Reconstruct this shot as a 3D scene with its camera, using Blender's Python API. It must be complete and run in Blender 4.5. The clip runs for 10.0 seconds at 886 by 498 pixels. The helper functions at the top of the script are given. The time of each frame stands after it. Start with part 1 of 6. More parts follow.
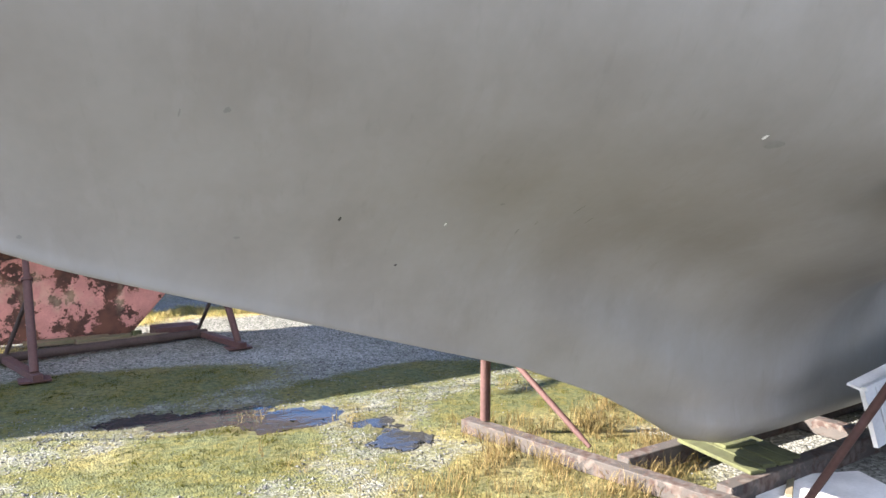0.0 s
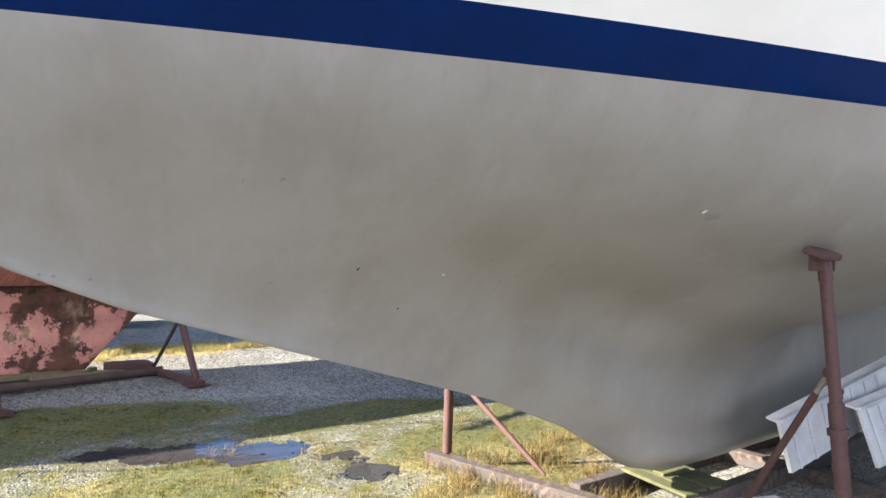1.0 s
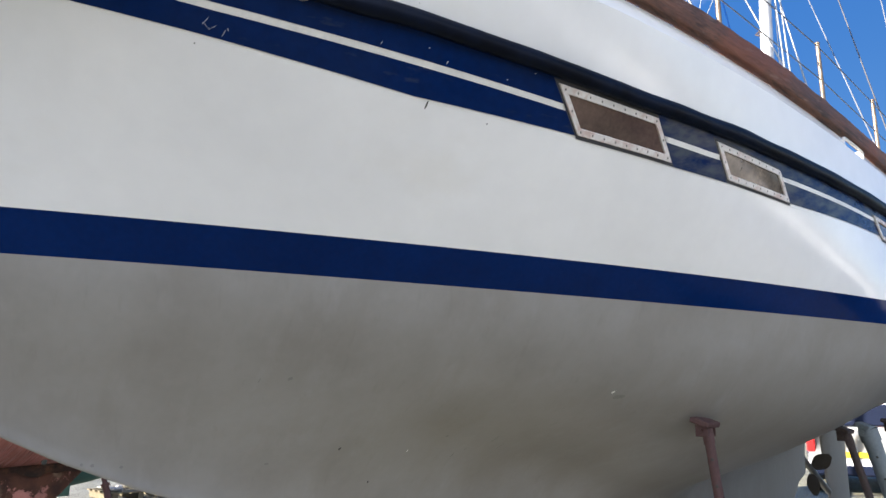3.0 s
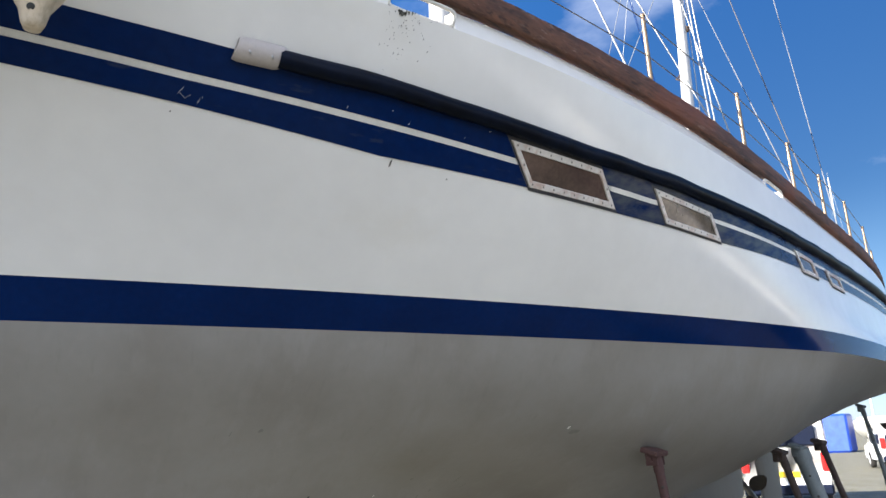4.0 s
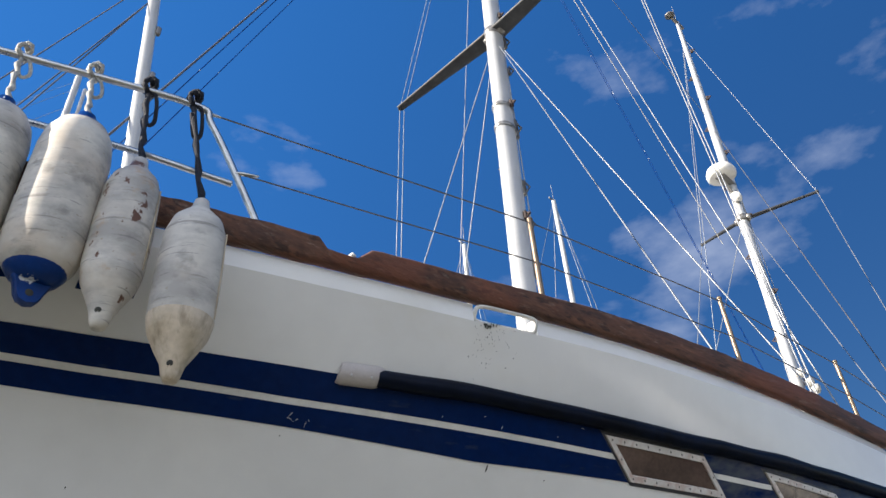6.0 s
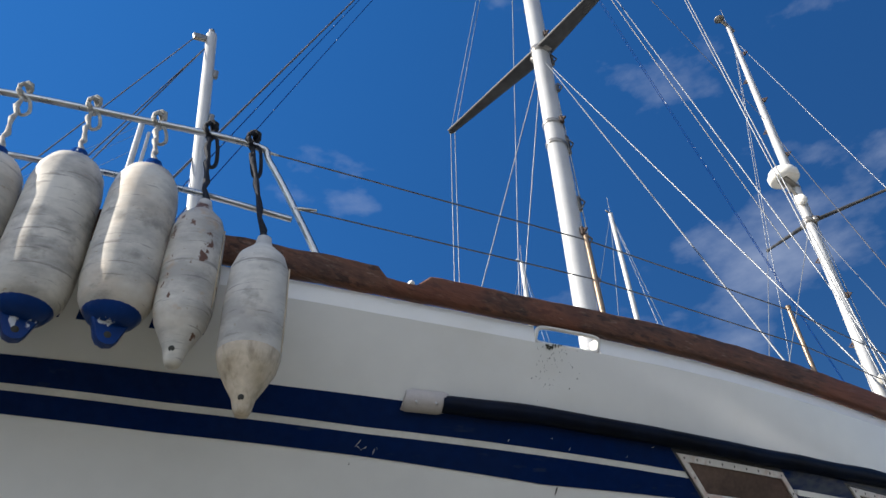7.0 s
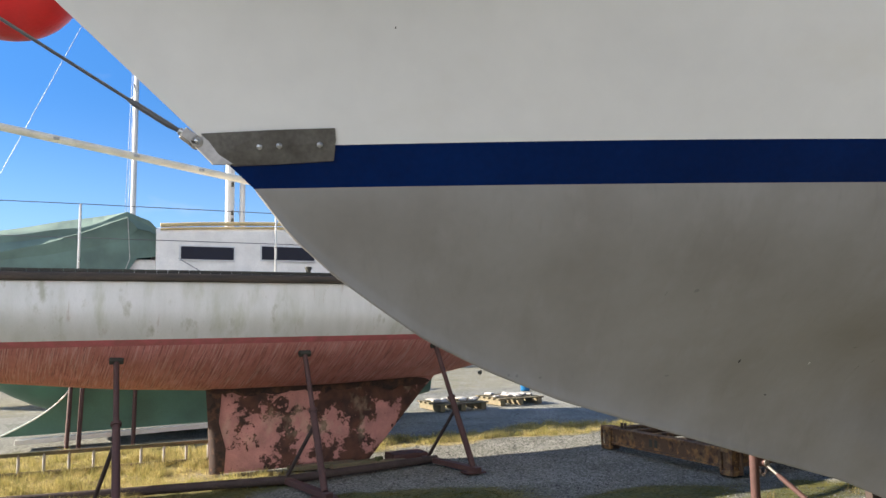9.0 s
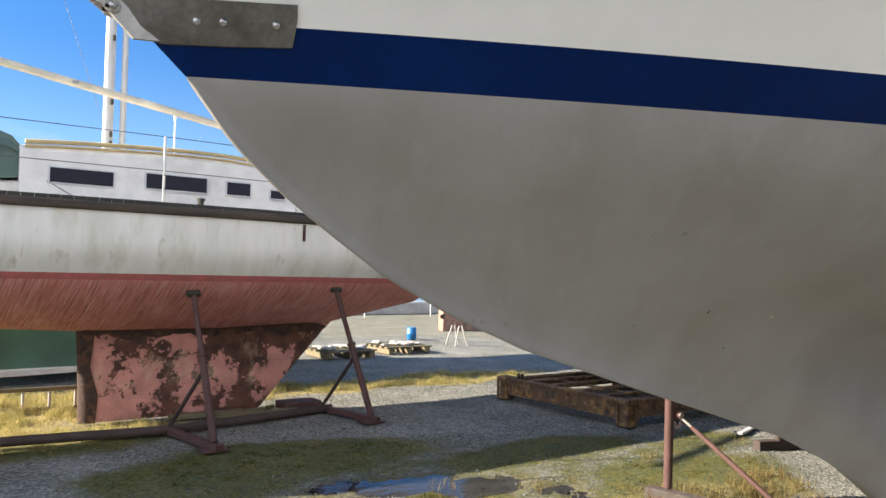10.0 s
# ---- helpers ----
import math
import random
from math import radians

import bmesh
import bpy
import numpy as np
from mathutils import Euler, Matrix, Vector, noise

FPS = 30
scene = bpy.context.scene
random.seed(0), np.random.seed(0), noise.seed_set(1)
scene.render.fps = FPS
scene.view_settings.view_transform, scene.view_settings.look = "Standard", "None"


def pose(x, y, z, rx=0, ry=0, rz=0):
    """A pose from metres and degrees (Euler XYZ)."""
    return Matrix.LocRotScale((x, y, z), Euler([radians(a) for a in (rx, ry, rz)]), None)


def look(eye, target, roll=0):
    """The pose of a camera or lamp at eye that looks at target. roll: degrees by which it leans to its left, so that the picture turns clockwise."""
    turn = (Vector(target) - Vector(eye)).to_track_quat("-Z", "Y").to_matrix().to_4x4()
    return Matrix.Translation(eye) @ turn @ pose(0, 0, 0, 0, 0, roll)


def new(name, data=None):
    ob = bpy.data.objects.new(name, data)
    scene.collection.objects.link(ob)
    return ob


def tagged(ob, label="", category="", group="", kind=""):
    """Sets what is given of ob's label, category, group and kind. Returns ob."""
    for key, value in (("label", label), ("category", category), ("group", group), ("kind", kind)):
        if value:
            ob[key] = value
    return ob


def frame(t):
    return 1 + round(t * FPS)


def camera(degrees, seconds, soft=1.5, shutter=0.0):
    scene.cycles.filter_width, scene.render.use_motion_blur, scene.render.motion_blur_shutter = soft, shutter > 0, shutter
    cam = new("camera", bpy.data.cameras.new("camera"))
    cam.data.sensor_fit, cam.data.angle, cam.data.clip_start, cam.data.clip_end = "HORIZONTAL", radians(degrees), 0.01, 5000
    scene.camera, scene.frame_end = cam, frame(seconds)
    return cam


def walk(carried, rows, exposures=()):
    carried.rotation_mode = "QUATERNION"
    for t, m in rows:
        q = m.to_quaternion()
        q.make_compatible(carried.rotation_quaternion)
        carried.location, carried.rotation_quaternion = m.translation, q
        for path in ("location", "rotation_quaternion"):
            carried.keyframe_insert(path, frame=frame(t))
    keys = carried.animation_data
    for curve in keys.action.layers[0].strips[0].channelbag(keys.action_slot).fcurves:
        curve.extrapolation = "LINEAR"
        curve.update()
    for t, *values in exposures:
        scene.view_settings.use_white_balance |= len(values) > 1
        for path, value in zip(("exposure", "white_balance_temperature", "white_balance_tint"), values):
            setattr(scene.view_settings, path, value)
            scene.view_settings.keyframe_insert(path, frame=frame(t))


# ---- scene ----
cam = camera(62.4, 10.0)
walk(cam, [
    (0, look((1.039, -2.420, 1.541), (2.154, -0.766, 1.399), 0.37)),
    (0.5, look((0.792, -2.508, 1.547), (2.071, -0.976, 1.420), 0.63)),
    (1, look((0.564, -2.635, 1.587), (1.832, -1.088, 1.564), 1.90)),
    (1.5, look((0.387, -2.748, 1.643), (1.580, -1.153, 1.816), 2.37)),
    (2, look((0.174, -2.765, 1.630), (1.412, -1.231, 1.958), 1.4)),
    (2.5, look((0.026, -2.886, 1.647), (1.342, -1.431, 2.034), 0.9)),
    (3, look((-0.111, -2.995, 1.665), (1.310, -1.651, 2.083), 0.35)),
    (3.2, look((-0.155, -3.006, 1.670), (1.307, -1.712, 2.103), -0.28)),
    (4.3, look((-0.332, -3.012, 1.681), (1.182, -1.839, 2.258), -3.7)),
    (4.5, look((-0.342, -3.018, 1.670), (1.125, -1.824, 2.320), -4.1)),
    (5, look((-0.372, -3.051, 1.676), (0.974, -1.842, 2.529), -4.5)),
    (5.5, look((-0.389, -3.108, 1.706), (0.847, -1.931, 2.747), -4.3)),
    (5.7, look((-0.398, -3.125, 1.714), (0.795, -1.966, 2.824), -4.1)),
    (6.8, look((-0.437, -3.173, 1.745), (0.590, -2.038, 3.032), -4.1)),
    (7, look((-0.431, -3.169, 1.727), (0.567, -1.961, 2.970), -3.6)),
    (7.5, look((-0.418, -3.110, 1.666), (0.491, -1.628, 2.655), -2.4)),
    (8, look((-0.447, -2.968, 1.630), (0.393, -1.291, 2.324), -1.95)),
    (8.2, look((-0.461, -2.933, 1.636), (0.350, -1.195, 2.205), -2.18)),
    (8.5, look((-0.525, -2.875, 1.686), (0.304, -1.094, 2.062), -2.20)),
    (9, look((-0.529, -2.665, 1.640), (0.338, -0.875, 1.851), -0.88)),
    (9.5, look((-0.509, -2.403, 1.603), (0.476, -0.666, 1.715), 0.34)),
    (9.6, look((-0.526, -2.353, 1.586), (0.498, -0.638, 1.693), 0.64)),
    (10, look((-0.593, -2.126, 1.592), (0.564, -0.497, 1.668), 1.21)),
], [(0, 3.4, 6250, 14), (1, 3.27, 6550, 14), (2.5, 2.82, 6400, 13), (3.2, 2.6, 6350, 12), (4.5, 2.32, 6400, 11), (5.5, 2.05, 6400, 11), (7, 1.5, 6250, 10), (7.5, 1.76, 6150, 9), (8.2, 2.2, 6450, 10), (9, 2.29, 6750, 11), (10, 2.46, 6900, 11)])

# ---- world and sun ----
SUN = Vector((-2.0, 1.0, 1.0)).normalized()
world = bpy.data.worlds.new("sky")
scene.world = world
world.use_nodes = True
wn, wl = world.node_tree.nodes, world.node_tree.links
wbg = wn["Background"]
sky = wn.new("ShaderNodeTexSky")
sky.sky_type, sky.sun_disc = "NISHITA", False
sky.sun_elevation = math.asin(SUN.z)
sky.sun_rotation = math.atan2(SUN.x, SUN.y)
sky.air_density, sky.dust_density, sky.ozone_density = 1.2, 0.0, 3.5
wco = wn.new("ShaderNodeTexCoord")
wmap = wn.new("ShaderNodeMapping")
wmap.inputs["Scale"].default_value = (1.0, 1.0, 2.2)
wmap.inputs["Location"].default_value = (0.35, 0.2, 0.0)
wno = wn.new("ShaderNodeTexNoise")
wno.inputs["Scale"].default_value, wno.inputs["Detail"].default_value, wno.inputs["Roughness"].default_value = 3.2, 9, 0.55
wramp = wn.new("ShaderNodeValToRGB")
wramp.color_ramp.elements[0].position, wramp.color_ramp.elements[1].position = 0.62, 0.92
wmix = wn.new("ShaderNodeMixRGB")
wcol = wn.new("ShaderNodeMixRGB")
wcol.inputs[1].default_value, wcol.inputs[2].default_value = (2.5, 2.8, 3.5, 1), (8.8, 9.1, 9.6, 1)
wl.new(wcol.outputs[0], wmix.inputs[2])
wl.new(wco.outputs["Generated"], wmap.inputs[0])
wl.new(wmap.outputs[0], wno.inputs["Vector"])
# the cloud thickens behind the camera, to port: added unseen to brighten the hull
wsep, wgrow, wadd, wside = wn.new("ShaderNodeSeparateXYZ"), wn.new("ShaderNodeMapRange"), wn.new("ShaderNodeMath"), wn.new("ShaderNodeVectorMath")
wside.operation = "DOT_PRODUCT"
wside.inputs[1].default_value = (0.72, 0.69, 0.0)
wl.new(wco.outputs["Generated"], wside.inputs[0])
wgrow.inputs[1].default_value, wgrow.inputs[2].default_value, wgrow.inputs[4].default_value = 0.06, -0.62, 0.27
wl.new(wco.outputs["Generated"], wsep.inputs[0])
wl.new(wside.outputs["Value"], wgrow.inputs[0])
wl.new(wno.outputs["Fac"], wadd.inputs[0])
wl.new(wgrow.outputs[0], wadd.inputs[1])
wl.new(wadd.outputs[0], wramp.inputs[0])
whalf = wn.new("ShaderNodeMapRange")
whalf.inputs[2].default_value = 0.26
wl.new(wgrow.outputs[0], whalf.inputs[0])
wl.new(whalf.outputs[0], wcol.inputs[0])
wl.new(wramp.outputs[0], wmix.inputs[0])
whs = wn.new("ShaderNodeHueSaturation")
whs.inputs["Hue"].default_value, whs.inputs["Saturation"].default_value = 0.506, 1.25
wdeep = wn.new("ShaderNodeMixRGB")
wdeep.inputs[0].default_value = 0.78
# deeper blue away from the sun, paler towards it
wdot, wto, wgrad = wn.new("ShaderNodeVectorMath"), wn.new("ShaderNodeMapRange"), wn.new("ShaderNodeMixRGB")
wdot.operation = "DOT_PRODUCT"
wdot.inputs[1].default_value = SUN
wto.inputs[1].default_value, wto.inputs[2].default_value = -0.6, 0.8
wgrad.inputs[1].default_value, wgrad.inputs[2].default_value = (0.03, 0.15, 0.56, 1), (0.13, 0.88, 2.8, 1)
wl.new(wco.outputs["Generated"], wdot.inputs[0])
wl.new(wdot.outputs["Value"], wto.inputs[0])
wl.new(wto.outputs[0], wgrad.inputs[0])
wl.new(wgrad.outputs[0], wdeep.inputs[2])
wl.new(sky.outputs[0], whs.inputs["Color"])
wl.new(whs.outputs[0], wdeep.inputs[1])
whaze, wlow = wn.new("ShaderNodeMixRGB"), wn.new("ShaderNodeMapRange")
wlow.interpolation_type = "SMOOTHSTEP"
wlow.inputs[1].default_value, wlow.inputs[2].default_value, wlow.inputs[3].default_value, wlow.inputs[4].default_value = 0.0, 0.30, 0.3, 0.0
whaze.inputs[2].default_value = (2.8, 4.6, 6.8, 1)
wl.new(wsep.outputs["Z"], wlow.inputs[0])
wl.new(wlow.outputs[0], whaze.inputs[0])
wl.new(wdeep.outputs[0], whaze.inputs[1])
wl.new(whaze.outputs[0], wmix.inputs[1])
wl.new(wmix.outputs[0], wbg.inputs[0])
wbg.inputs[1].default_value = 0.068
sun = new("sun", bpy.data.lights.new("sun", "SUN"))
sun.data.energy, sun.data.angle, sun.data.color = 3.9, radians(0.5), (1.0, 0.91, 0.78)
sun.matrix_world = look(SUN * 50, (0, 0, 0))


# ---- materials ----
def mat(name, base, rough=0.6, metal=0.0, vary=0.12, scale=3.0, bump=0.15, fine=60.0, tint=None, stretch=(1, 1, 1)):
    """A painted or plain surface: the base colour, broken up by stains and by grain, with fine relief."""
    m = bpy.data.materials.new(name)
    m.use_nodes = True
    n, l = m.node_tree.nodes, m.node_tree.links
    b = n["Principled BSDF"]
    tc, mp = n.new("ShaderNodeTexCoord"), n.new("ShaderNodeMapping")
    mp.inputs["Scale"].default_value = stretch
    l.new(tc.outputs["Object"], mp.inputs[0])
    big, small = n.new("ShaderNodeTexNoise"), n.new("ShaderNodeTexNoise")
    big.inputs["Scale"].default_value, big.inputs["Detail"].default_value = scale, 6
    small.inputs["Scale"].default_value, small.inputs["Detail"].default_value = fine, 4
    for k in (big, small):
        l.new(mp.outputs[0], k.inputs["Vector"])
    tint = tint or tuple(c * (1 - 2.2 * vary) for c in base)
    r = n.new("ShaderNodeValToRGB")
    r.color_ramp.elements[0].position, r.color_ramp.elements[1].position = 0.32, 0.68
    r.color_ramp.elements[0].color, r.color_ramp.elements[1].color = (*tint, 1), (*base, 1)
    l.new(big.outputs["Fac"], r.inputs[0])
    mx = n.new("ShaderNodeMixRGB")
    mx.blend_type = "MULTIPLY"
    mx.inputs[0].default_value = min(1.0, vary * 2)
    l.new(r.outputs[0], mx.inputs[1])
    g = n.new("ShaderNodeMapRange")
    g.inputs[1].default_value, g.inputs[2].default_value, g.inputs[3].default_value, g.inputs[4].default_value = 0.3, 0.7, 0.6, 1.15
    l.new(small.outputs["Fac"], g.inputs[0])
    l.new(g.outputs[0], mx.inputs[2])
    l.new(mx.outputs[0], b.inputs["Base Color"])
    rr = n.new("ShaderNodeMapRange")
    rr.inputs[3].default_value, rr.inputs[4].default_value = max(0.02, rough * 0.8), min(1.0, rough * 1.25)
    l.new(big.outputs["Fac"], rr.inputs[0])
    l.new(rr.outputs[0], b.inputs["Roughness"])
    b.inputs["Metallic"].default_value = metal
    if bump:
        bp = n.new("ShaderNodeBump")
        bp.inputs["Strength"].default_value, bp.inputs["Distance"].default_value = bump, 0.01
        l.new(small.outputs["Fac"], bp.inputs["Height"])
        l.new(bp.outputs[0], b.inputs["Normal"])
    return m


def peel(name, top, under, cut=0.5, scale=2.5, rough=0.8, third=None, worn=None):
    """Paint that flakes off a rusty or primed ground, with sharp edged patches."""
    m = mat(name, top, rough, vary=0.15, scale=5, bump=0.2)
    n, l = m.node_tree.nodes, m.node_tree.links
    b = n["Principled BSDF"]
    tc = n.new("ShaderNodeTexCoord")
    no = n.new("ShaderNodeTexNoise")
    no.inputs["Scale"].default_value, no.inputs["Detail"].default_value, no.inputs["Roughness"].default_value = scale, 12, 0.74
    l.new(tc.outputs["Object"], no.inputs["Vector"])
    r = n.new("ShaderNodeValToRGB")
    r.color_ramp.elements[0].position, r.color_ramp.elements[1].position = cut, cut + 0.012
    l.new(no.outputs["Fac"], r.inputs[0])
    if worn:
        # more paint is lost towards one end
        sp, mp, ad = n.new("ShaderNodeSeparateXYZ"), n.new("ShaderNodeMapRange"), n.new("ShaderNodeMath")
        mp.inputs[1].default_value, mp.inputs[2].default_value, mp.inputs[3].default_value, mp.inputs[4].default_value = worn
        l.new(tc.outputs["Object"], sp.inputs[0])
        l.new(sp.outputs["X"], mp.inputs[0])
        l.new(no.outputs["Fac"], ad.inputs[0])
        l.new(mp.outputs[0], ad.inputs[1])
        l.new(ad.outputs[0], r.inputs[0])
    u = n.new("ShaderNodeValToRGB")
    u.color_ramp.elements[0].color, u.color_ramp.elements[1].color = (*under, 1), (*(third or tuple(c * 1.8 for c in under)), 1)
    u.color_ramp.elements[0].position, u.color_ramp.elements[1].position = 0.4, 0.62
    n2 = n.new("ShaderNodeTexNoise")
    n2.inputs["Scale"].default_value, n2.inputs["Detail"].default_value = scale * 2.3, 8
    l.new(tc.outputs["Object"], n2.inputs["Vector"])
    l.new(n2.outputs["Fac"], u.inputs[0])
    mx = n.new("ShaderNodeMixRGB")
    l.new(r.outputs[0], mx.inputs[0])
    l.new(b.inputs["Base Color"].links[0].from_socket, mx.inputs[1])
    l.new(u.outputs[0], mx.inputs[2])
    l.new(mx.outputs[0], b.inputs["Base Color"])
    bp = n.new("ShaderNodeBump")
    bp.inputs["Strength"].default_value, bp.inputs["Distance"].default_value = 0.5, 0.006
    bp.invert = True
    l.new(r.outputs[0], bp.inputs["Height"])
    l.new(b.inputs["Normal"].links[0].from_socket, bp.inputs["Normal"])
    l.new(bp.outputs[0], b.inputs["Normal"])
    return m


def overlay(m, colour, scale, lo, hi, stretch=(1, 1, 1), turn=0.0, amount=1.0, detail=8, shift=0.0):
    """Lays stains or streaks of another colour over a material, with their own shape."""
    n, l = m.node_tree.nodes, m.node_tree.links
    b = n["Principled BSDF"]
    tc, rot, mp, no, r, mx = n.new("ShaderNodeTexCoord"), n.new("ShaderNodeMapping"), n.new("ShaderNodeMapping"), n.new("ShaderNodeTexNoise"), n.new("ShaderNodeMapRange"), n.new("ShaderNodeMixRGB")
    rot.inputs["Rotation"].default_value = (0, turn, 0)
    rot.inputs["Location"].default_value = (shift, shift, shift)
    mp.inputs["Scale"].default_value = stretch
    no.inputs["Scale"].default_value, no.inputs["Detail"].default_value, no.inputs["Roughness"].default_value = scale, detail, 0.6
    r.inputs[1].default_value, r.inputs[2].default_value, r.inputs[4].default_value = lo, hi, amount
    mx.inputs[2].default_value = (*colour, 1)
    l.new(tc.outputs["Object"], rot.inputs[0])
    l.new(rot.outputs[0], mp.inputs[0])
    l.new(mp.outputs[0], no.inputs["Vector"])
    l.new(no.outputs["Fac"], r.inputs[0])
    l.new(r.outputs[0], mx.inputs[0])
    l.new(b.inputs["Base Color"].links[0].from_socket, mx.inputs[1])
    l.new(mx.outputs[0], b.inputs["Base Color"])
    return m


ANTIFOUL = mat("grey antifouling paint", (0.252, 0.239, 0.220), 0.44, vary=0.035, scale=2.2, bump=0.05, fine=26, tint=(0.208, 0.193, 0.172), stretch=(1.1, 1, 1))
ANTIFOUL.node_tree.nodes["Principled BSDF"].inputs["Specular IOR Level"].default_value = 0.38
GELCOAT = mat("white gelcoat", (0.775, 0.765, 0.74), 0.16, vary=0.035, scale=1.5, bump=0.015, fine=9)
BLUE = mat("navy blue paint", (0.0003, 0.015, 0.088), 0.15, vary=0.12, scale=3, bump=0.02, fine=40)
BLUE.node_tree.nodes["Principled BSDF"].inputs["Specular IOR Level"].default_value = 0.11
BLUE_OLD = mat("faded navy band", (0.0003, 0.013, 0.075), 0.2, vary=0.2, scale=4, bump=0.03, fine=25, tint=(0.004, 0.016, 0.07))
BLUE_OLD.node_tree.nodes["Principled BSDF"].inputs["Specular IOR Level"].default_value = 0.07
overlay(BLUE_OLD, (0.05, 0.06, 0.075), 6, 0.62, 0.74, (0.8, 1, 3.5), 0, 0.5, 10, 1.0)
overlay(ANTIFOUL, (0.17, 0.152, 0.125), 2.2, 0.52, 0.74, (2.2, 1, 0.6), 0.1, 0.28, 6, 1.0)
overlay(ANTIFOUL, (0.31, 0.30, 0.29), 5, 0.56, 0.72, (1.6, 1, 0.5), 0.15, 0.22, 9, 5.0)
overlay(ANTIFOUL, (0.15, 0.135, 0.115), 8, 0.60, 0.70, (3.0, 1, 0.35), 0.25, 0.16, 8, 8.0)
overlay(GELCOAT, (0.66, 0.63, 0.56), 1.2, 0.56, 0.72, (1, 1, 1.5), 0, 0.45, 9, 2.0)
BLUE_FADED = BLUE_OLD.copy()
BLUE_FADED.name = "chalky navy band"
overlay(BLUE_FADED, (0.085, 0.095, 0.10), 7, 0.38, 0.66, (0.8, 1, 2.5), 0.2, 0.8, 10, 6.0)
SEALANT = mat("greyed sealant", (0.05, 0.052, 0.065), 0.6, vary=0.25, scale=9, bump=0.1)
FRAME_PAINT = mat("rust-stained white frame", (0.70, 0.66, 0.62), 0.5, vary=0.08, scale=8, bump=0.1)
overlay(FRAME_PAINT, (0.45, 0.30, 0.25), 18, 0.48, 0.64, (1, 1, 1), 0, 0.7)
WORN_WHITE = mat("weathered white paint", (0.74, 0.72, 0.67), 0.45, vary=0.08, scale=6, bump=0.06)
TEAK = mat("weathered teak", (0.15, 0.066, 0.04), 0.75, vary=0.3, scale=4, bump=0.35, fine=16, tint=(0.06, 0.026, 0.017), stretch=(0.5, 5, 5))
overlay(TEAK, (0.025, 0.013, 0.01), 5, 0.53, 0.62, (0.6, 9, 9), 0.06, 0.8)
overlay(TEAK, (0.24, 0.17, 0.13), 7, 0.58, 0.7, (0.5, 8, 8), 0.06, 0.55, shift=3.0)
overlay(TEAK, (0.17, 0.05, 0.025), 2.2, 0.5, 0.62, (1, 1, 1), 0, 0.5, shift=7.0)
RUBBER = mat("black rubber", (0.003, 0.007, 0.02), 0.42, vary=0.3, scale=6, bump=0.15, fine=30)
RUBBER.node_tree.nodes["Principled BSDF"].inputs["Specular IOR Level"].default_value = 0.1
PLATE_PINK = mat("primed end cap", (0.44, 0.40, 0.38), 0.5, vary=0.06)
STEEL = mat("stainless steel", (0.55, 0.55, 0.54), 0.28, 1.0, vary=0.12, scale=9, bump=0.03)
DULL_STEEL = mat("brushed stainless plate", (0.33, 0.32, 0.30), 0.42, 0.75, vary=0.25, scale=9, bump=0.08, tint=(0.2, 0.185, 0.165))
PLATE_STEEL = mat("stained stem plate", (0.17, 0.16, 0.145), 0.5, 0.5, vary=0.25, scale=9, bump=0.1, tint=(0.09, 0.082, 0.073))
CLEVIS = mat("dull pale stainless", (0.5, 0.47, 0.44), 0.45, 0.4, vary=0.15, scale=20, bump=0.06)
ALLOY = mat("white anodised mast", (0.5, 0.5, 0.49), 0.38, 0.15, vary=0.06, scale=4, bump=0.03)
SPREADER = mat("weathered dark alloy", (0.05, 0.052, 0.055), 0.6, 0.2, vary=0.25, scale=8, bump=0.1)
WIRE = mat("rigging wire", (0.25, 0.26, 0.27), 0.45, 0.5, vary=0.1)
DARKWIRE = mat("dark lifeline", (0.12, 0.12, 0.125), 0.5, 0.4, vary=0.15)
FENDER = mat("dirty white vinyl", (0.64, 0.60, 0.525), 0.55, vary=0.06, scale=5, bump=0.05, fine=40, tint=(0.53, 0.49, 0.425))
overlay(FENDER, (0.44, 0.34, 0.235), 3.2, 0.54, 0.70, (1, 1, 1.4), 0, 0.6, 6, 4.0)
overlay(FENDER, (0.30, 0.28, 0.25), 5, 0.44, 0.64, (1, 1, 2.0), 0, 0.8, 10)
overlay(FENDER, (0.16, 0.145, 0.125), 9, 0.56, 0.68, (1, 1, 1.3), 0.5, 0.55, 10, 7.0)
overlay(FENDER, (0.17, 0.155, 0.14), 5, 0.60, 0.65, (1.0, 1.0, 13), 0.08, 0.6, 6, 2.0)
overlay(FENDER, (0.30, 0.24, 0.17), 30, 0.66, 0.7, (1, 1, 1.6), 0, 0.7, 4, 5.0)
FENDER_RUSTY = FENDER.copy()
FENDER_RUSTY.name = "vinyl with rust marks"
overlay(FENDER_RUSTY, (0.42, 0.29, 0.18), 11, 0.56, 0.66, (1, 1, 1.0), 0.4, 0.7, 8, 9.0)
overlay(FENDER_RUSTY, (0.11, 0.045, 0.022), 15, 0.615, 0.64, (1, 1, 0.8), 0.3, 1.0, 8, 9.3)
FENDER_BROWN = mat("stained vinyl tip", (0.63, 0.53, 0.40), 0.55, vary=0.15, scale=9, tint=(0.42, 0.33, 0.21))
overlay(FENDER_BROWN, (0.16, 0.11, 0.06), 16, 0.5, 0.7, (2, 2, 0.6), 0, 0.55)
FENDER_BLUE = mat("blue vinyl end", (0.001, 0.032, 0.17), 0.3, vary=0.12, scale=12)
overlay(FENDER_BLUE, (0.6, 0.62, 0.64), 16, 0.63, 0.65, (1, 1, 0.6), 0.3, 0.9, 8, 2.0)
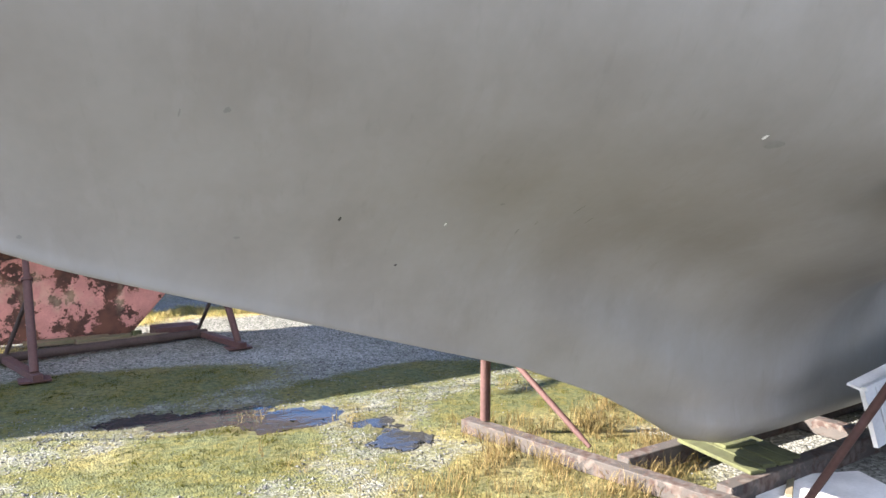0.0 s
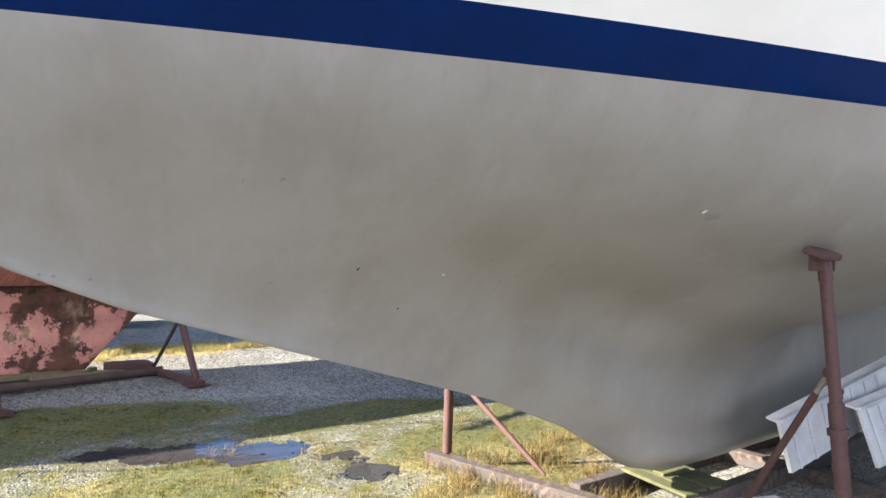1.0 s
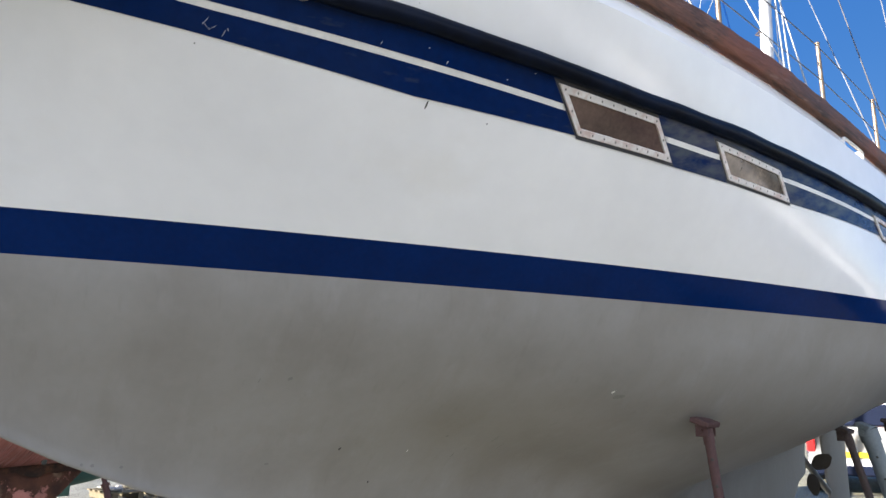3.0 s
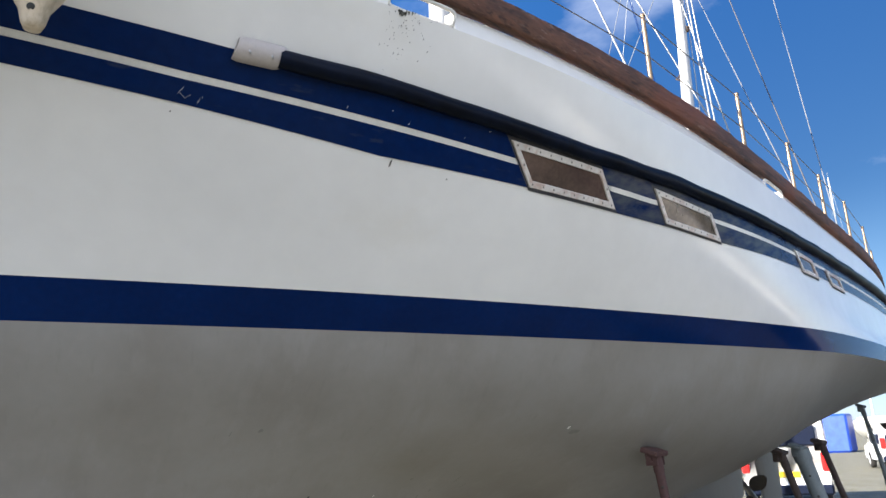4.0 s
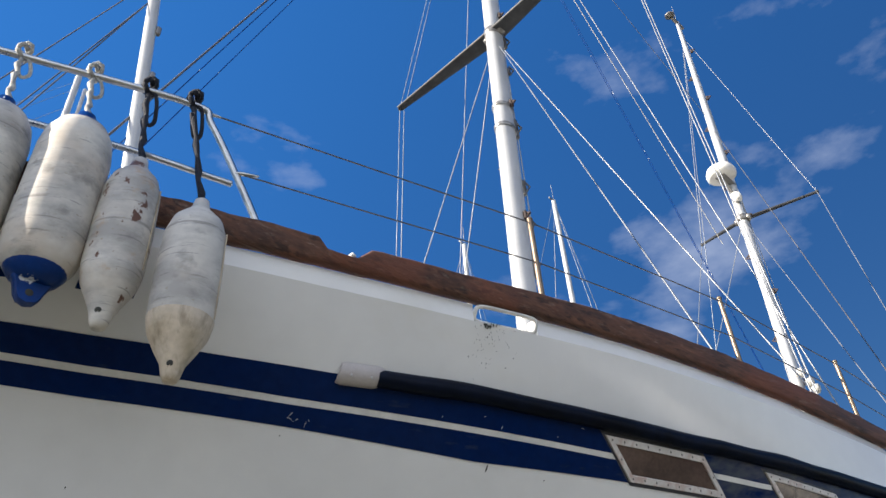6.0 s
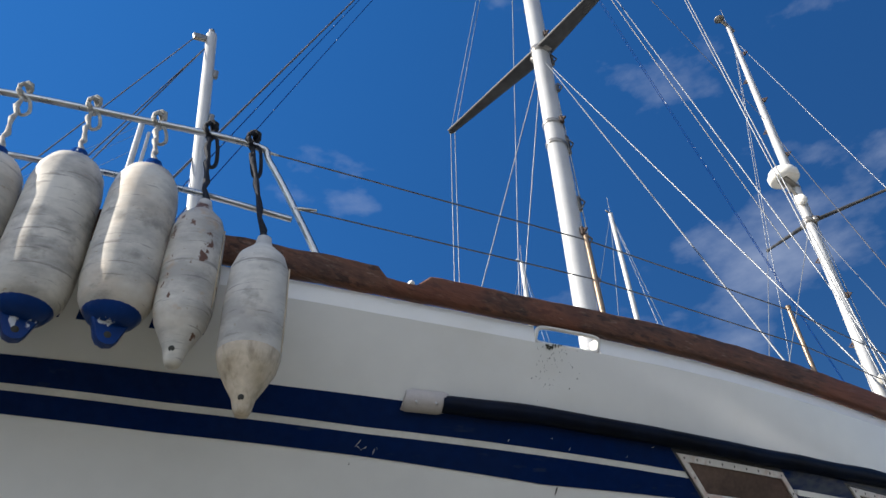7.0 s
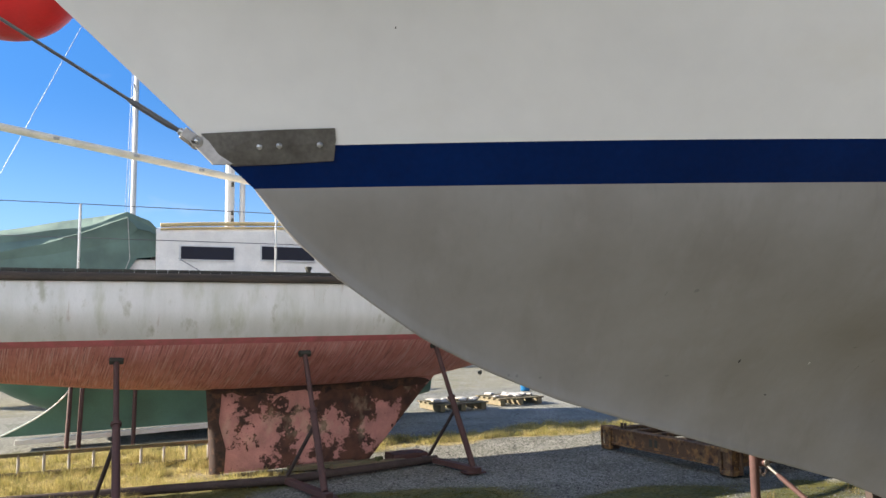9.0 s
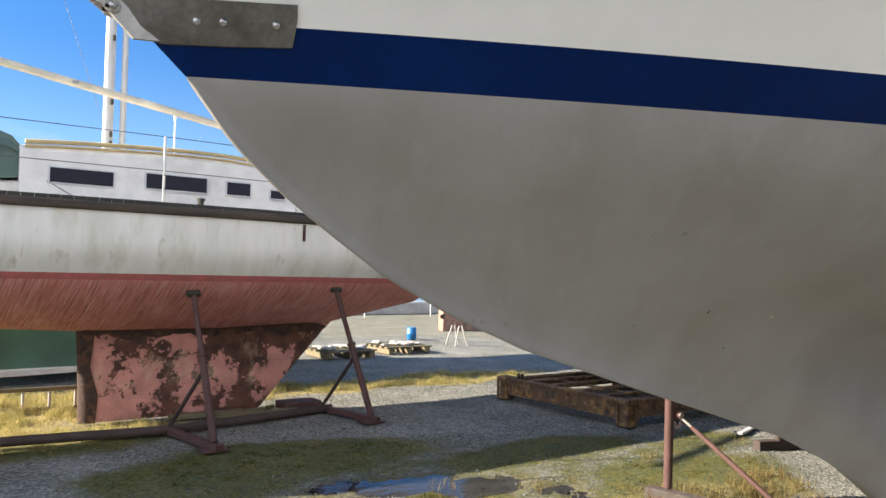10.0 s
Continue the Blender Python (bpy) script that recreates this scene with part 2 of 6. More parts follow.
FENDER_BLUE.node_tree.nodes["Principled BSDF"].inputs["Specular IOR Level"].default_value = 0.2
ROPE_W = mat("white rope", (0.55, 0.53, 0.48), 0.9, vary=0.2, scale=30, bump=0.8, fine=150)
ROPE_N = mat("navy rope", (0.008, 0.01, 0.02), 0.85, vary=0.2, scale=30, bump=0.8, fine=150)
BUOY_RED = mat("red vinyl", (0.72, 0.02, 0.025), 0.42, vary=0.06, scale=6)
DARKGLASS = mat("dark window", (0.010, 0.014, 0.03), 0.25, vary=0.1, bump=0.0)
DARKGLASS.node_tree.nodes["Principled BSDF"].inputs["Specular IOR Level"].default_value = 0.15
RUST = mat("rusty oxide paint", (0.072, 0.033, 0.029), 0.75, vary=0.25, scale=7, bump=0.4, fine=50, tint=(0.055, 0.022, 0.018))
RUST_DARK = mat("dark rusted steel", (0.058, 0.04, 0.035), 0.85, vary=0.3, scale=6, bump=0.5, tint=(0.03, 0.018, 0.014))
RUST_BEAM = peel("rusty painted beam", (0.055, 0.047, 0.042), (0.034, 0.017, 0.012), 0.5, 9, third=(0.085, 0.07, 0.06))
RUST_TAN = peel("tan rusted steel", (0.115, 0.065, 0.036), (0.04, 0.02, 0.013), 0.5, 5, third=(0.22, 0.12, 0.045))
overlay(RUST_TAN, (0.22, 0.155, 0.07), 6, 0.56, 0.66, (1, 1, 1), 0, 0.6, 9, 3.0)
RED_KEEL = peel("flaking red keel", (0.58, 0.27, 0.235), (0.05, 0.024, 0.018), 0.535, 2.1, third=(0.12, 0.05, 0.032), worn=(1.2, 2.4, -0.025, 0.065))
RED_HULL = mat("chalky red antifouling", (0.60, 0.25, 0.235), 0.85, vary=0.12, scale=3, bump=0.15, fine=14, tint=(0.46, 0.17, 0.145), stretch=(2, 1.2, 1.6))
overlay(RED_HULL, (0.70, 0.48, 0.45), 9, 0.53, 0.62, (9, 0.3, 0.14), -0.22, 0.5, 3)
overlay(RED_HULL, (0.17, 0.055, 0.05), 10, 0.55, 0.63, (10, 0.3, 0.14), -0.22, 0.65, 3, 4.0)
overlay(RED_HULL, (0.58, 0.25, 0.2), 1.4, 0.5, 0.7, (1, 1, 2.5), 0, 0.3, 8, 2.0)
overlay(RED_KEEL, (0.62, 0.50, 0.34), 3.0, 0.55, 0.72, (1, 1, 0.7), 0, 0.5, 10, 4.0)
overlay(RED_KEEL, (0.075, 0.03, 0.02), 9, 0.63, 0.64, (1, 1, 0.8), 0, 1.0, 12, 6.0)
RUST_KEEL = peel("scaling rust", (0.05, 0.025, 0.018), (0.10, 0.045, 0.025), 0.5, 6, third=(0.02, 0.012, 0.01))
RED_LINE = mat("red boot line", (0.54, 0.14, 0.155), 0.7, vary=0.15, scale=8, tint=(0.36, 0.12, 0.11))
OLD_WHITE = mat("stained white hull", (0.70, 0.70, 0.68), 0.45, vary=0.05, scale=2.5, bump=0.05, tint=(0.57, 0.58, 0.54), stretch=(2.2, 1, 0.5))
overlay(OLD_WHITE, (0.36, 0.38, 0.25), 2.2, 0.53, 0.72, (2.2, 1, 0.6), 0, 0.6, 9)
overlay(OLD_WHITE, (0.30, 0.19, 0.10), 7, 0.62, 0.74, (2.4, 1, 0.25), 0, 0.5, 7, 8.0)
overlay(OLD_WHITE, (0.30, 0.30, 0.2), 5, 0.60, 0.72, (1.3, 1, 0.6), 0, 0.7, 6, 3.0)
CREAM = mat("cream grab rail", (0.66, 0.5, 0.24), 0.6, vary=0.15)
TARP = mat("green canvas", (0.125, 0.2, 0.165), 0.75, vary=0.18, scale=4, bump=0.2, fine=300)
GREEN_HULL = mat("green hull paint", (0.075, 0.175, 0.13), 0.5, vary=0.15, scale=2)
TIMBER = mat("mossy timber", (0.2, 0.15, 0.1), 0.9, vary=0.3, scale=6, bump=0.5, tint=(0.1, 0.1, 0.05), stretch=(0.4, 3, 3))
WET_TIMBER = mat("dark weathered rail", (0.085, 0.062, 0.045), 0.8, vary=0.3, scale=7, bump=0.4, tint=(0.03, 0.026, 0.02), stretch=(0.4, 3, 3))
GREEN_WOOD = mat("green painted plank", (0.075, 0.082, 0.028), 0.85, vary=0.25, scale=7, bump=0.4)
ALUM = mat("aluminium sheet", (0.6, 0.61, 0.62), 0.45, 0.35, vary=0.1, scale=5, bump=0.05)
BOARD = mat("white painted board", (0.72, 0.70, 0.68), 0.7, vary=0.1, scale=6)
GREYPAINT = mat("grey steel paint", (0.16, 0.19, 0.2), 0.5, vary=0.15)
VANWHITE = mat("white car paint", (0.74, 0.75, 0.76), 0.2, vary=0.03, bump=0)
TYRE = mat("tyre rubber", (0.02, 0.02, 0.021), 0.8, vary=0.2)
YELLOW = mat("yellow plate", (0.75, 0.5, 0.02), 0.4, vary=0.05)
LAMP_RED = mat("red lamp lens", (0.5, 0.02, 0.02), 0.15, vary=0.05)
BLUE_SHEET = mat("blue sheeting", (0.01, 0.06, 0.42), 0.4, vary=0.15)
BRICK = mat("red brick", (0.34, 0.2, 0.15), 0.9, vary=0.2, scale=9, bump=0.4)
BARREL = mat("blue plastic drum", (0.01, 0.15, 0.36), 0.4, vary=0.1)
CONCRETE = mat("pale concrete", (0.45, 0.43, 0.4), 0.9, vary=0.15, scale=2, bump=0.3)
BRONZE = mat("bronze stanchion", (0.3, 0.22, 0.15), 0.4, 0.7, vary=0.2, scale=12)
PROP = mat("dark bronze propeller", (0.07, 0.06, 0.05), 0.5, 0.6, vary=0.2)
GRIME = mat("black algae grime", (0.05, 0.05, 0.04), 0.9, vary=0.2)


# ---- mesh helpers ----
class Shape:
    """Collects vertices and faces for one mesh."""

    def __init__(self):
        self.v, self.f, self.flat = [], [], set()

    def add(self, verts, faces, flat=False):
        k = len(self.v)
        self.v += [tuple(p) for p in verts]
        if flat:
            self.flat.update(range(len(self.f), len(self.f) + len(faces)))
        self.f += [tuple(i + k for i in fc) for fc in faces]
        return self

    def grid(self, rows, close=False):
        """A sheet through rows of points."""
        n, m = len(rows), len(rows[0])
        fs = []
        for i in range(n - 1):
            for j in range(m - 1 if not close else m):
                a, b = i * m + j, i * m + (j + 1) % m
                fs.append((a, b, b + m, a + m))
        return self.add([p for r in rows for p in r], fs)

    def box(self, c, s, turn=None, bevel=0.0):
        """A box with its edges cut back by bevel."""
        hx, hy, hz = (d / 2 for d in s)
        b = min(bevel, 0.45 * min(s))
        pts, fs = [], []
        if b <= 0:
            pts = [(x, y, z) for z in (-hz, hz) for y in (-hy, hy) for x in (-hx, hx)]
            fs = [(0, 2, 3, 1), (4, 5, 7, 6), (0, 1, 5, 4), (2, 6, 7, 3), (0, 4, 6, 2), (1, 3, 7, 5)]
        else:
            bm = bmesh.new()
            bmesh.ops.create_cube(bm, size=1.0)
            for v in bm.verts:
                v.co = Vector((v.co.x * 2 * hx, v.co.y * 2 * hy, v.co.z * 2 * hz))
            bmesh.ops.bevel(bm, geom=bm.edges[:], offset=b, segments=1, affect="EDGES", profile=0.5)
            bm.verts.index_update()
            pts = [v.co.copy() for v in bm.verts]
            fs = [[v.index for v in fc.verts] for fc in bm.faces]
            bm.free()
        mt = (turn.to_3x3() if turn else Matrix.Identity(3))
        return self.add([Vector(c) + mt @ Vector(p) for p in pts], fs, flat=True)

    def beam(self, a, b, w, h, bevel=0.004):
        """A box from a to b, w wide and h high."""
        a, b = Vector(a), Vector(b)
        d = b - a
        ax = d.normalized()
        side = Vector((0, 0, 1)).cross(ax)
        side = side.normalized() if side.length > 1e-4 else Vector((1, 0, 0))
        up = ax.cross(side)
        return self.box((a + b) / 2, (d.length, w, h), Matrix((ax, side, up)).transposed(), bevel)

    def tube(self, path, r, n=8, caps=True):
        """A round bar along points; r is one radius or one for each point."""
        path = [Vector(p) for p in path]
        rs = r if isinstance(r, (list, tuple)) else [r] * len(path)
        rows, ref = [], None
        for i, p in enumerate(path):
            t = (path[min(i + 1, len(path) - 1)] - path[max(i - 1, 0)]).normalized()
            if ref is None:
                ref = Vector((0, 0, 1)).cross(t)
                ref = ref.normalized() if ref.length > 1e-3 else Vector((1, 0, 0))
            ref = (ref - t * ref.dot(t)).normalized()
            o = t.cross(ref)
            rows.append([p + rs[i] * (math.cos(k * 2 * math.pi / n) * ref + math.sin(k * 2 * math.pi / n) * o) for k in range(n)])
        self.grid(rows, close=True)
        if caps:
            self.add(rows[0], [tuple(range(n - 1, -1, -1))], True)
            self.add(rows[-1], [tuple(range(n))], True)
        return self

    def lathe(self, c, profile, n=20, axis=(0, 0, 1), squash=1.0):
        """Turned round an axis; profile: (radius, height) rows."""
        q = Vector((0, 0, 1)).rotation_difference(Vector(axis))
        rows = [[Vector(c) + q @ Vector((r * math.cos(k * 2 * math.pi / n), squash * r * math.sin(k * 2 * math.pi / n), h)) for k in range(n)] for r, h in profile]
        return self.grid(rows, close=True)

    def mesh(self, name):
        me = bpy.data.meshes.new(name)
        me.from_pydata([tuple(p) for p in self.v], [], self.f)
        me.polygons.foreach_set("use_smooth", [i not in self.flat for i in range(len(self.f))])
        me.update()
        return me


def part(name, shape, material, parent=None, label=""):
    me = shape.mesh(name)
    me.materials.append(material)
    ob = new(name, me)
    if parent:
        ob.parent = parent
    return tagged(ob, label)


def thing(name, label, category, group="", at=(0, 0, 0)):
    ob = new(name)
    ob.location = at
    return tagged(ob, label, category, group)


def smooth_path(pts, n=8):
    """A rounded line through points."""
    p = [np.array(q, float) for q in pts]
    p = [2 * p[0] - p[1]] + p + [2 * p[-1] - p[-2]]
    out = []
    for i in range(1, len(p) - 2):
        for k in range(n):
            t = k / n
            out.append(0.5 * (2 * p[i] + (p[i + 1] - p[i - 1]) * t + (2 * p[i - 1] - 5 * p[i] + 4 * p[i + 1] - p[i + 2]) * t * t + (3 * p[i] - p[i - 1] - 3 * p[i + 1] + p[i + 2]) * t ** 3))
    return [Vector(q) for q in out] + [Vector(p[-2])]


# ---- the yacht's lines ----
WL = 2.15
KEEL_X = [-2.2, -1.75, -1.2, -0.895, -0.642, -0.337, -0.2, 0, 0.139, 0.312, 0.492, 0.681, 0.958, 1.314, 1.935, 2.66, 3.08, 3.61, 3.86, 4.15, 4.5, 5.0, 7.8, 8.3, 8.55, 9.0, 9.15, 9.25, 11.5, 13.6]
KEEL_Z = [4.1, 3.72, 3.2, 2.915, 2.72, 2.455, 2.335, 2.15, 1.975, 1.829, 1.705, 1.583, 1.451, 1.313, 1.129, 0.92, 0.8, 0.593, 0.456, 0.289, 0.2, 0.19, 0.22, 0.6, 0.83, 0.93, 1.02, 1.42, 1.8, 2.35]
STERN = 13.4
CANOE_X = [5.0, 6.5, 8.0, 9.5, 11.5, 13.6]
CANOE_Z = [1.31, 1.36, 1.62, 1.79, 1.96, 2.1]


def keel_line(x):
    return float(np.interp(x, KEEL_X, KEEL_Z))


def above(x, d):
    s = max(x + 1.12 * d, 0.0)
    c, q = 0.501 + 0.328 * d - 0.08 * d * d, -0.021 - 0.069 * d + 0.015 * d * d
    u = min(s, -0.72 * c / (2 * q))
    h0 = c * u + q * u * u
    cap = max(2.11 - 0.06 * d - h0, 0.02)
    h = h0 + cap * (1 - math.exp(-0.28 * c * (s - u) / cap))
    full = 1.92 - 0.05 * d
    if h > full:
        h = full + 0.25 * (1 - math.exp((full - h) / 0.25))
    aft = min(max((x - 7.0) / 6.6, 0.0), 1.0)
    return h * (1 - 0.5 * aft ** 2)


GLASS_T = np.array([0.0, 0.15, 0.36, 0.46, 0.57, 0.69, 0.82, 1.0])
GLASS_R = np.array([0.0, 0.085, 0.15, 0.26, 0.54, 0.775, 0.905, 1.0])
GLASS_M = np.gradient(GLASS_R, GLASS_T)


def wineglass(t):
    """A keeled section: upright below, then a quick turn into the bilge."""
    i = min(max(int(np.searchsorted(GLASS_T, t)) - 1, 0), 6)
    h = GLASS_T[i + 1] - GLASS_T[i]
    u = (t - GLASS_T[i]) / h
    return float((2 * u ** 3 - 3 * u * u + 1) * GLASS_R[i] + (u ** 3 - 2 * u * u + u) * h * GLASS_M[i] + (-2 * u ** 3 + 3 * u * u) * GLASS_R[i + 1] + (u ** 3 - u * u) * h * GLASS_M[i + 1])


def half(x, z):
    """Half the hull's breadth at a length and height."""
    d = z - WL
    if d > 0:
        return above(x, d)
    w, b = above(x, 0.0), keel_line(x)
    t = min(max((z - b) / max(WL - b, 0.02), 0.0), 1.0)
    r = 0.204 * t + 2.21 * t * t - 1.416 * t ** 3
    r2 = wineglass(t)
    k = min(max((x - 2.1) / 1.5, 0), 1) * min(max((9.6 - x) / 1.0, 0), 1)
    lo = w * (r * (1 - k) + r2 * k)
    # aft of midships a flat canoe body rises clear of the deadwood
    zc = float(np.interp(x, CANOE_X, CANOE_Z))
    k = min(max((x - 5.0) / 1.5, 0), 1)
    lo = lo * (1 - k) + w * k * min(max((z - zc) / (WL - zc), 0), 1) ** 0.43
    fin = 0.14 * min(max((x - 3.6) / 0.8, 0), 1) * min(max((9.1 - x) / 0.35, 0), 1)
    fin += 0.42 * k * math.exp(-max(zc + 0.02 - z, 0) / 0.2) * min(max((9.2 - x) / 1.6, 0), 1)
    return max(lo, fin * math.sqrt(min(t / 0.06, 1.0)), 0.010 * math.sqrt(min(t / 0.012, 1.0)))


def stem_x(z):
    return -1.12 * (z - WL) if z > WL else float(np.interp(-z, [-v for v in KEEL_Z[7:22]], KEEL_X[7:22]))


def line(xs, zs):
    return lambda x: float(np.interp(x, xs, zs))


BOOT = 2.287
band_low = line([-0.6, -0.44, 0.28, 0.92, 1.6, 2.25, 2.8, 3.65, 5.3, 8, 13.6], [2.962, 2.945, 2.868, 2.815, 2.752, 2.732, 2.70, 2.675, 2.68, 2.69, 2.85])
band_top = line([-0.7, 0.225, 0.637, 1.02, 1.7, 2.4, 3.5, 5, 8, 13.6], [3.128, 3.041, 3.010, 2.985, 2.955, 2.915, 2.885, 2.865, 2.865, 3.0])
pin_mid = line([-0.6, -0.53, 0.255, 0.9, 2.18, 3, 5, 8, 13.6], [3.036, 3.028, 2.945, 2.892, 2.816, 2.785, 2.762, 2.765, 2.92])
rub_mid = line([1.0, 1.16, 1.73, 2.46, 3.48, 4.6, 8, 13.6], [2.99, 2.985, 2.957, 2.915, 2.888, 2.868, 2.87, 3.02])
rail_low = line([-1.75, 0.48, 0.91, 1.4, 2.24, 3.7, 6, 9, 13.6], [3.635, 3.357, 3.320, 3.290, 3.266, 3.220, 3.183, 3.19, 3.31])


def knuckle(x):
    return rail_low(x) - 0.075


def skin(x, z, off=0.0, side=-1):
    """A point of the hull, off metres proud of it."""
    h = half(x, z)
    if off:
        e = 0.02
        nx, nz = -(half(x + e, z) - half(x - e, z)) / (2 * e), -(half(x, z + e) - half(x, z - e)) / (2 * e)
        n = Vector((nx, 1.0, nz)).normalized() * off
        return Vector((x + n.x, side * (h + n.y), z + n.z))
    return Vector((x, side * h, z))


def hull_sheet(shape, z0, z1, x0, x1, nx, nz, off=0.0, sides=(-1, 1), power=1.6):
    """A piece of the hull between two lines, from x0 (or the stem) to x1."""
    for side in sides:
        rows = []
        for j in range(nz + 1):
            v, row = j / nz, []
            for i in range(nx + 1):
                u = (i / nx) ** power
                x = x1
                for _ in range(6):
                    z = z0(x) + v * (z1(x) - z0(x))
                    xa = stem_x(z) if x0 is None else x0(v)
                    x = xa + (x1 - xa) * u
                row.append(skin(x, z, off, side))
            rows.append(row if side < 0 else row[::-1])
        shape.grid(rows)
    return shape


yacht = thing("sailing_yacht", "white ketch with navy stripes and grey bottom paint propped ashore", "sailing boat")

bottom = Shape()
xs = [0.0 + (STERN) * (i / 130) ** 1.35 for i in range(131)]
for side in (-1, 1):
    rows = []
    for x in xs:
        b = keel_line(x)
        ts = [(j / 34) ** 1.7 for j in range(35)]
        rows.append([skin(x, b + t * (WL - b), 0, side) for t in ts])
    bottom.grid(rows if side > 0 else [r[::-1] for r in rows])
part("bottom", bottom, ANTIFOUL, yacht, "matt grey antifouled underbody with faint scuffs")
part("boot_stripe", hull_sheet(Shape(), lambda x: WL, lambda x: BOOT, None, STERN, 90, 3), BLUE, yacht, "glossy navy blue boot stripe")
part("topside", hull_sheet(Shape(), lambda x: BOOT, knuckle, None, STERN, 120, 18), GELCOAT, yacht, "glossy white topsides")

# sheer band of two navy stripes with a thin white line between
band = Shape()
hull_sheet(band, band_low, lambda x: pin_mid(x) - 0.010, lambda v: -0.435 - 0.075 * v, 2.7, 60, 4, 0.003, (-1,), 1.3)
part("lower_stripe", band, BLUE_OLD, yacht, "navy stripe with scratches")
band = Shape()
hull_sheet(band, band_low, lambda x: pin_mid(x) - 0.010, lambda v: 2.7, STERN, 70, 4, 0.003, (-1,), 1.3)
part("lower_stripe", band, BLUE_FADED, yacht, "chalky faded navy stripe")
band = Shape()
hull_sheet(band, lambda x: pin_mid(x) + 0.010, band_top, lambda v: -0.535 - 0.085 * v, 2.4, 60, 4, 0.003, (-1,), 1.3)
part("upper_stripe", band, BLUE_OLD, yacht, "navy stripe with scratches")
band = Shape()
hull_sheet(band, lambda x: pin_mid(x) + 0.010, band_top, lambda v: 2.4, STERN, 70, 4, 0.003, (-1,), 1.3)
part("upper_stripe", band, BLUE_FADED, yacht, "chalky faded navy stripe")

HAWSE = [(1.425, 1.705), (4.38, 4.74)]


def wall_strip(x0, x1, n, z0, z1, lean0, lean1, side, thick=0.045):
    """A piece of the bulwark, closed all round."""
    s = Shape()
    rows = []
    for i in range(n + 1):
        x = x0 + (x1 - x0) * i / n
        a, b = skin(x, z0(x), 0, side), skin(x, z1(x), 0, side)
        ao, bo = a - Vector((0, side * lean0, 0)), b - Vector((0, side * lean1, 0))
        inn = Vector((0, side * thick, 0))
        if abs(ao.y) < thick:
            inn = Vector((0, ao.y * 0.9, 0))
        rows.append([ao, bo, bo - inn, ao - inn])
    s.grid(rows if side > 0 else rows[::-1], close=True)
    for r in (rows[0], rows[-1]):
        s.add(r, [(0, 1, 2, 3)], True)
    for i in range(len(s.f)):
        s.flat.add(i)
    return s


edges = [stem_x(3.5) + 0.02, HAWSE[0][0], HAWSE[0][1], HAWSE[1][0], HAWSE[1][1], STERN]
for a, b, sd in [(a, b, sd) for a, b in zip(edges[0::2], edges[1::2]) for sd in (-1, 1)]:
    part("bulwark", wall_strip(a, b, max(4, int((b - a) * 9)), knuckle, rail_low, 0.0, 0.040, sd), GELCOAT, yacht, "white bulwark strip under the wooden rail")
inner = Shape()
for side in (-1, 1):
    rows = []
    for i in range(61):
        x = -1.2 + (STERN + 1.2) * i / 60
        rows.append([skin(x, zz, 0, side) - Vector((0, side * min(0.045, half(x, zz)), 0)) for zz in (knuckle(x) - 0.2, knuckle(x))])
    inner.grid(rows)
part("inner_bulwark", inner, GELCOAT, yacht)
deck = Shape()
rows = []
for i in range(61):
    x = -1.2 + (STERN + 1.2) * i / 60
    zz = knuckle(x) - 0.18
    h = half(x, zz) - 0.02
    rows.append([Vector((x, h * k / 6, zz + 0.03 * (1 - (k / 6) ** 2))) for k in range(-6, 7)])
deck.grid(rows)
part("deck", deck, WORN_WHITE, yacht)
tr = Shape()
rows = []
for j in range(13):
    z = keel_line(STERN) + 0.02 + (rail_low(STERN) - keel_line(STERN) - 0.02) * j / 12
    h = half(STERN, z)
    rows.append([Vector((STERN - 0.002, h * k / 6, z)) for k in range(-6, 7)])
tr.grid(rows)
part("transom", tr, GELCOAT, yacht)

# hawse holes with a rounded white lip
for a, b in HAWSE:
    lip = Shape()
    pts = []
    for k in range(44):
        an = 2 * math.pi * k / 44
        cx, cz = math.copysign(abs(math.cos(an)) ** 0.34, math.cos(an)), math.copysign(abs(math.sin(an)) ** 0.4, math.sin(an))
        x = (a + b) / 2 + cx * (b - a - 0.012) / 2
        zm = (knuckle(x) + rail_low(x)) / 2
        p = skin(x, zm + cz * 0.030) + Vector((0, 0.020, 0))
        pts.append(p)
    pts += pts[:2]
    lip.tube(pts, 0.009, 6, False)
    part("hawse_lip", lip, WORN_WHITE, yacht, "chipped white hawse hole surround")

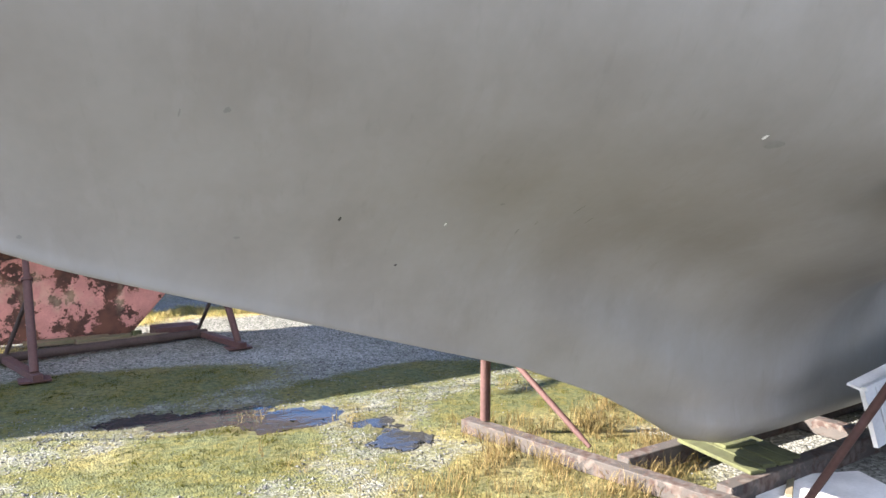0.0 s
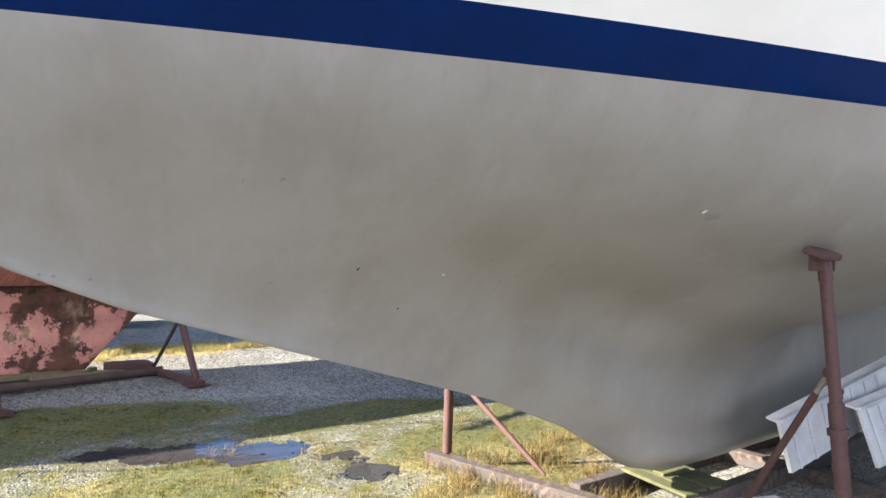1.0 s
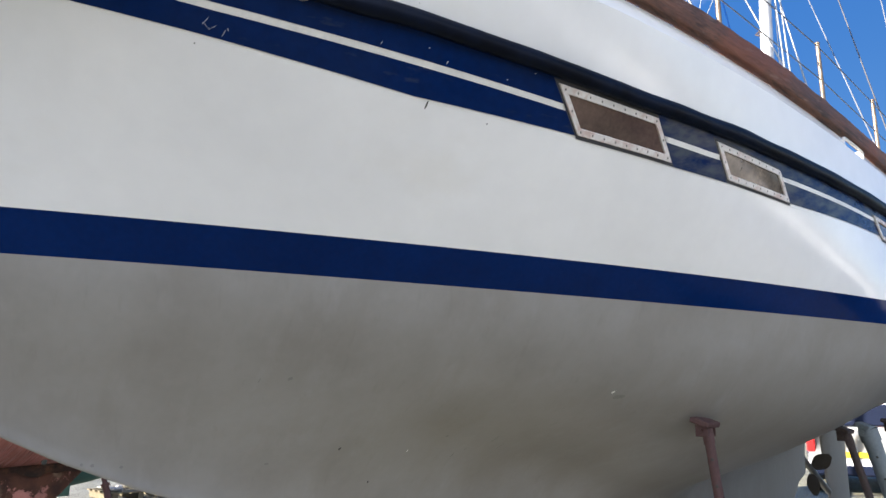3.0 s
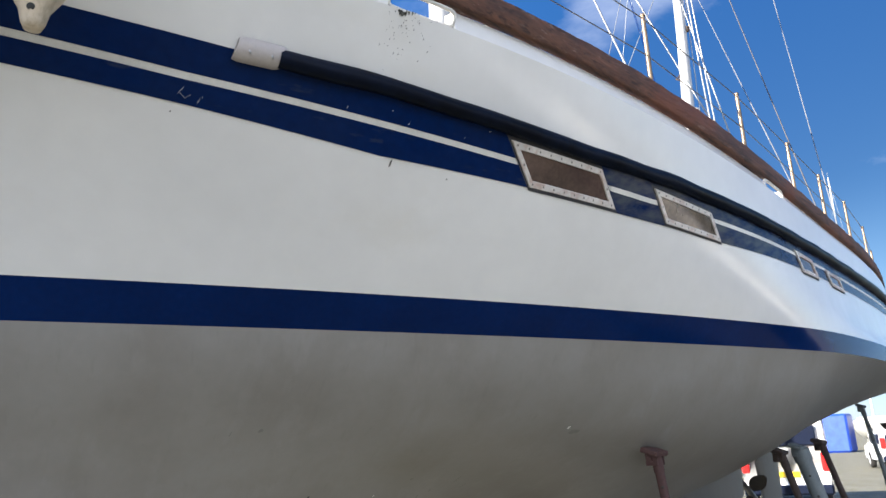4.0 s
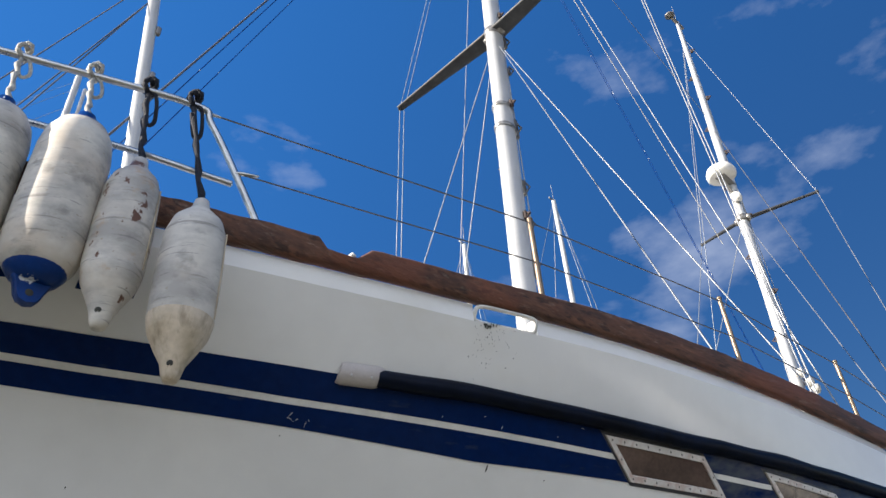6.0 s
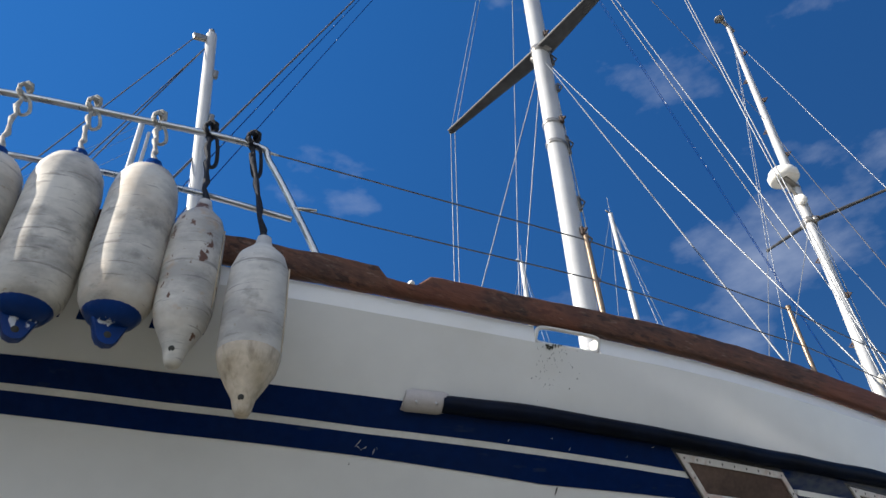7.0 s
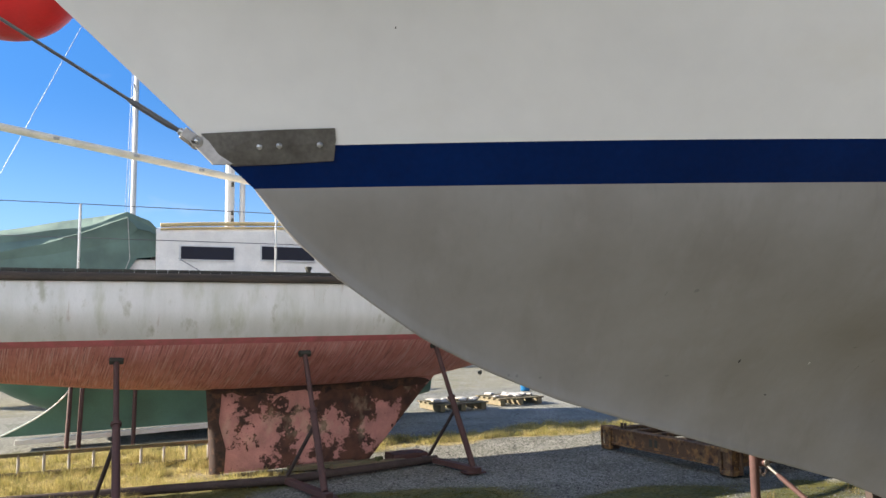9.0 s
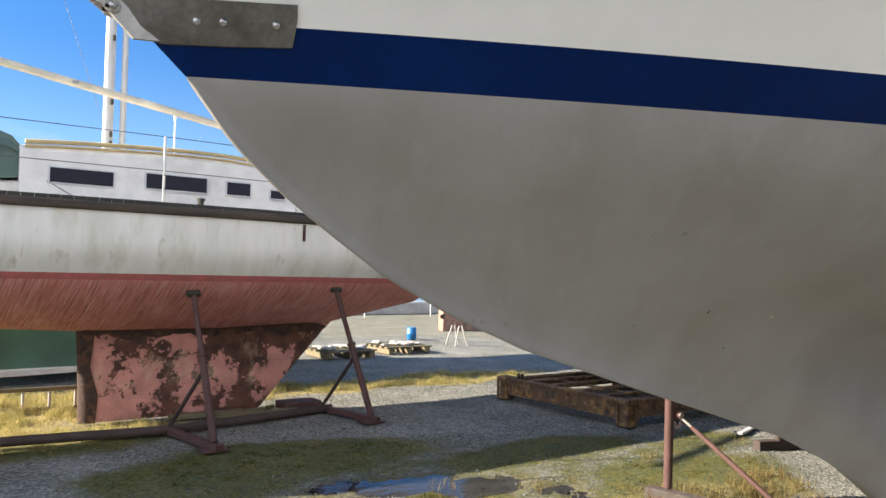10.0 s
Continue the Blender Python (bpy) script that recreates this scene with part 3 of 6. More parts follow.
# teak cap rail with a broken notch
rail = Shape()
rows_p, rows_s = [], []
rng = random.Random(4)
cut = {}
n = 330
for i in range(n + 1):
    x = -1.62 + (STERN + 1.62) * (i / n) ** 1.25
    z0 = rail_low(x) + 0.002
    hgt = 0.082 + 0.034 * min(max((x - 1.3) / 2.2, 0), 1) + 0.003 * noise.noise(Vector((x * 11, 3, 0)))
    z0 += 0.003 * noise.noise(Vector((x * 14, 8, 0)))
    if 0.79 < x < 0.95:
        hgt -= 0.042 * min(1, (x - 0.79) / 0.03, (0.95 - x) / 0.012) + rng.uniform(-0.006, 0.004)
    w = noise.noise(Vector((x * 6, 0, 0))) * 0.004
    for side, rows in ((-1, rows_p), (1, rows_s)):
        h = half(x, z0) - 0.022
        ot = half(x, z0 + hgt) + w
        o, n0 = h + 0.022 + w, max(h - 0.02, 0.0)
        y = lambda d: side * d
        rows.append([Vector((x, y(o - 0.008), z0)), Vector((x, y(o), z0 + 0.012)), Vector((x, y(ot), z0 + hgt - 0.012 + w)), Vector((x, y(ot - 0.012), z0 + hgt + w)),
                     Vector((x, y(max(ot - 0.062, 0)), z0 + hgt)), Vector((x, y(max(ot - 0.07, 0)), z0 + hgt - 0.014)), Vector((x, y(n0), z0))])
rail.grid(rows_p[::-1], close=True)
rail.grid(rows_s, close=True)
part("cap_rail", rail, TEAK, yacht, "worn brown teak cap rail with a broken notch")

s = Shape()
s.box(skin(0.915, rail_low(0.915) + 0.05) + Vector((0, 0.02, 0)), (0.022, 0.03, 0.02), Matrix.Rotation(0.5, 3, "Y"), 0.005)
part("filler_chip", s, WORN_WHITE, yacht, "pale chip of filler in the rail's notch")

# rubbing strake with its end cap
rub = Shape()
path = []
n = 120
for i in range(n + 1):
    x = 1.14 + (STERN - 1.2) * (i / n) ** 1.2
    path.append(skin(x, rub_mid(x) + 0.006 * noise.noise(Vector((x * 3, 5, 0))), 0.012))
rub.tube(path, [0.036 + 0.004 * noise.noise(Vector((p.x * 4, 0, 3))) for p in path], 10)
part("rubbing_strake", rub, RUBBER, yacht, "black rubber rubbing strake, grimy along the top")
capm = Shape()
rows = []
for i in range(9):
    x = 1.005 + 0.15 * i / 8
    sc = 1.0 if 0 < i < 8 else 0.86
    rows.append([skin(x, rub_mid(x) + 0.036 * sc * math.sin(a), 0.004 + 0.036 * sc * max(0, math.cos(a))) for a in np.linspace(-1.5, 1.5, 9)])
capm.grid(rows)
capm.add(rows[0], [tuple(range(9))], True)
capm.add(rows[-1], [tuple(range(8, -1, -1))], True)
endcap = part("strake_end", capm, PLATE_PINK, yacht, "pale primed end cap with two screws")
for x in (1.045, 1.115):
    s = Shape()
    s.lathe(skin(x, rub_mid(x), 0.039), [(0.0, 0.003), (0.006, 0.003), (0.0075, 0.0)], 10, (0.3, -1, -0.2))
    part("screw", s, STEEL, endcap)


# portlights in alloy frames
def portlight(x0, x1, x2, x3, zt, zbm, label, glass):
    """Corners: top from x0 to x1, bottom from x3 to x2."""
    win = part("portlight", Shape().box(skin((x0 + x2) / 2, (zt((x0 + x2) / 2) + zbm((x0 + x2) / 2)) / 2, -0.03), (0.02, 0.02, 0.02)), GELCOAT, yacht, label)

    def at(u, v, off):
        xa, xb = x0 + (x3 - x0) * (1 - v), x1 + (x2 - x1) * (1 - v)
        x = xa + (xb - xa) * u
        return skin(x, zbm(x) + (zt(x) - zbm(x)) * v, off)

    mu, mv = 0.030 / (x1 - x0), 0.026 / (zt(x0) - zbm(x0))
    ring = Shape()
    loop = [(0, 0), (0.25, 0), (0.5, 0), (0.75, 0), (1, 0), (1, 0.5), (1, 1), (0.75, 1), (0.5, 1), (0.25, 1), (0, 1), (0, 0.5)]
    inner_l = [(mu + (1 - 2 * mu) * u, mv + (1 - 2 * mv) * v) for u, v in loop]
    prof = [[at(u, v, 0.002) for u, v in loop], [at(u, v, 0.011) for u, v in loop],
            [at(a[0] * 0.92 + b[0] * 0.08, a[1] * 0.92 + b[1] * 0.08, 0.013) for a, b in zip(loop, inner_l)],
            [at(a[0] * 0.08 + b[0] * 0.92, a[1] * 0.08 + b[1] * 0.92, 0.013) for a, b in zip(loop, inner_l)],
            [at(u, v, 0.010) for u, v in inner_l], [at(u, v, 0.003) for u, v in inner_l]]
    ring.grid(prof, close=True)
    ring.flat.update(range(len(ring.f)))
    fr = part("frame", ring, FRAME_PAINT, win, "white painted frame with rivets")
    gl = Shape()
    gl.grid([[at(mu * 0.9 + (1 - 1.8 * mu) * i / 8, mv * 0.9 + (1 - 1.8 * mv) * j / 3, 0.005) for i in range(9)] for j in range(4)])
    part("pane", gl, glass, win)
    rivets = [(u, mv / 2) for u in np.linspace(0.04, 0.96, 9)] + [(u, 1 - mv / 2) for u in np.linspace(0.04, 0.96, 9)] + [(mu / 2, 0.5), (1 - mu / 2, 0.5)]
    for u, v in rivets:
        s = Shape()
        s.lathe(at(u, v, 0.0125), [(0.0, 0.003), (0.004, 0.0022), (0.0058, 0.0)], 8, (0.1, -1, -0.2))
        part("rivet", s, PLATE_STEEL, fr)
    # narrow dark sealant round the frame
    seal = Shape()
    ou = 0.012 / (x1 - x0)
    outer = [(-ou + (1 + 2 * ou) * u, -0.09 + 1.18 * v) for u, v in loop]
    seal.grid([[at(u, v, 0.0035) for u, v in outer], [at(u, v, 0.0045) for u, v in loop]], close=True)
    part("sealant", seal, SEALANT, win)


SMOKE = mat("brown acrylic", (0.13, 0.085, 0.07), 0.1, vary=0.25, scale=5, bump=0.0, tint=(0.06, 0.04, 0.035))
PAPER = mat("acrylic with paper behind", (0.13, 0.095, 0.07), 0.12, vary=0.5, scale=11, bump=0.0, tint=(0.03, 0.02, 0.017))
portlight(2.107, 2.633, 2.795, 2.281, line([2, 3], [2.895, 2.845]), line([2, 3], [2.745, 2.705]), "raked portlight with brown acrylic pane", SMOKE)
portlight(3.02, 3.54, 3.675, 3.174, line([3, 3.7], [2.846, 2.80]), line([3, 3.7], [2.71, 2.675]), "raked portlight with crumpled paper behind", PAPER)
portlight(4.72, 5.09, 5.06 + 0.12, 4.84, line([4.7, 5.3], [2.79, 2.77]), line([4.7, 5.3], [2.66, 2.655]), "raked portlight on the hull side", SMOKE)
portlight(5.42, 5.8, 5.9, 5.54, line([5.4, 6], [2.765, 2.755]), line([5.4, 6], [2.655, 2.65]), "raked portlight on the hull side", SMOKE)

# thin white line between the stripes, broken by the portlights
for a, b in ((-0.53, 2.16), (2.735, 3.07), (3.64, 4.76), (5.16, 5.45), (5.88, STERN)):
    s = hull_sheet(Shape(), lambda x: pin_mid(x) - 0.0105, lambda x: pin_mid(x) + 0.0105, lambda v: a - 0.01 * v, b, max(6, int((b - a) * 12)), 1, 0.0015 if a < 0 else 0.0045, (-1,), 1.0)
    part("pinstripe", s, WORN_WHITE, yacht, "thin white line between the navy stripes")

# bobstay plate at the stem
pl = Shape()
out = [(-0.19, 2.333), (0.03, 2.337), (0.228, 2.338), (0.238, 2.30), (0.243, 2.236), (0.08, 2.229), (-0.075, 2.226), (-0.135, 2.262)]
fr, bk = [], []
for x, z in out:
    y = -(half(x, z) if x > stem_x(z) + 0.02 else 0.0)
    fr.append(Vector((x, min(y, -0.006) - 0.010, z)))
    bk.append(Vector((x, min(y, -0.006) + 0.004, z)))
pl.add(fr + bk, [tuple(range(8))] + [(i, i + 8, (i + 1) % 8 + 8, (i + 1) % 8) for i in range(8)], True)
plate = part("bobstay_plate", pl, PLATE_STEEL, yacht, "brushed steel stem plate with three bolts")
for x, z in ((0.0, 2.285), (0.062, 2.287), (0.19, 2.287)):
    s = Shape()
    y = -half(x, z) - 0.010
    s.lathe((x, y, z), [(0.0, 0.014), (0.006, 0.014), (0.007, 0.008), (0.011, 0.008), (0.012, 0.0)], 6, (-0.42, -1, -0.1))
    part("bolt", s, STEEL, plate)
s = Shape()
pin_at, nut_at = Vector((-0.205, 0, 2.302)), Vector((-0.252, 0, 2.334))
for dy in (-0.022, 0.014):
    s.lathe(pin_at + Vector((0, dy, 0)), [(0.0, 0.003), (0.02, 0.003), (0.022, 0.0), (0.02, -0.003), (0.0, -0.003)], 18, (0, -1, 0))
    s.beam(pin_at + Vector((0, dy, 0)), nut_at + Vector((0, dy, 0)), 0.006, 0.038, 0.002)
clevis = part("clevis", s, CLEVIS, yacht, "pale stainless clevis fork with its pin")
s = Shape()
s.lathe(pin_at + Vector((0, -0.026, 0)), [(0.0, 0.008), (0.009, 0.008), (0.011, 0.005), (0.011, 0.0)], 14, (0, -1, 0))
part("pin", s, STEEL, clevis)
s = Shape()
s.lathe(nut_at, [(0.0, 0.014), (0.012, 0.014), (0.014, 0.01), (0.014, -0.01), (0.012, -0.014), (0.0, -0.014)], 8, (-0.87, 0, 0.5))
part("lock_nut", s, STEEL, clevis)
s = Shape()
strap = [(-0.212, 2.288), (-0.186, 2.325), (-0.075, 2.232), (-0.148, 2.226)]
s.add([Vector((x, -0.019, z)) for x, z in strap] + [Vector((x, -0.004, z)) for x, z in strap], [(3, 2, 1, 0), (4, 5, 6, 7)] + [(i, (i + 1) % 4, (i + 1) % 4 + 4, i + 4) for i in range(4)], True)
part("stem_strap", s, CLEVIS, plate, "pale strap at the plate's nose")
s = Shape()
s.tube([(-0.255, 0, 2.336), (-0.30, 0, 2.358), (-0.41, 0, 2.42), (-0.43, 0, 2.432)], [0.007, 0.011, 0.011, 0.007], 10)
part("turnbuckle", s, DARKWIRE, yacht, "dark turnbuckle body")
s = Shape()
s.tube([(-0.42, 0, 2.427), (-2.55, 0, 3.64)], 0.006, 6)
part("bobstay", s, DARKWIRE, yacht, "taut bobstay wire")
s = Shape()
s.tube([(-2.75, 0, 3.78), (-1.4, 0, 3.68), (0.2, 0, 3.42)], [0.06, 0.075, 0.08], 12)
part("bowsprit", s, TEAK, yacht)

# pulpit, stanchions and lifelines
s = Shape()
up_p = [(0.28, -1.14, 3.92), (-0.19, -0.88, 4.04), (-0.57, -0.67, 4.12), (-1.2, -0.32, 4.22), (-1.75, 0.0, 4.28)]
lo_p = [(0.46, -1.2, 3.57), (0.05, -1.0, 3.68), (-0.48, -0.72, 3.78), (-0.95, -0.45, 3.86), (-1.65, 0.0, 3.95)]
mirror = lambda ps: [(x, -y, z) for x, y, z in ps[::-1]][1:]
s.tube(smooth_path([(0.60, -1.205, 3.40), (0.50, -1.185, 3.60), (0.36, -1.16, 3.85), (0.28, -1.14, 3.925)] + up_p[1:] + mirror(up_p) + [(0.60, 1.2, 3.40)], 6), 0.0145, 10)
pulpit = part("pulpit", s, STEEL, yacht, "tubular stainless steel pulpit")
s = Shape()
s.tube(smooth_path(lo_p + mirror(lo_p), 6), 0.0125, 8)
part("lower_rail", s, STEEL, pulpit)
for x, y, z in ((-0.75, -0.57, 4.15), (-0.75, 0.57, 4.15)):
    s = Shape()
    s.tube([(x, y, z), (x - 0.05, y * 1.15, rail_low(x) + 0.08)], 0.012, 8)
    part("pulpit_leg", s, STEEL, pulpit)
posts = [(1.79, 0.50), (3.065, 0.48), (4.285, 0.47), (5.35, 0.46), (6.28, 0.46), (7.3, 0.46), (8.5, 0.46), (10.0, 0.46)]
tops = {-1: [(0.30, -1.15, 3.90)], 1: [(0.30, 1.15, 3.90)]}
mids = {-1: [(0.47, -1.19, 3.64)], 1: [(0.47, 1.19, 3.64)]}
for x, h in posts:
    for side in (-1, 1):
        y, z = side * (half(x, rail_low(x)) - 0.07), rail_low(x) + 0.08
        s = Shape()
        s.tube([(x, y, z - 0.01), (x, y, z + h)], [0.0135, 0.012], 8)
        s.lathe((x, y, z + h), [(0.013, 0), (0.016, 0.004), (0.012, 0.014), (0.0, 0.018)], 8)
        s.lathe((x, y, z), [(0.034, 0.0), (0.034, 0.006), (0.018, 0.02), (0.0165, 0.05)], 10)
        part("stanchion", s, BRONZE, yacht)
        tops[side].append((x, y, z + h - 0.012))
        mids[side].append((x, y, z + h * 0.52))
for side in (-1, 1):
    for pts, r in ((tops[side], 0.0035), (mids[side], 0.0032)):
        s = Shape()
        s.tube(pts, r, 5, False)
        part("lifeline", s, DARKWIRE, yacht)
    for p in (tops[side][0], mids[side][0]):
        s = Shape()
        a = Vector(p)
        b = a + (Vector(tops[side][1]) - a).normalized() * 0.09
        s.tube([a, a.lerp(b, 0.3), b], [0.005, 0.009, 0.005], 6)
        part("lifeline_screw", s, STEEL, yacht)


# masts and rigging
def mast(foot, head, rx, ry, name, label):
    s = Shape()
    a, b = Vector(foot), Vector(head)
    rows = []
    for i in range(13):
        p = a.lerp(b, i / 12)
        k = 1.0 if i < 9 else 1 - 0.12 * (i - 8)
        rows.append([p + Vector((rx * k * math.cos(q), ry * k * math.sin(q), 0)) for q in np.linspace(0, 2 * math.pi, 17)[:-1]])
    s.grid(rows, close=True)
    s.add(rows[-1], [tuple(range(16))], True)
    m = part(name, s, ALLOY, yacht, label)
    t = Shape()
    t.beam(a + Vector((rx + 0.004, 0, 0)), b + Vector((rx * 0.6 + 0.004, 0, 0)), 0.03, 0.012, 0.002)
    part("sail_track", t, ALLOY, m)
    return m


def along(foot, head, z):
    a, b = Vector(foot), Vector(head)
    return a.lerp(b, (z - a.z) / (b.z - a.z))


MF, MH = (3.59, 0, 3.0), (4.0, 0, 14.2)
ZF, ZH = (8.88, 0, 3.0), (10.15, 0, 14.4)
main = mast(MF, MH, 0.115, 0.085, "main_mast", "white alloy main mast with steps and fittings")
mizzen = mast(ZF, ZH, 0.095, 0.07, "mizzen_mast", "white alloy mizzen mast carrying a radar dome")
TIPS = {"main": ((3.72, -1.66, 8.50), (3.80, 1.65, 8.72)), "mizzen": ((10.0, -1.05, 8.90), (10.26, 1.05, 9.23))}
for m, f0, f1, z, ends, wide in ((main, MF, MH, 8.52, TIPS["main"], 0.11), (mizzen, ZF, ZH, 8.76, TIPS["mizzen"], 0.05)):
    c = along(f0, f1, z)
    for tip in ends:
        s = Shape()
        rows = []
        for i in range(7):
            p, w = c.lerp(Vector(tip), i / 6), wide * (1 - 0.55 * i / 6)
            rows.append([p + Vector((w * math.cos(q), 0, 0.024 * math.sin(q))) for q in np.linspace(0, 2 * math.pi, 11)[:-1]])
        s.grid(rows, close=True)
        s.add(rows[-1], [tuple(range(10))], True)
        spr = part("spreader", s, SPREADER, m, "dark weathered alloy spreader")
        s = Shape()
        s.lathe(tip, [(0.0, 0.03), (0.022, 0.025), (0.026, 0.0), (0.022, -0.025), (0.0, -0.03)], 8)
        part("tip_boot", s, SPREADER, spr)
    s = Shape()
    s.lathe(c + Vector((0, 0, -0.06)), [(0.10, 0), (0.125, 0.02), (0.125, 0.1), (0.10, 0.12)], 14, squash=0.8)
    for sd in (-1, 1):
        s.lathe(c + Vector((0, sd * 0.1, 0)), [(0.0, 0.035), (0.05, 0.03), (0.06, 0.0), (0.05, -0.03)], 12, (0, sd, 0))
    part("spreader_root", s, DULL_STEEL, m)
for m, f0, f1 in ((main, MF, MH), (mizzen, ZF, ZH)):
    # steps, cleats and winches up the mast
    for i, z in enumerate(np.arange(4.3, 14, 0.75)):
        c = along(f0, f1, z)
        s = Shape()
        sd = 1 if i % 2 else -1
        s.box(c + Vector((0.02, sd * (0.1 if m is main else 0.08), 0)), (0.05, 0.035, 0.09), None, 0.008)
        s.tube([c + Vector((0.02, sd * 0.1, 0.03)), c + Vector((0.02, sd * 0.15, 0.0)), c + Vector((0.02, sd * 0.1, -0.03))], 0.012, 6)
        part("mast_step", s, RUST_DARK, m)
for k, z in enumerate((4.5, 4.9, 5.3, 5.75, 6.2, 7.0, 7.9, 8.4)):
    c = along(MF, MH, z) + Vector((0.095, -0.055, 0))
    s = Shape()
    s.box(c, (0.05, 0.045, 0.1 + 0.08 * (k % 3)), None, 0.01)
    s.tube([c + Vector((0.0, -0.02, -0.07)), c + Vector((0.03, -0.05, 0.0)), c + Vector((0.0, -0.02, 0.07))], 0.009, 6)
    part("mast_cleat", s, PLATE_STEEL, main)
for z in (6.95, 7.25):
    c = along(MF, MH, z)
    s = Shape()
    s.lathe(c, [(0.122, 0), (0.127, 0.01), (0.127, 0.035), (0.122, 0.045)], 16, squash=0.78)
    part("mast_band", s, DULL_STEEL, main)
# radar dome
c = along(ZF, ZH, 9.55) + Vector((-0.29, 0, 0))
s = Shape()
s.lathe(c, [(0.0, -0.02), (0.19, -0.02), (0.235, 0.02), (0.24, 0.09), (0.21, 0.16), (0.12, 0.2), (0.0, 0.21)], 24)
radar = part("radar_dome", s, WORN_WHITE, mizzen, "round white radar dome")
s = Shape()
s.beam(c + Vector((0.3, 0, -0.04)), c + Vector((-0.1, 0, -0.03)), 0.16, 0.03)
s.beam(c + Vector((0.26, 0, -0.3)), c + Vector((-0.05, 0, -0.05)), 0.05, 0.03)
part("bracket", s, DULL_STEEL, radar)
c = along(ZF, ZH, 9.14) + Vector((-0.13, -0.06, 0))
s = Shape()
s.lathe(c, [(0, -0.09), (0.07, -0.085), (0.085, -0.02), (0.085, 0.05), (0.0, 0.06)], 14, (-1, -0.2, -0.2))
part("deck_lamp", s, WORN_WHITE, mizzen, "round floodlight")
for f1, m in ((MH, main), (ZH, mizzen)):
    c = Vector(f1)
    s = Shape()
    s.beam(c + Vector((-0.25, 0, -0.02)), c + Vector((0.2, 0, -0.02)), 0.06, 0.08)
    s.tube([c, c + Vector((0.05, 0, 0.6))], 0.006, 5)
    s.lathe(c + Vector((-0.3, 0, -0.03)), [(0, -0.02), (0.1, -0.01), (0.1, 0.01), (0, 0.02)], 12)
    part("mast_head", s, DULL_STEEL, m)


def wire(a, b, r=0.005, m=None, name="shroud", sag=0.0, label=""):
    s = Shape()
    a, b = Vector(a), Vector(b)
    pts = [a.lerp(b, i / 10) - Vector((0, 0, sag * math.sin(math.pi * i / 10))) for i in range(11)] if sag else [a, b]
    s.tube(pts, r, 5, False)
    return part(name, s, m or WIRE, yacht, label)


def chain(x, side):
    return Vector((x, side * (half(x, rail_low(x)) - 0.05), rail_low(x) + 0.07))


mt = lambda z: along(MF, MH, z)
zt_ = lambda z: along(ZF, ZH, z)
for sd, tip, tipz in ((-1, TIPS["main"][0], TIPS["mizzen"][0]), (1, TIPS["main"][1], TIPS["mizzen"][1])):
    low = (2.88, 3.90, 3.70, 5.4, 6.65) if sd < 0 else (3.1, 4.15, 3.7, 7.85, 8.3)
    wire(chain(low[0], sd), mt(8.45), 0.0055)
    wire(chain(low[1], sd), mt(8.45), 0.0055)
    for k in (0.0, 0.07):
        wire(chain(low[2] + k, sd), Vector(tip) + Vector((k, 0, 0)), 0.005)
        wire(Vector(tip) + Vector((k, 0, 0)), mt(13.9 - 3 * k), 0.0045)
    wire(chain(low[3], sd), zt_(8.76), 0.0055)
    wire(chain(low[4], sd), tipz, 0.0055)
    wire(tipz, zt_(13.9), 0.0055)
wire(chain(4.05, -1), mt(14.0), 0.005, name="running_backstay")
wire(chain(4.45, 1), mt(13.0), 0.005, name="running_backstay")
wire(chain(6.0, -1), zt_(11.0), 0.006, DARKWIRE, name="backstay")
wire(chain(9.55, 1), zt_(13.8), 0.005)
wire((-0.02, 0, 3.7), mt(14.1), 0.0038, FENDER_BLUE, name="halyard")
wire((0.08, 0, 3.7), mt(13.9), 0.0038, FENDER_BLUE, name="halyard")
wire((-0.11, 0, 3.7), mt(13.9), 0.0075, DARKWIRE, name="inner_stay")
wire(mt(13.9), (8.9, 0, 4.3), 0.004, FENDER_BLUE, "flag_halyard")
wire(mt(13.7), (8.2, 0, 5.6), 0.004, FENDER_BLUE, "flag_halyard")
wire(mt(14.0), (8.6, 0.1, 7.9), 0.0055, ROPE_W, "topping_lift", 0.06)
# short pole on the foredeck
s = Shape()
s.tube([(0.54, 0, 3.0), (0.29, 0, 5.98)], [0.042, 0.036], 12)
pole = part("foredeck_pole", s, ALLOY, yacht, "short white pole with a small crane head")
s = Shape()
s.beam((0.31, 0, 5.94), (0.18, 0, 5.89), 0.03, 0.05, 0.006)
s.tube([(0.29, 0, 5.96), (0.285, 0, 6.03)], 0.02, 8)
part("crane_head", s, DULL_STEEL, pole)
for z in (4.6, 5.2, 5.6):
    s = Shape()
    s.box((0.405 - (z - 4.6) * 0.084 + 0.045, -0.02, z), (0.03, 0.03, 0.07), None, 0.006)
    part("cleat", s, DULL_STEEL, pole)
wire((0.19, 0, 5.88), (-0.7, 0, 3.6), 0.004, DARKWIRE, "pole_stay")
for k in (0.0, 0.05):
    wire((0.27, 0, 5.83), (-0.5 + k, 0, 3.6), 0.004, DARKWIRE, "pole_stay")

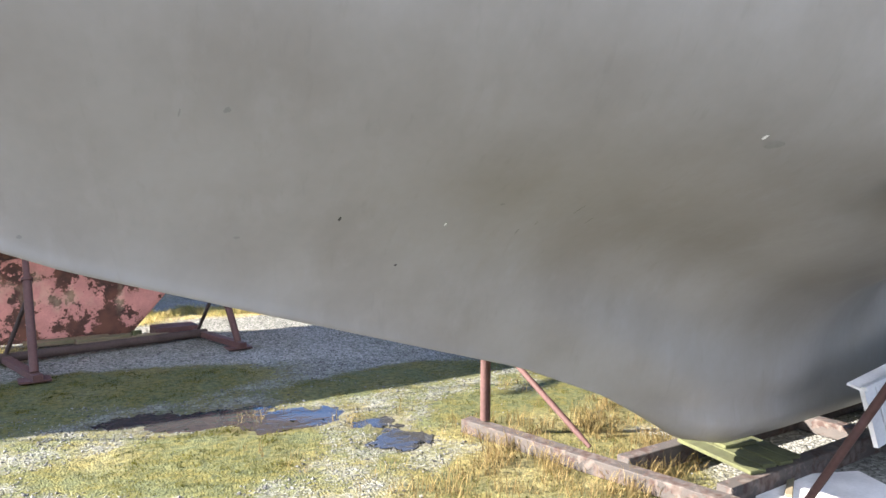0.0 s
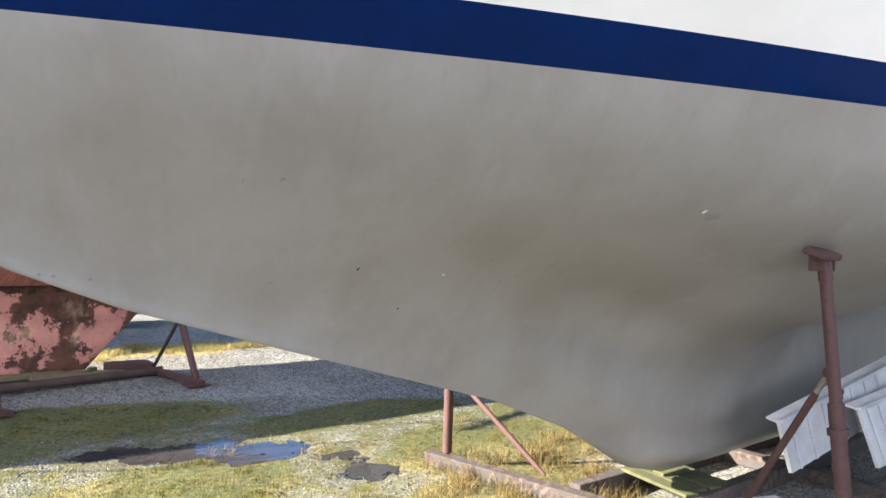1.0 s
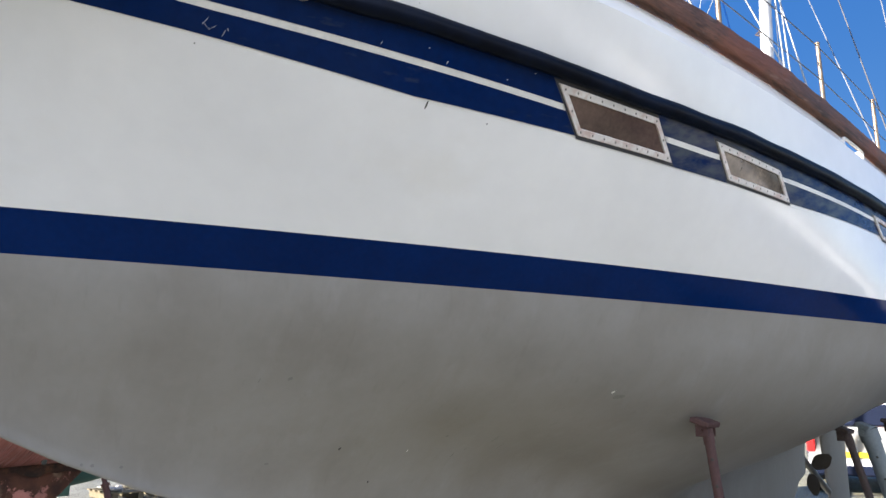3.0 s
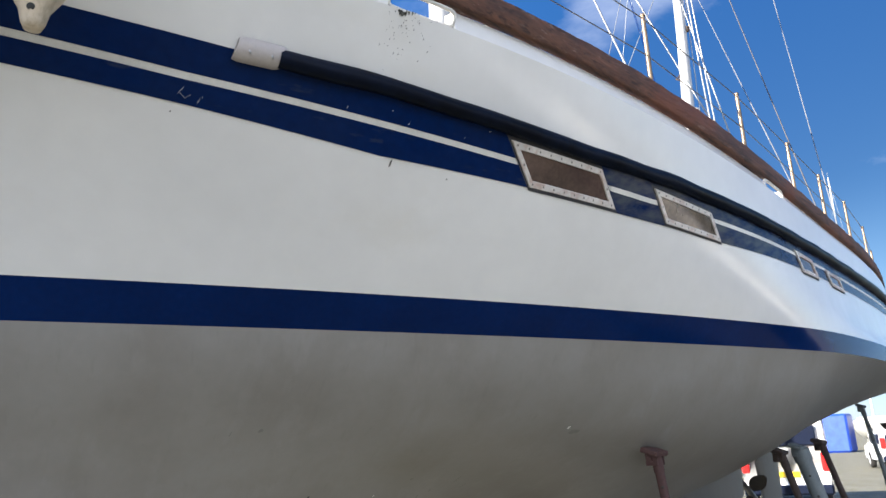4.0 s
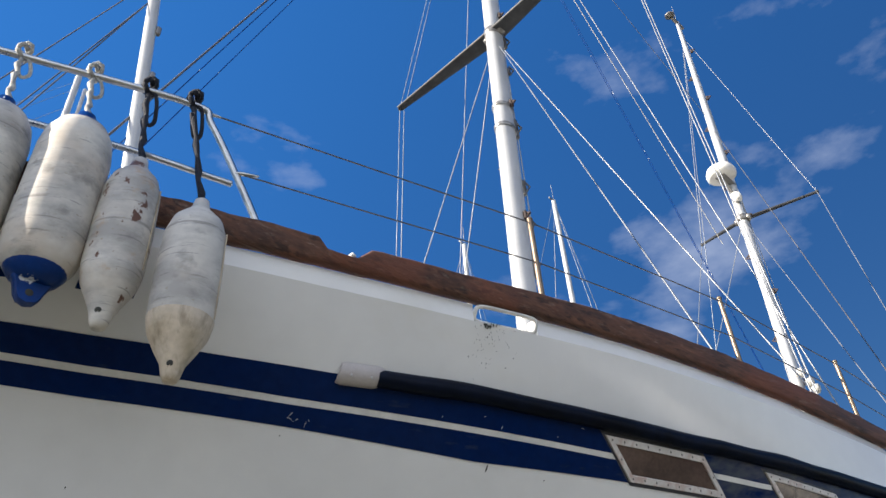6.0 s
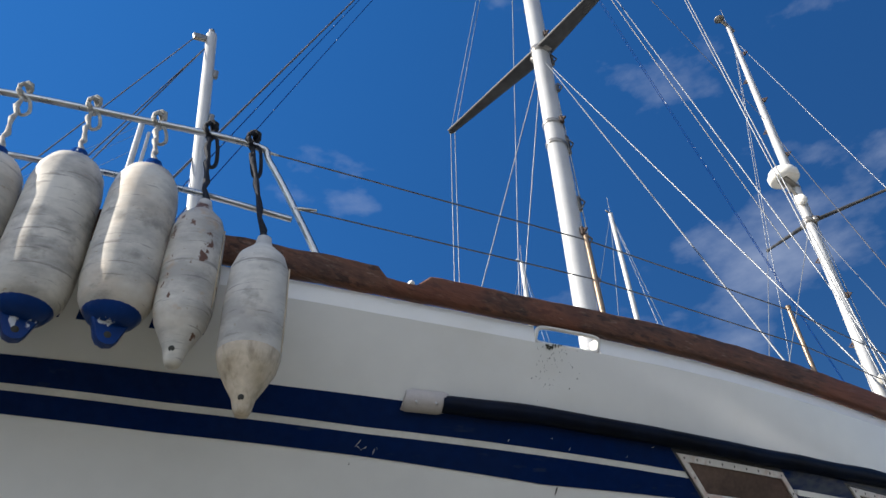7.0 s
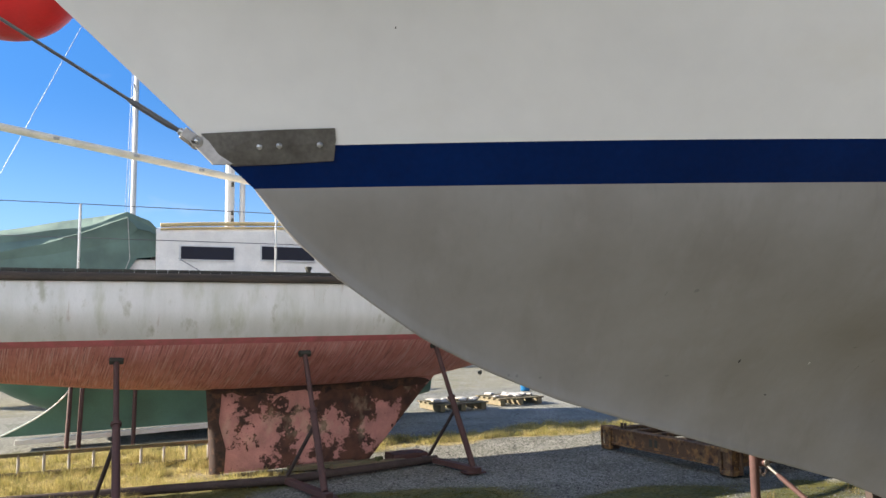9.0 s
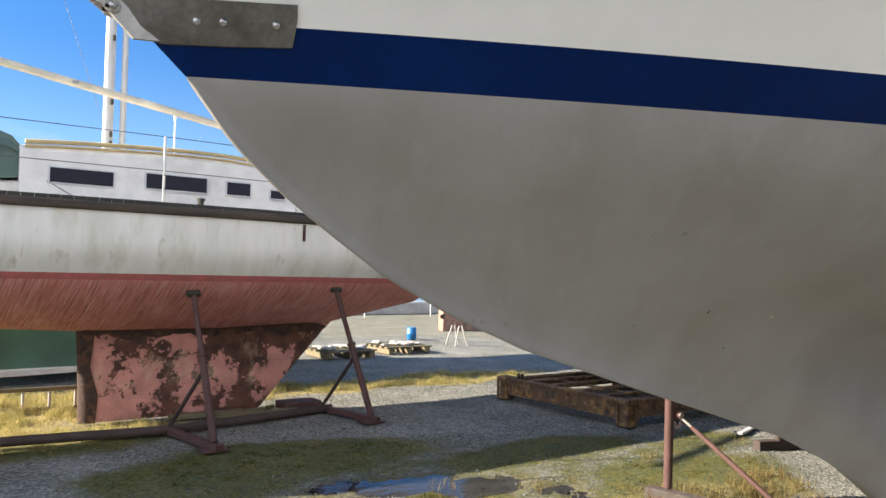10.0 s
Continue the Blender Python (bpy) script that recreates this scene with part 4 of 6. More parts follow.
wire(mt(14.15), zt_(11.2), 0.005, name="triatic_stay")
for i, (a, b) in enumerate((((3.75, -0.1, 3.2), mt(13.5)), ((9.05, -0.15, 3.2), zt_(13)), ((8.9, 0.12, 3.2), zt_(13.8)))):
    wire(a, b, 0.0055, ROPE_W, "halyard", 0.05)
for k, (dx, dz) in enumerate(((0.05, 3.75), (0.12, 3.62), (0.1, 3.5))):
    c = Vector((9.0 + dx, -0.12 - 0.05 * k, dz + 2.1))
    s = Shape()
    s.lathe(c, [(0, -0.05), (0.05, -0.03), (0.06, 0.02), (0.04, 0.07), (0, 0.08)], 10, (0.2, -0.3, 1))
    part("halyard_coil", s, ROPE_W, mizzen, "coiled white halyard")


# fenders tied along the pulpit
def round_fender(x, y, ztop, zbot, r, lean, label, tied):
    f = thing("fender", label, "fender", "fenders tied to the pulpit")
    c = Vector((x, y, 0))
    h = ztop - zbot
    prof = [(0.05, zbot + 0.095), (0.086, zbot + 0.085), (r * 0.62, zbot + 0.098), (r * 0.76, zbot + 0.112), (r * 0.92, zbot + 0.15), (r, zbot + 0.215), (r * 1.02, zbot + h * 0.4), (r, zbot + h * 0.62), (r * 0.985, ztop - 0.16), (r * 0.9, ztop - 0.09), (r * 0.72, ztop - 0.045), (0.05, ztop - 0.025)]
    s = Shape()
    s.lathe(c, prof[2:], 28)
    b = part("body", s, FENDER, f)
    s = Shape()
    e = r * 0.76
    s.lathe(c, [(0.0, zbot + 0.066), (e * 0.5, zbot + 0.07), (e * 0.8, zbot + 0.086), (e * 0.97, zbot + 0.108), (e * 1.01, zbot + 0.120), (e * 0.9, zbot + 0.13)], 24)
    cap = part("end_cap", s, FENDER_BLUE, f, "blue moulded end with an eye")
    s = Shape()
    outline = [(-0.062, 0.088), (-0.045, 0.05), (-0.036, 0.022), (-0.024, 0.005), (0.0, -0.002), (0.024, 0.005), (0.036, 0.022), (0.045, 0.05), (0.062, 0.088)]
    m_ = len(outline)
    ring = [[Vector((x + u * k, y + d + 0.25 * u * (1 - k), zbot + w)) for u, w in outline] for d, k in ((-0.017, 0.9), (-0.012, 1.0), (0.012, 1.0), (0.017, 0.9))]
    s.grid(ring)
    s.add(ring[0], [tuple(range(m_))], True)
    s.add(ring[-1], [tuple(range(m_ - 1, -1, -1))], True)
    part("eye", s, FENDER_BLUE, cap)
    s = Shape()
    s.lathe((x, y - 0.0165, zbot + 0.03), [(0.0, 0.0015), (0.011, 0.0015), (0.013, -0.002)], 12, (0, -1, 0))
    part("eye_hole", s, GRIME, cap)
    s = Shape()
    s.lathe(c, [(r * 0.6, ztop - 0.05), (0.05, ztop - 0.02), (0.035, ztop), (0.03, ztop + 0.03), (0.0, ztop + 0.035)], 16)
    part("end_cap", s, FENDER_BLUE, f)
    rope(f, (x, y, ztop + 0.02), tied, ROPE_W)
    return f


def rope(owner, a, b, m, r=0.009, tail=0.0):
    a, b = Vector(a), Vector(b)
    s = Shape()
    pts = [a.lerp(b, i / 9) + Vector((0.006 * math.sin(i * 2.4), 0.006 * math.cos(i * 2.1), 0)) for i in range(10)]
    s.tube(pts, [r * (1.35 if i % 2 else 0.85) for i in range(10)], 7)
    # hitch round the rail
    s.tube([b + Vector((0.022 * math.cos(k * 0.7), 0.022 * math.sin(k * 0.9), 0.024 * math.sin(k * 0.7) + 0.002 * k)) for k in range(22)], r * 1.05, 6)
    s.tube(smooth_path([b, b + Vector((0.03, -0.02, -0.03)), b + Vector((0.045, -0.02, -0.09 - tail)), b + Vector((0.02, -0.02, -0.12 - tail)), b + Vector((-0.005, -0.02, -0.07))], 5), r * 0.8, 6)
    part("lanyard", s, m, owner)


def long_fender(x, y, ztop, zbot, r, label, tied, skin_m, tip_m):
    f = thing("fender", label, "fender", "fenders tied to the pulpit")
    h = ztop - zbot
    c = Vector((x, y, 0))
    s = Shape()
    s.lathe(c, [(r * 0.985, zbot + 0.2), (r, zbot + 0.24), (r * 1.02, zbot + h * 0.55), (r * 0.97, ztop - 0.13), (r * 0.8, ztop - 0.075), (r * 0.45, ztop - 0.035), (0.03, ztop - 0.015), (0.024, ztop + 0.02), (0.0, ztop + 0.022)], 26)
    part("body", s, skin_m, f)
    s = Shape()
    s.lathe(c, [(0.0, zbot), (0.02, zbot + 0.002), (0.028, zbot + 0.02), (0.036, zbot + 0.055), (r * 0.62, zbot + 0.1), (r * 0.88, zbot + 0.15), (r * 0.988, zbot + 0.2), (r * 0.97, zbot + 0.204)], 26)
    part("tip", s, tip_m, f, "stained tapered end")
    s = Shape()
    s.lathe((x - 0.019, y - 0.027, zbot + 0.045), [(0.0, 0.001), (0.009, 0.001), (0.011, -0.003)], 12, (-0.55, -0.78, -0.3))
    part("eye", s, GRIME, f)
    s = Shape()
    s.tube([(x + r * 0.72, y - r * 0.74, z) for z in np.linspace(zbot + 0.2, ztop - 0.13, 6)], 0.0025, 5)
    part("seam", s, FENDER_BROWN, f)
    rope(f, (x, y, ztop), tied, ROPE_N, 0.010, 0.06)
    return f


long_fender(0.335, -1.27, 3.35, 2.70, 0.100, "grey-white tapered fender with a brown tip hung on navy rope", (0.28, -1.145, 3.92), FENDER, FENDER_BROWN)
long_fender(0.14, -1.165, 3.50, 2.855, 0.092, "dirty white tapered fender with rust marks hung on navy rope", (0.13, -1.06, 3.96), FENDER_RUSTY, FENDER_RUSTY)
round_fender(-0.045, -1.075, 3.655, 2.915, 0.118, 0, "dirty white cylinder fender with blue ends", (-0.05, -0.955, 4.005))
round_fender(-0.275, -0.945, 3.685, 2.925, 0.122, 0, "dirty white cylinder fender with blue ends", (-0.28, -0.83, 4.06))
round_fender(-0.51, -0.82, 3.67, 2.88, 0.125, 0, "dirty white cylinder fender with blue ends, scuffed", (-0.52, -0.70, 4.11))
round_fender(-0.74, -0.69, 3.66, 2.85, 0.122, 0, "dirty white cylinder fender with blue ends", (-0.75, -0.575, 4.15))
buoy = thing("buoy", "round red vinyl buoy hanging beside the stem", "buoy")
s = Shape()
s.lathe((-0.865, 0.55, 3.078), [(0.0, -0.286)] + [(0.286 * math.cos(a), 0.286 * math.sin(a)) for a in np.linspace(-1.4, 1.2, 18)] + [(0.06, 0.286), (0.05, 0.331), (0.0, 0.341)], 28)
part("ball", s, BUOY_RED, buoy)
s = Shape()
s.tube([(-0.865, 0.55, 3.364), (-0.75, 0.575, 4.14)], 0.008, 6)
part("lanyard", s, ROPE_W, buoy)


# marks on the hull
def mark(x, z, w, h, m, label="", off=0.003, slant=0.0, name="scuff"):
    s = Shape()
    ring = [skin(x + w * math.cos(a) * rng.uniform(0.7, 1.1) + slant * h * math.sin(a), z + h * math.sin(a) * rng.uniform(0.7, 1.1), off) for a in np.linspace(0, 2 * math.pi, 11)[:-1]]
    s.add([skin(x, z, off + 0.0005)] + ring, [(0, i, i % 10 + 1) for i in range(1, 11)])
    part(name, s, m, yacht, label)


SCUFF = mat("dull scuff", (0.22, 0.21, 0.19), 0.8, vary=0.1)
for x, z, w, h, m in ((3.164, 1.736, 0.008, 0.008, WORN_WHITE), (3.22, 1.715, 0.03, 0.012, SCUFF), (2.08, 1.47, 0.005, 0.008, GRIME), (1.66, 1.77, 0.010, 0.008, SCUFF), (1.79, 1.41, 0.012, 0.005, SCUFF), (1.55, 1.76, 0.003, 0.012, SCUFF),
                      (2.75, 1.42, 0.004, 0.014, SCUFF), (2.8, 1.45, 0.003, 0.008, SCUFF), (2.9, 1.5, 0.003, 0.02, SCUFF), (3.0, 1.46, 0.003, 0.016, SCUFF), (2.35, 1.30, 0.006, 0.004, GRIME), (1.2, 1.42, 0.008, 0.006, SCUFF), (2.45, 1.45, 0.005, 0.005, WORN_WHITE), (2.6, 1.52, 0.01, 0.004, SCUFF), (0.92, 1.452, 0.012, 0.010, GRIME), (1.09, 1.43, 0.008, 0.008, SCUFF), (1.05, 1.435, 0.006, 0.006, SCUFF)):
    mark(x, z, w, h, m)
for x, z, w, h in ((1.655, 2.735, 0.004, 0.014), (1.9, 2.71, 0.003, 0.003), (0.9, 2.79, 0.002, 0.003), (0.35, 2.62, 0.002, 0.004)):
    mark(x, z, w, h, GRIME, name="stain")
for i in range(60):
    x, z = 1.50 + rng.gauss(0, 0.03) + (0.07 if i % 5 == 0 else 0), 3.215 - abs(rng.gauss(0, 0.08))
    mark(x, z, rng.uniform(0.0006, 0.002), rng.uniform(0.001, 0.004), GRIME, name="algae_speck")
for i in range(16):
    mark(1.49 + rng.gauss(0, 0.018), 3.212 + rng.uniform(-0.016, 0.006), rng.uniform(0.002, 0.005), rng.uniform(0.003, 0.007), GRIME, name="algae_speck")
for x, z, w, h, sl in ((0.905, 2.852, 0.0007, 0.011, 0.5), (0.915, 2.838, 0.0007, 0.007, -1.4), (0.93, 2.838, 0.0007, 0.006, 1.2), (0.965, 2.83, 0.0008, 0.011, 0.1), (0.972, 2.84, 0.0006, 0.004, -0.8), (1.66, 2.87, 0.0016, 0.006, 0.2), (1.42, 2.885, 0.0012, 0.005, 0.3), (1.58, 2.90, 0.004, 0.0012, 0.3), (1.9, 2.86, 0.0012, 0.003, 0.3), (2.0, 2.90, 0.006, 0.001, 0.3)):
    mark(x, z, w, h, WORN_WHITE, off=0.006, slant=sl, name="scratch")
# the painted name, hidden by the fenders, as bars
for k in range(9):
    x = -0.42 + 0.11 * k
    s = hull_sheet(Shape(), lambda q: 3.17 - 0.09 * (q - 0.1), lambda q: 3.225 - 0.09 * (q - 0.1), lambda v: x, x + 0.06, 3, 2, 0.003, (-1,), 1.0)
    part("name_bar", s, BLUE, yacht, "navy lettering bar")


# ---- supports under the yacht ----
def jack(foot, top, label, collar=0.52, brace=None, mat_=None, wide=0.033):
    """A screw prop: outer tube, inner tube, pad, and a raking brace."""
    mat_ = mat_ or RUST
    foot, top = Vector(foot), Vector(top)
    ob = thing("boat_prop", label, "boat stand", "props under the hull")
    ax = (top - foot).normalized()
    mid = foot.lerp(top, collar)
    s = Shape()
    s.tube([foot, mid], wide, 16)
    s.tube([foot.lerp(mid, 0.86), foot.lerp(mid, 0.89)], wide + 0.011, 16)
    part("outer_tube", s, mat_, ob)
    s = Shape()
    s.tube([mid, top - ax * 0.15], wide * 0.78, 14)
    s.tube([top - ax * 0.16, top - ax * 0.07], wide * 0.9, 14)
    inner = part("inner_tube", s, mat_, ob)
    for k in (0.25, 0.45, 0.65):
        p = mid.lerp(top, k)
        q = Shape()
        q.lathe(p + Vector((-wide * 0.77, -0.01, 0)), [(0.0, 0.003), (0.008, 0.003), (0.009, 0.0)], 8, (-1, -0.3, 0))
        part("pin_hole", q, GRIME, inner)
    s = Shape()
    s.box(top - Vector((0, 0, 0.045)), (0.17, 0.10, 0.03), Matrix.Rotation(0.35 * math.copysign(1, -foot.y), 3, "X"), 0.006)
    for dx in (-0.045, 0.045):
        s.box(top - Vector((dx, 0, 0.085)), (0.012, 0.07, 0.07), None, 0.002)
    s.tube([top - Vector((0.07, 0, 0.09)), top - Vector((-0.07, 0, 0.09))], 0.011, 8)
    part("pad", s, mat_, ob, "hinged steel pad against the hull")
    if brace:
        b0, b1 = Vector(brace[0]), Vector(brace[1])
        s = Shape()
        lug = foot.lerp(top, (b1.z - foot.z) / (top.z - foot.z))
        s.box(b1.lerp(lug, 0.45), ((lug - b1).length + 0.03, 0.02, 0.06), Vector((1, 0, 0)).rotation_difference(lug - b1).to_matrix(), 0.004)
        s.tube([b1 - Vector((0, 0.02, 0)), b1 + Vector((0, 0.02, 0))], 0.02, 10)
        part("lug", s, mat_, ob)
        s = Shape()
        d = (b0 - b1).normalized()
        L = (b0 - b1).length
        s.tube([b1 + d * 0.01, b1 + d * 0.14], 0.013, 8)
        part("turnbuckle", s, DULL_STEEL, ob)
        s = Shape()
        s.lathe(b1 - Vector((0, 0.03, 0)), [(0.0, 0.004), (0.024, 0.004), (0.027, 0.0), (0.024, -0.004)], 14, (0, -1, 0))
        part("pin", s, DULL_STEEL, ob)
        for i in range(7):
            p = b1.lerp(lug, 0.1 + 0.13 * i) - Vector((0, 0.04, 0.03 + 0.055 * math.sin(0.45 * i)))
            s = Shape()
            s.tube([p + Vector((0.007 * math.cos(q), 0.004 * math.sin(q) * (i % 2), 0.011 * math.sin(q))) for q in np.linspace(0, 6.28, 9)], 0.0025, 5, False)
            part("chain_link", s, RUST_DARK, ob)
        s = Shape()
        s.tube([b1 + d * 0.12, b1 + d * 0.16, b1 + d * (L - 0.1), b1 + d * (L - 0.03), b0], [0.013, 0.018, 0.018, 0.013, 0.013], 12)
        part("brace", s, mat_, ob)
    return ob


jack((3.83, -1.42, 0.02), (3.80, -1.245, 1.63), "rust-red steel prop with a brace to the cradle beam", 0.58, ((4.22, -0.63, 0.10), (3.92, -1.24, 1.06)))
jack((3.88, 1.29, 0.10), (3.82, 1.22, 1.61), "rust-red steel prop with a brace on the cradle beam", 0.57, ((4.03, 0.5, 0.12), (3.90, 1.22, 0.63)))
jack((5.76, -1.74, 0.10), (5.64, -1.42, 1.56), "dark steel prop under the bilge", 0.55, ((5.78, -0.8, 0.1), (5.7, -1.54, 1.0)), RUST_DARK)
jack((6.16, 1.76, 0.10), (6.02, 1.42, 1.56), "dark steel prop under the bilge on a short sole", 0.55, None, RUST_DARK)
for y in (-1, 1):
    jack((10.4, y * 1.5, 0.08), (10.2, y * 1.25, 1.95), "grey steel prop under the quarter", 0.55, None, GREYPAINT)
sole = thing("prop_sole", "short rusty steel sole under a prop", "steel beam")
s = Shape()
s.beam((5.95, 1.86, 0.05), (6.5, 1.66, 0.05), 0.1, 0.09, 0.005)
part("beam", s, RUST_DARK, sole)
stick = thing("batten", "weathered white batten leaning over the gravel", "batten")
s = Shape()
s.beam((6.43, 2.34, 0.02), (7.11, 2.49, 0.05), 0.06, 0.025, 0.003)
part("wood", s, BOARD, stick)
jack((6.92, -1.8, 0.06), (6.76, -1.46, 1.60), "dark steel prop under the bilge", 0.5, None, RUST_DARK)
jack((6.3, -1.76, 0.06), (6.1, -1.44, 1.58), "thick grey-green steel prop under the bilge", 0.5, None, GREYPAINT, 0.075)

cradle = thing("cradle", "rusty steel cradle beams on the gravel under the keel", "boat cradle")
for a, b, w, h in (((3.82, 1.42, 0.045), (4.22, -0.80, 0.045), 0.10, 0.09), ((5.76, 0.7, 0.05), (5.76, -1.9, 0.05), 0.10, 0.10), ((4.07, 0.29, 0.06), (7.4, 0.27, 0.06), 0.09, 0.12), ((4.18, -0.27, 0.06), (7.4, -0.22, 0.06), 0.09, 0.12)):
    s = Shape()
    s.beam(a, b, w, h, 0.005)
    part("beam", s, RUST_BEAM, cradle)
# chocks and planks under the keel
for x, y, z, n in ((4.52, 0.0, 0.131, 4), (6.36, 0.03, 0.131, 3)):
    ob = thing("timber_block", "green-stained planks laid across the cradle under the keel", "timber block", "blocks under the keel")
    for j in range(n):
        s = Shape()
        s.box((x + 0.118 * j, y + 0.02 * (j % 2), z), (0.108, 0.56, 0.022), Matrix.Rotation(-0.2 + 0.03 * (j % 3), 3, "Z") @ Matrix.Rotation(0.03 * (j % 2), 3, "Y"), 0.004)
        part("plank", s, GREEN_WOOD, ob)
    s = Shape()
    s.box((x + 0.2, y + 0.04, z + 0.021), (0.24, 0.09, 0.02), Matrix.Rotation(-0.15, 3, "Z"), 0.004)
    part("packer", s, GREEN_WOOD, ob)
ob = thing("board", "white painted board lying on the gravel", "board")
s = Shape()
s.box((4.74, -0.47, 0.03), (0.78, 0.46, 0.012), Matrix.Rotation(-0.42, 3, "Z"), 0.003)
part("sheet", s, BOARD, ob)
ob = thing("timber_batten", "thin bare timber batten on a white board", "batten")
s = Shape()
s.box((4.72, -0.30, 0.045), (0.5, 0.035, 0.02), Matrix.Rotation(0.5, 3, "Z"), 0.003)
part("batten", s, TIMBER, ob)


# ribbed aluminium panels leaning by the keel
def ribbed(name, label, p0, p1, drop, n):
    ob = thing(name, label, "gangway")
    a, b, d = Vector(p0), Vector(p1), Vector(drop)
    s = Shape()
    nrm = (b - a).cross(d).normalized() * 0.012
    pts = [a, b, b + d, a + d]
    s.add([p + nrm for p in pts] + [p - nrm for p in pts], [(0, 1, 2, 3), (7, 6, 5, 4), (0, 4, 5, 1), (1, 5, 6, 2), (2, 6, 7, 3), (3, 7, 4, 0)], True)
    part("panel", s, ALUM, ob)
    for i in range(n):
        q = a.lerp(b, (i + 0.5) / n)
        s = Shape()
        s.beam(q - nrm * 1.6, q - nrm * 1.6 + d, 0.012, 0.012, 0.002)
        part("rib", s, ALUM, ob)
    s = Shape()
    s.beam(a - nrm, b - nrm, 0.03, 0.022, 0.004)
    part("edge_rail", s, ALUM, ob)
    s = Shape()
    w_ = Vector((0.01, 0.075, 0.012))
    s.add([a, b, b + w_, a + w_, a + Vector((0, 0, -0.012)), b + Vector((0, 0, -0.012)), b + w_ + Vector((0, 0, -0.012)), a + w_ + Vector((0, 0, -0.012))], [(0, 1, 2, 3), (7, 6, 5, 4), (0, 4, 5, 1), (1, 5, 6, 2), (2, 6, 7, 3), (3, 7, 4, 0)], True)
    part("top_plate", s, BOARD, ob, "dirty pale top plate")
    return ob


ribbed("gangway", "ribbed aluminium gangway lying against the keel", (4.70, -0.65, 0.62), (6.4, -0.70, 0.87), (0.09, -0.04, -0.30), 9)
ribbed("gangway", "shorter ribbed aluminium gangway leaning in front", (5.30, -0.84, 0.66), (6.6, -0.85, 0.74), (0.12, -0.08, -0.36), 8)

# skeg, propeller and rudder under the stern
s = Shape()
rows = []
for z, a, b, w in ((0.35, 10.0, 10.75, 0.05), (1.0, 9.9, 10.75, 0.07), (1.6, 9.8, 10.75, 0.09)):
    rows.append([Vector((a + (b - a) * (0.5 - 0.5 * math.cos(q)), w * math.sin(q), z)) for q in np.linspace(0, 2 * math.pi, 17)[:-1]])
s.grid(rows, close=True)
s.add(rows[0], [tuple(range(15, -1, -1))], True)
part("rudder", s, ANTIFOUL, yacht, "grey painted rudder")
s = Shape()
s.tube([(8.7, 0, 1.32), (9.95, 0, 0.66)], [0.032, 0.038], 10)
part("propeller_shaft", s, DULL_STEEL, yacht)
for k in range(3):
    s = Shape()
    rows = []
    an = k * 2.094 + 0.4
    for i in range(7):
        r, w = 0.04 + 0.2 * i / 6, 0.085 * math.sin(math.pi * (0.12 + 0.8 * i / 6))
        cdir = Vector((0, math.cos(an), math.sin(an)))
        tdir = Vector((0.45, -math.sin(an), math.cos(an)))
        rows.append([Vector((9.35, 0, 0.95)) + cdir * r * 1.2 + tdir * (w * u) for u in (-1, -0.4, 0.4, 1)])
    s.grid(rows)
    s.grid([[p + Vector((0.012, 0, 0)) for p in r][::-1] for r in rows])
    part("propeller_blade", s, PROP, yacht)
s = Shape()
s.box(skin(5.36, 1.31, 0.012), (0.055, 0.02, 0.05), Matrix.Rotation(0.3, 3, "Z"), 0.004)
part("anode", s, WORN_WHITE, yacht, "small pale hull anode")

# ---- the red-bottomed boat ----
RY = 6.1
red = thing("red_bottomed_boat", "neglected white yacht with red antifouling and flaking keel on props", "sailing boat")
RX = [-5.2, -4.0, -2.5, -1.3, -0.27, 0.9, 2.2, 3.5, 4.7, 5.4, 5.8, 6.1]
RZ = [1.72, 1.50, 1.28, 1.13, 1.02, 0.95, 0.95, 1.0, 1.24, 1.58, 1.95, 2.30]
RW = [0.75, 0.95, 1.12, 1.2, 1.24, 1.26, 1.24, 1.12, 0.85, 0.46, 0.2, 0.012]


def red_half(x, z):
    w = float(np.interp(x, RX, RW))
    b = float(np.interp(x, RX, RZ))
    top = 2.16
    t = min(max((z - b) / (top - b), 0), 1)
    return max(w * min(1.0, 0.10 + 0.93 * (1 - (1 - t) ** 2.9)) * (1 if t > 0 else 0), 0.0)


def red_sheet(z0, z1, n=70, k=8):
    s = Shape()
    for side in (-1, 1):
        rows = []
        for i in range(n + 1):
            x = -5.2 + 11.3 * i / n
            b = float(np.interp(x, RX, RZ))
            lo, hi = max(z0, b), max(z1, b)
            rows.append([Vector((x, RY + side * (red_half(x, lo + (hi - lo) * j / k) if lo + (hi - lo) * j / k > b else 0.0), lo + (hi - lo) * j / k)) for j in range(k + 1)])
        s.grid(rows if side > 0 else rows[::-1])
    return s


part("underbody", red_sheet(0.5, 1.50, 80, 12), RED_HULL, red, "streaked chalky red antifouling")
part("boot_line", red_sheet(1.50, 1.56, 80, 2), RED_LINE, red, "faded red boot line")
part("topside", red_sheet(1.56, 2.12, 80, 8), OLD_WHITE, red, "white hull side streaked with green algae")
s = Shape()
rows = []
for i in range(81):
    x = -5.2 + 11.3 * i / 80
    h = red_half(x, 2.12)
    rows.append([Vector((x, RY - h - 0.02, 2.11)), Vector((x, RY - h - 0.03, 2.13)), Vector((x, RY - h - 0.03, 2.175)), Vector((x, RY - h - 0.015, 2.195)), Vector((x, RY - h + 0.05, 2.195)), Vector((x, RY - h + 0.06, 2.12))])
s.grid(rows, close=True)
part("gunwale", s, WET_TIMBER, red, "brown weathered wooden rubbing rail")
s = Shape()
rows = []
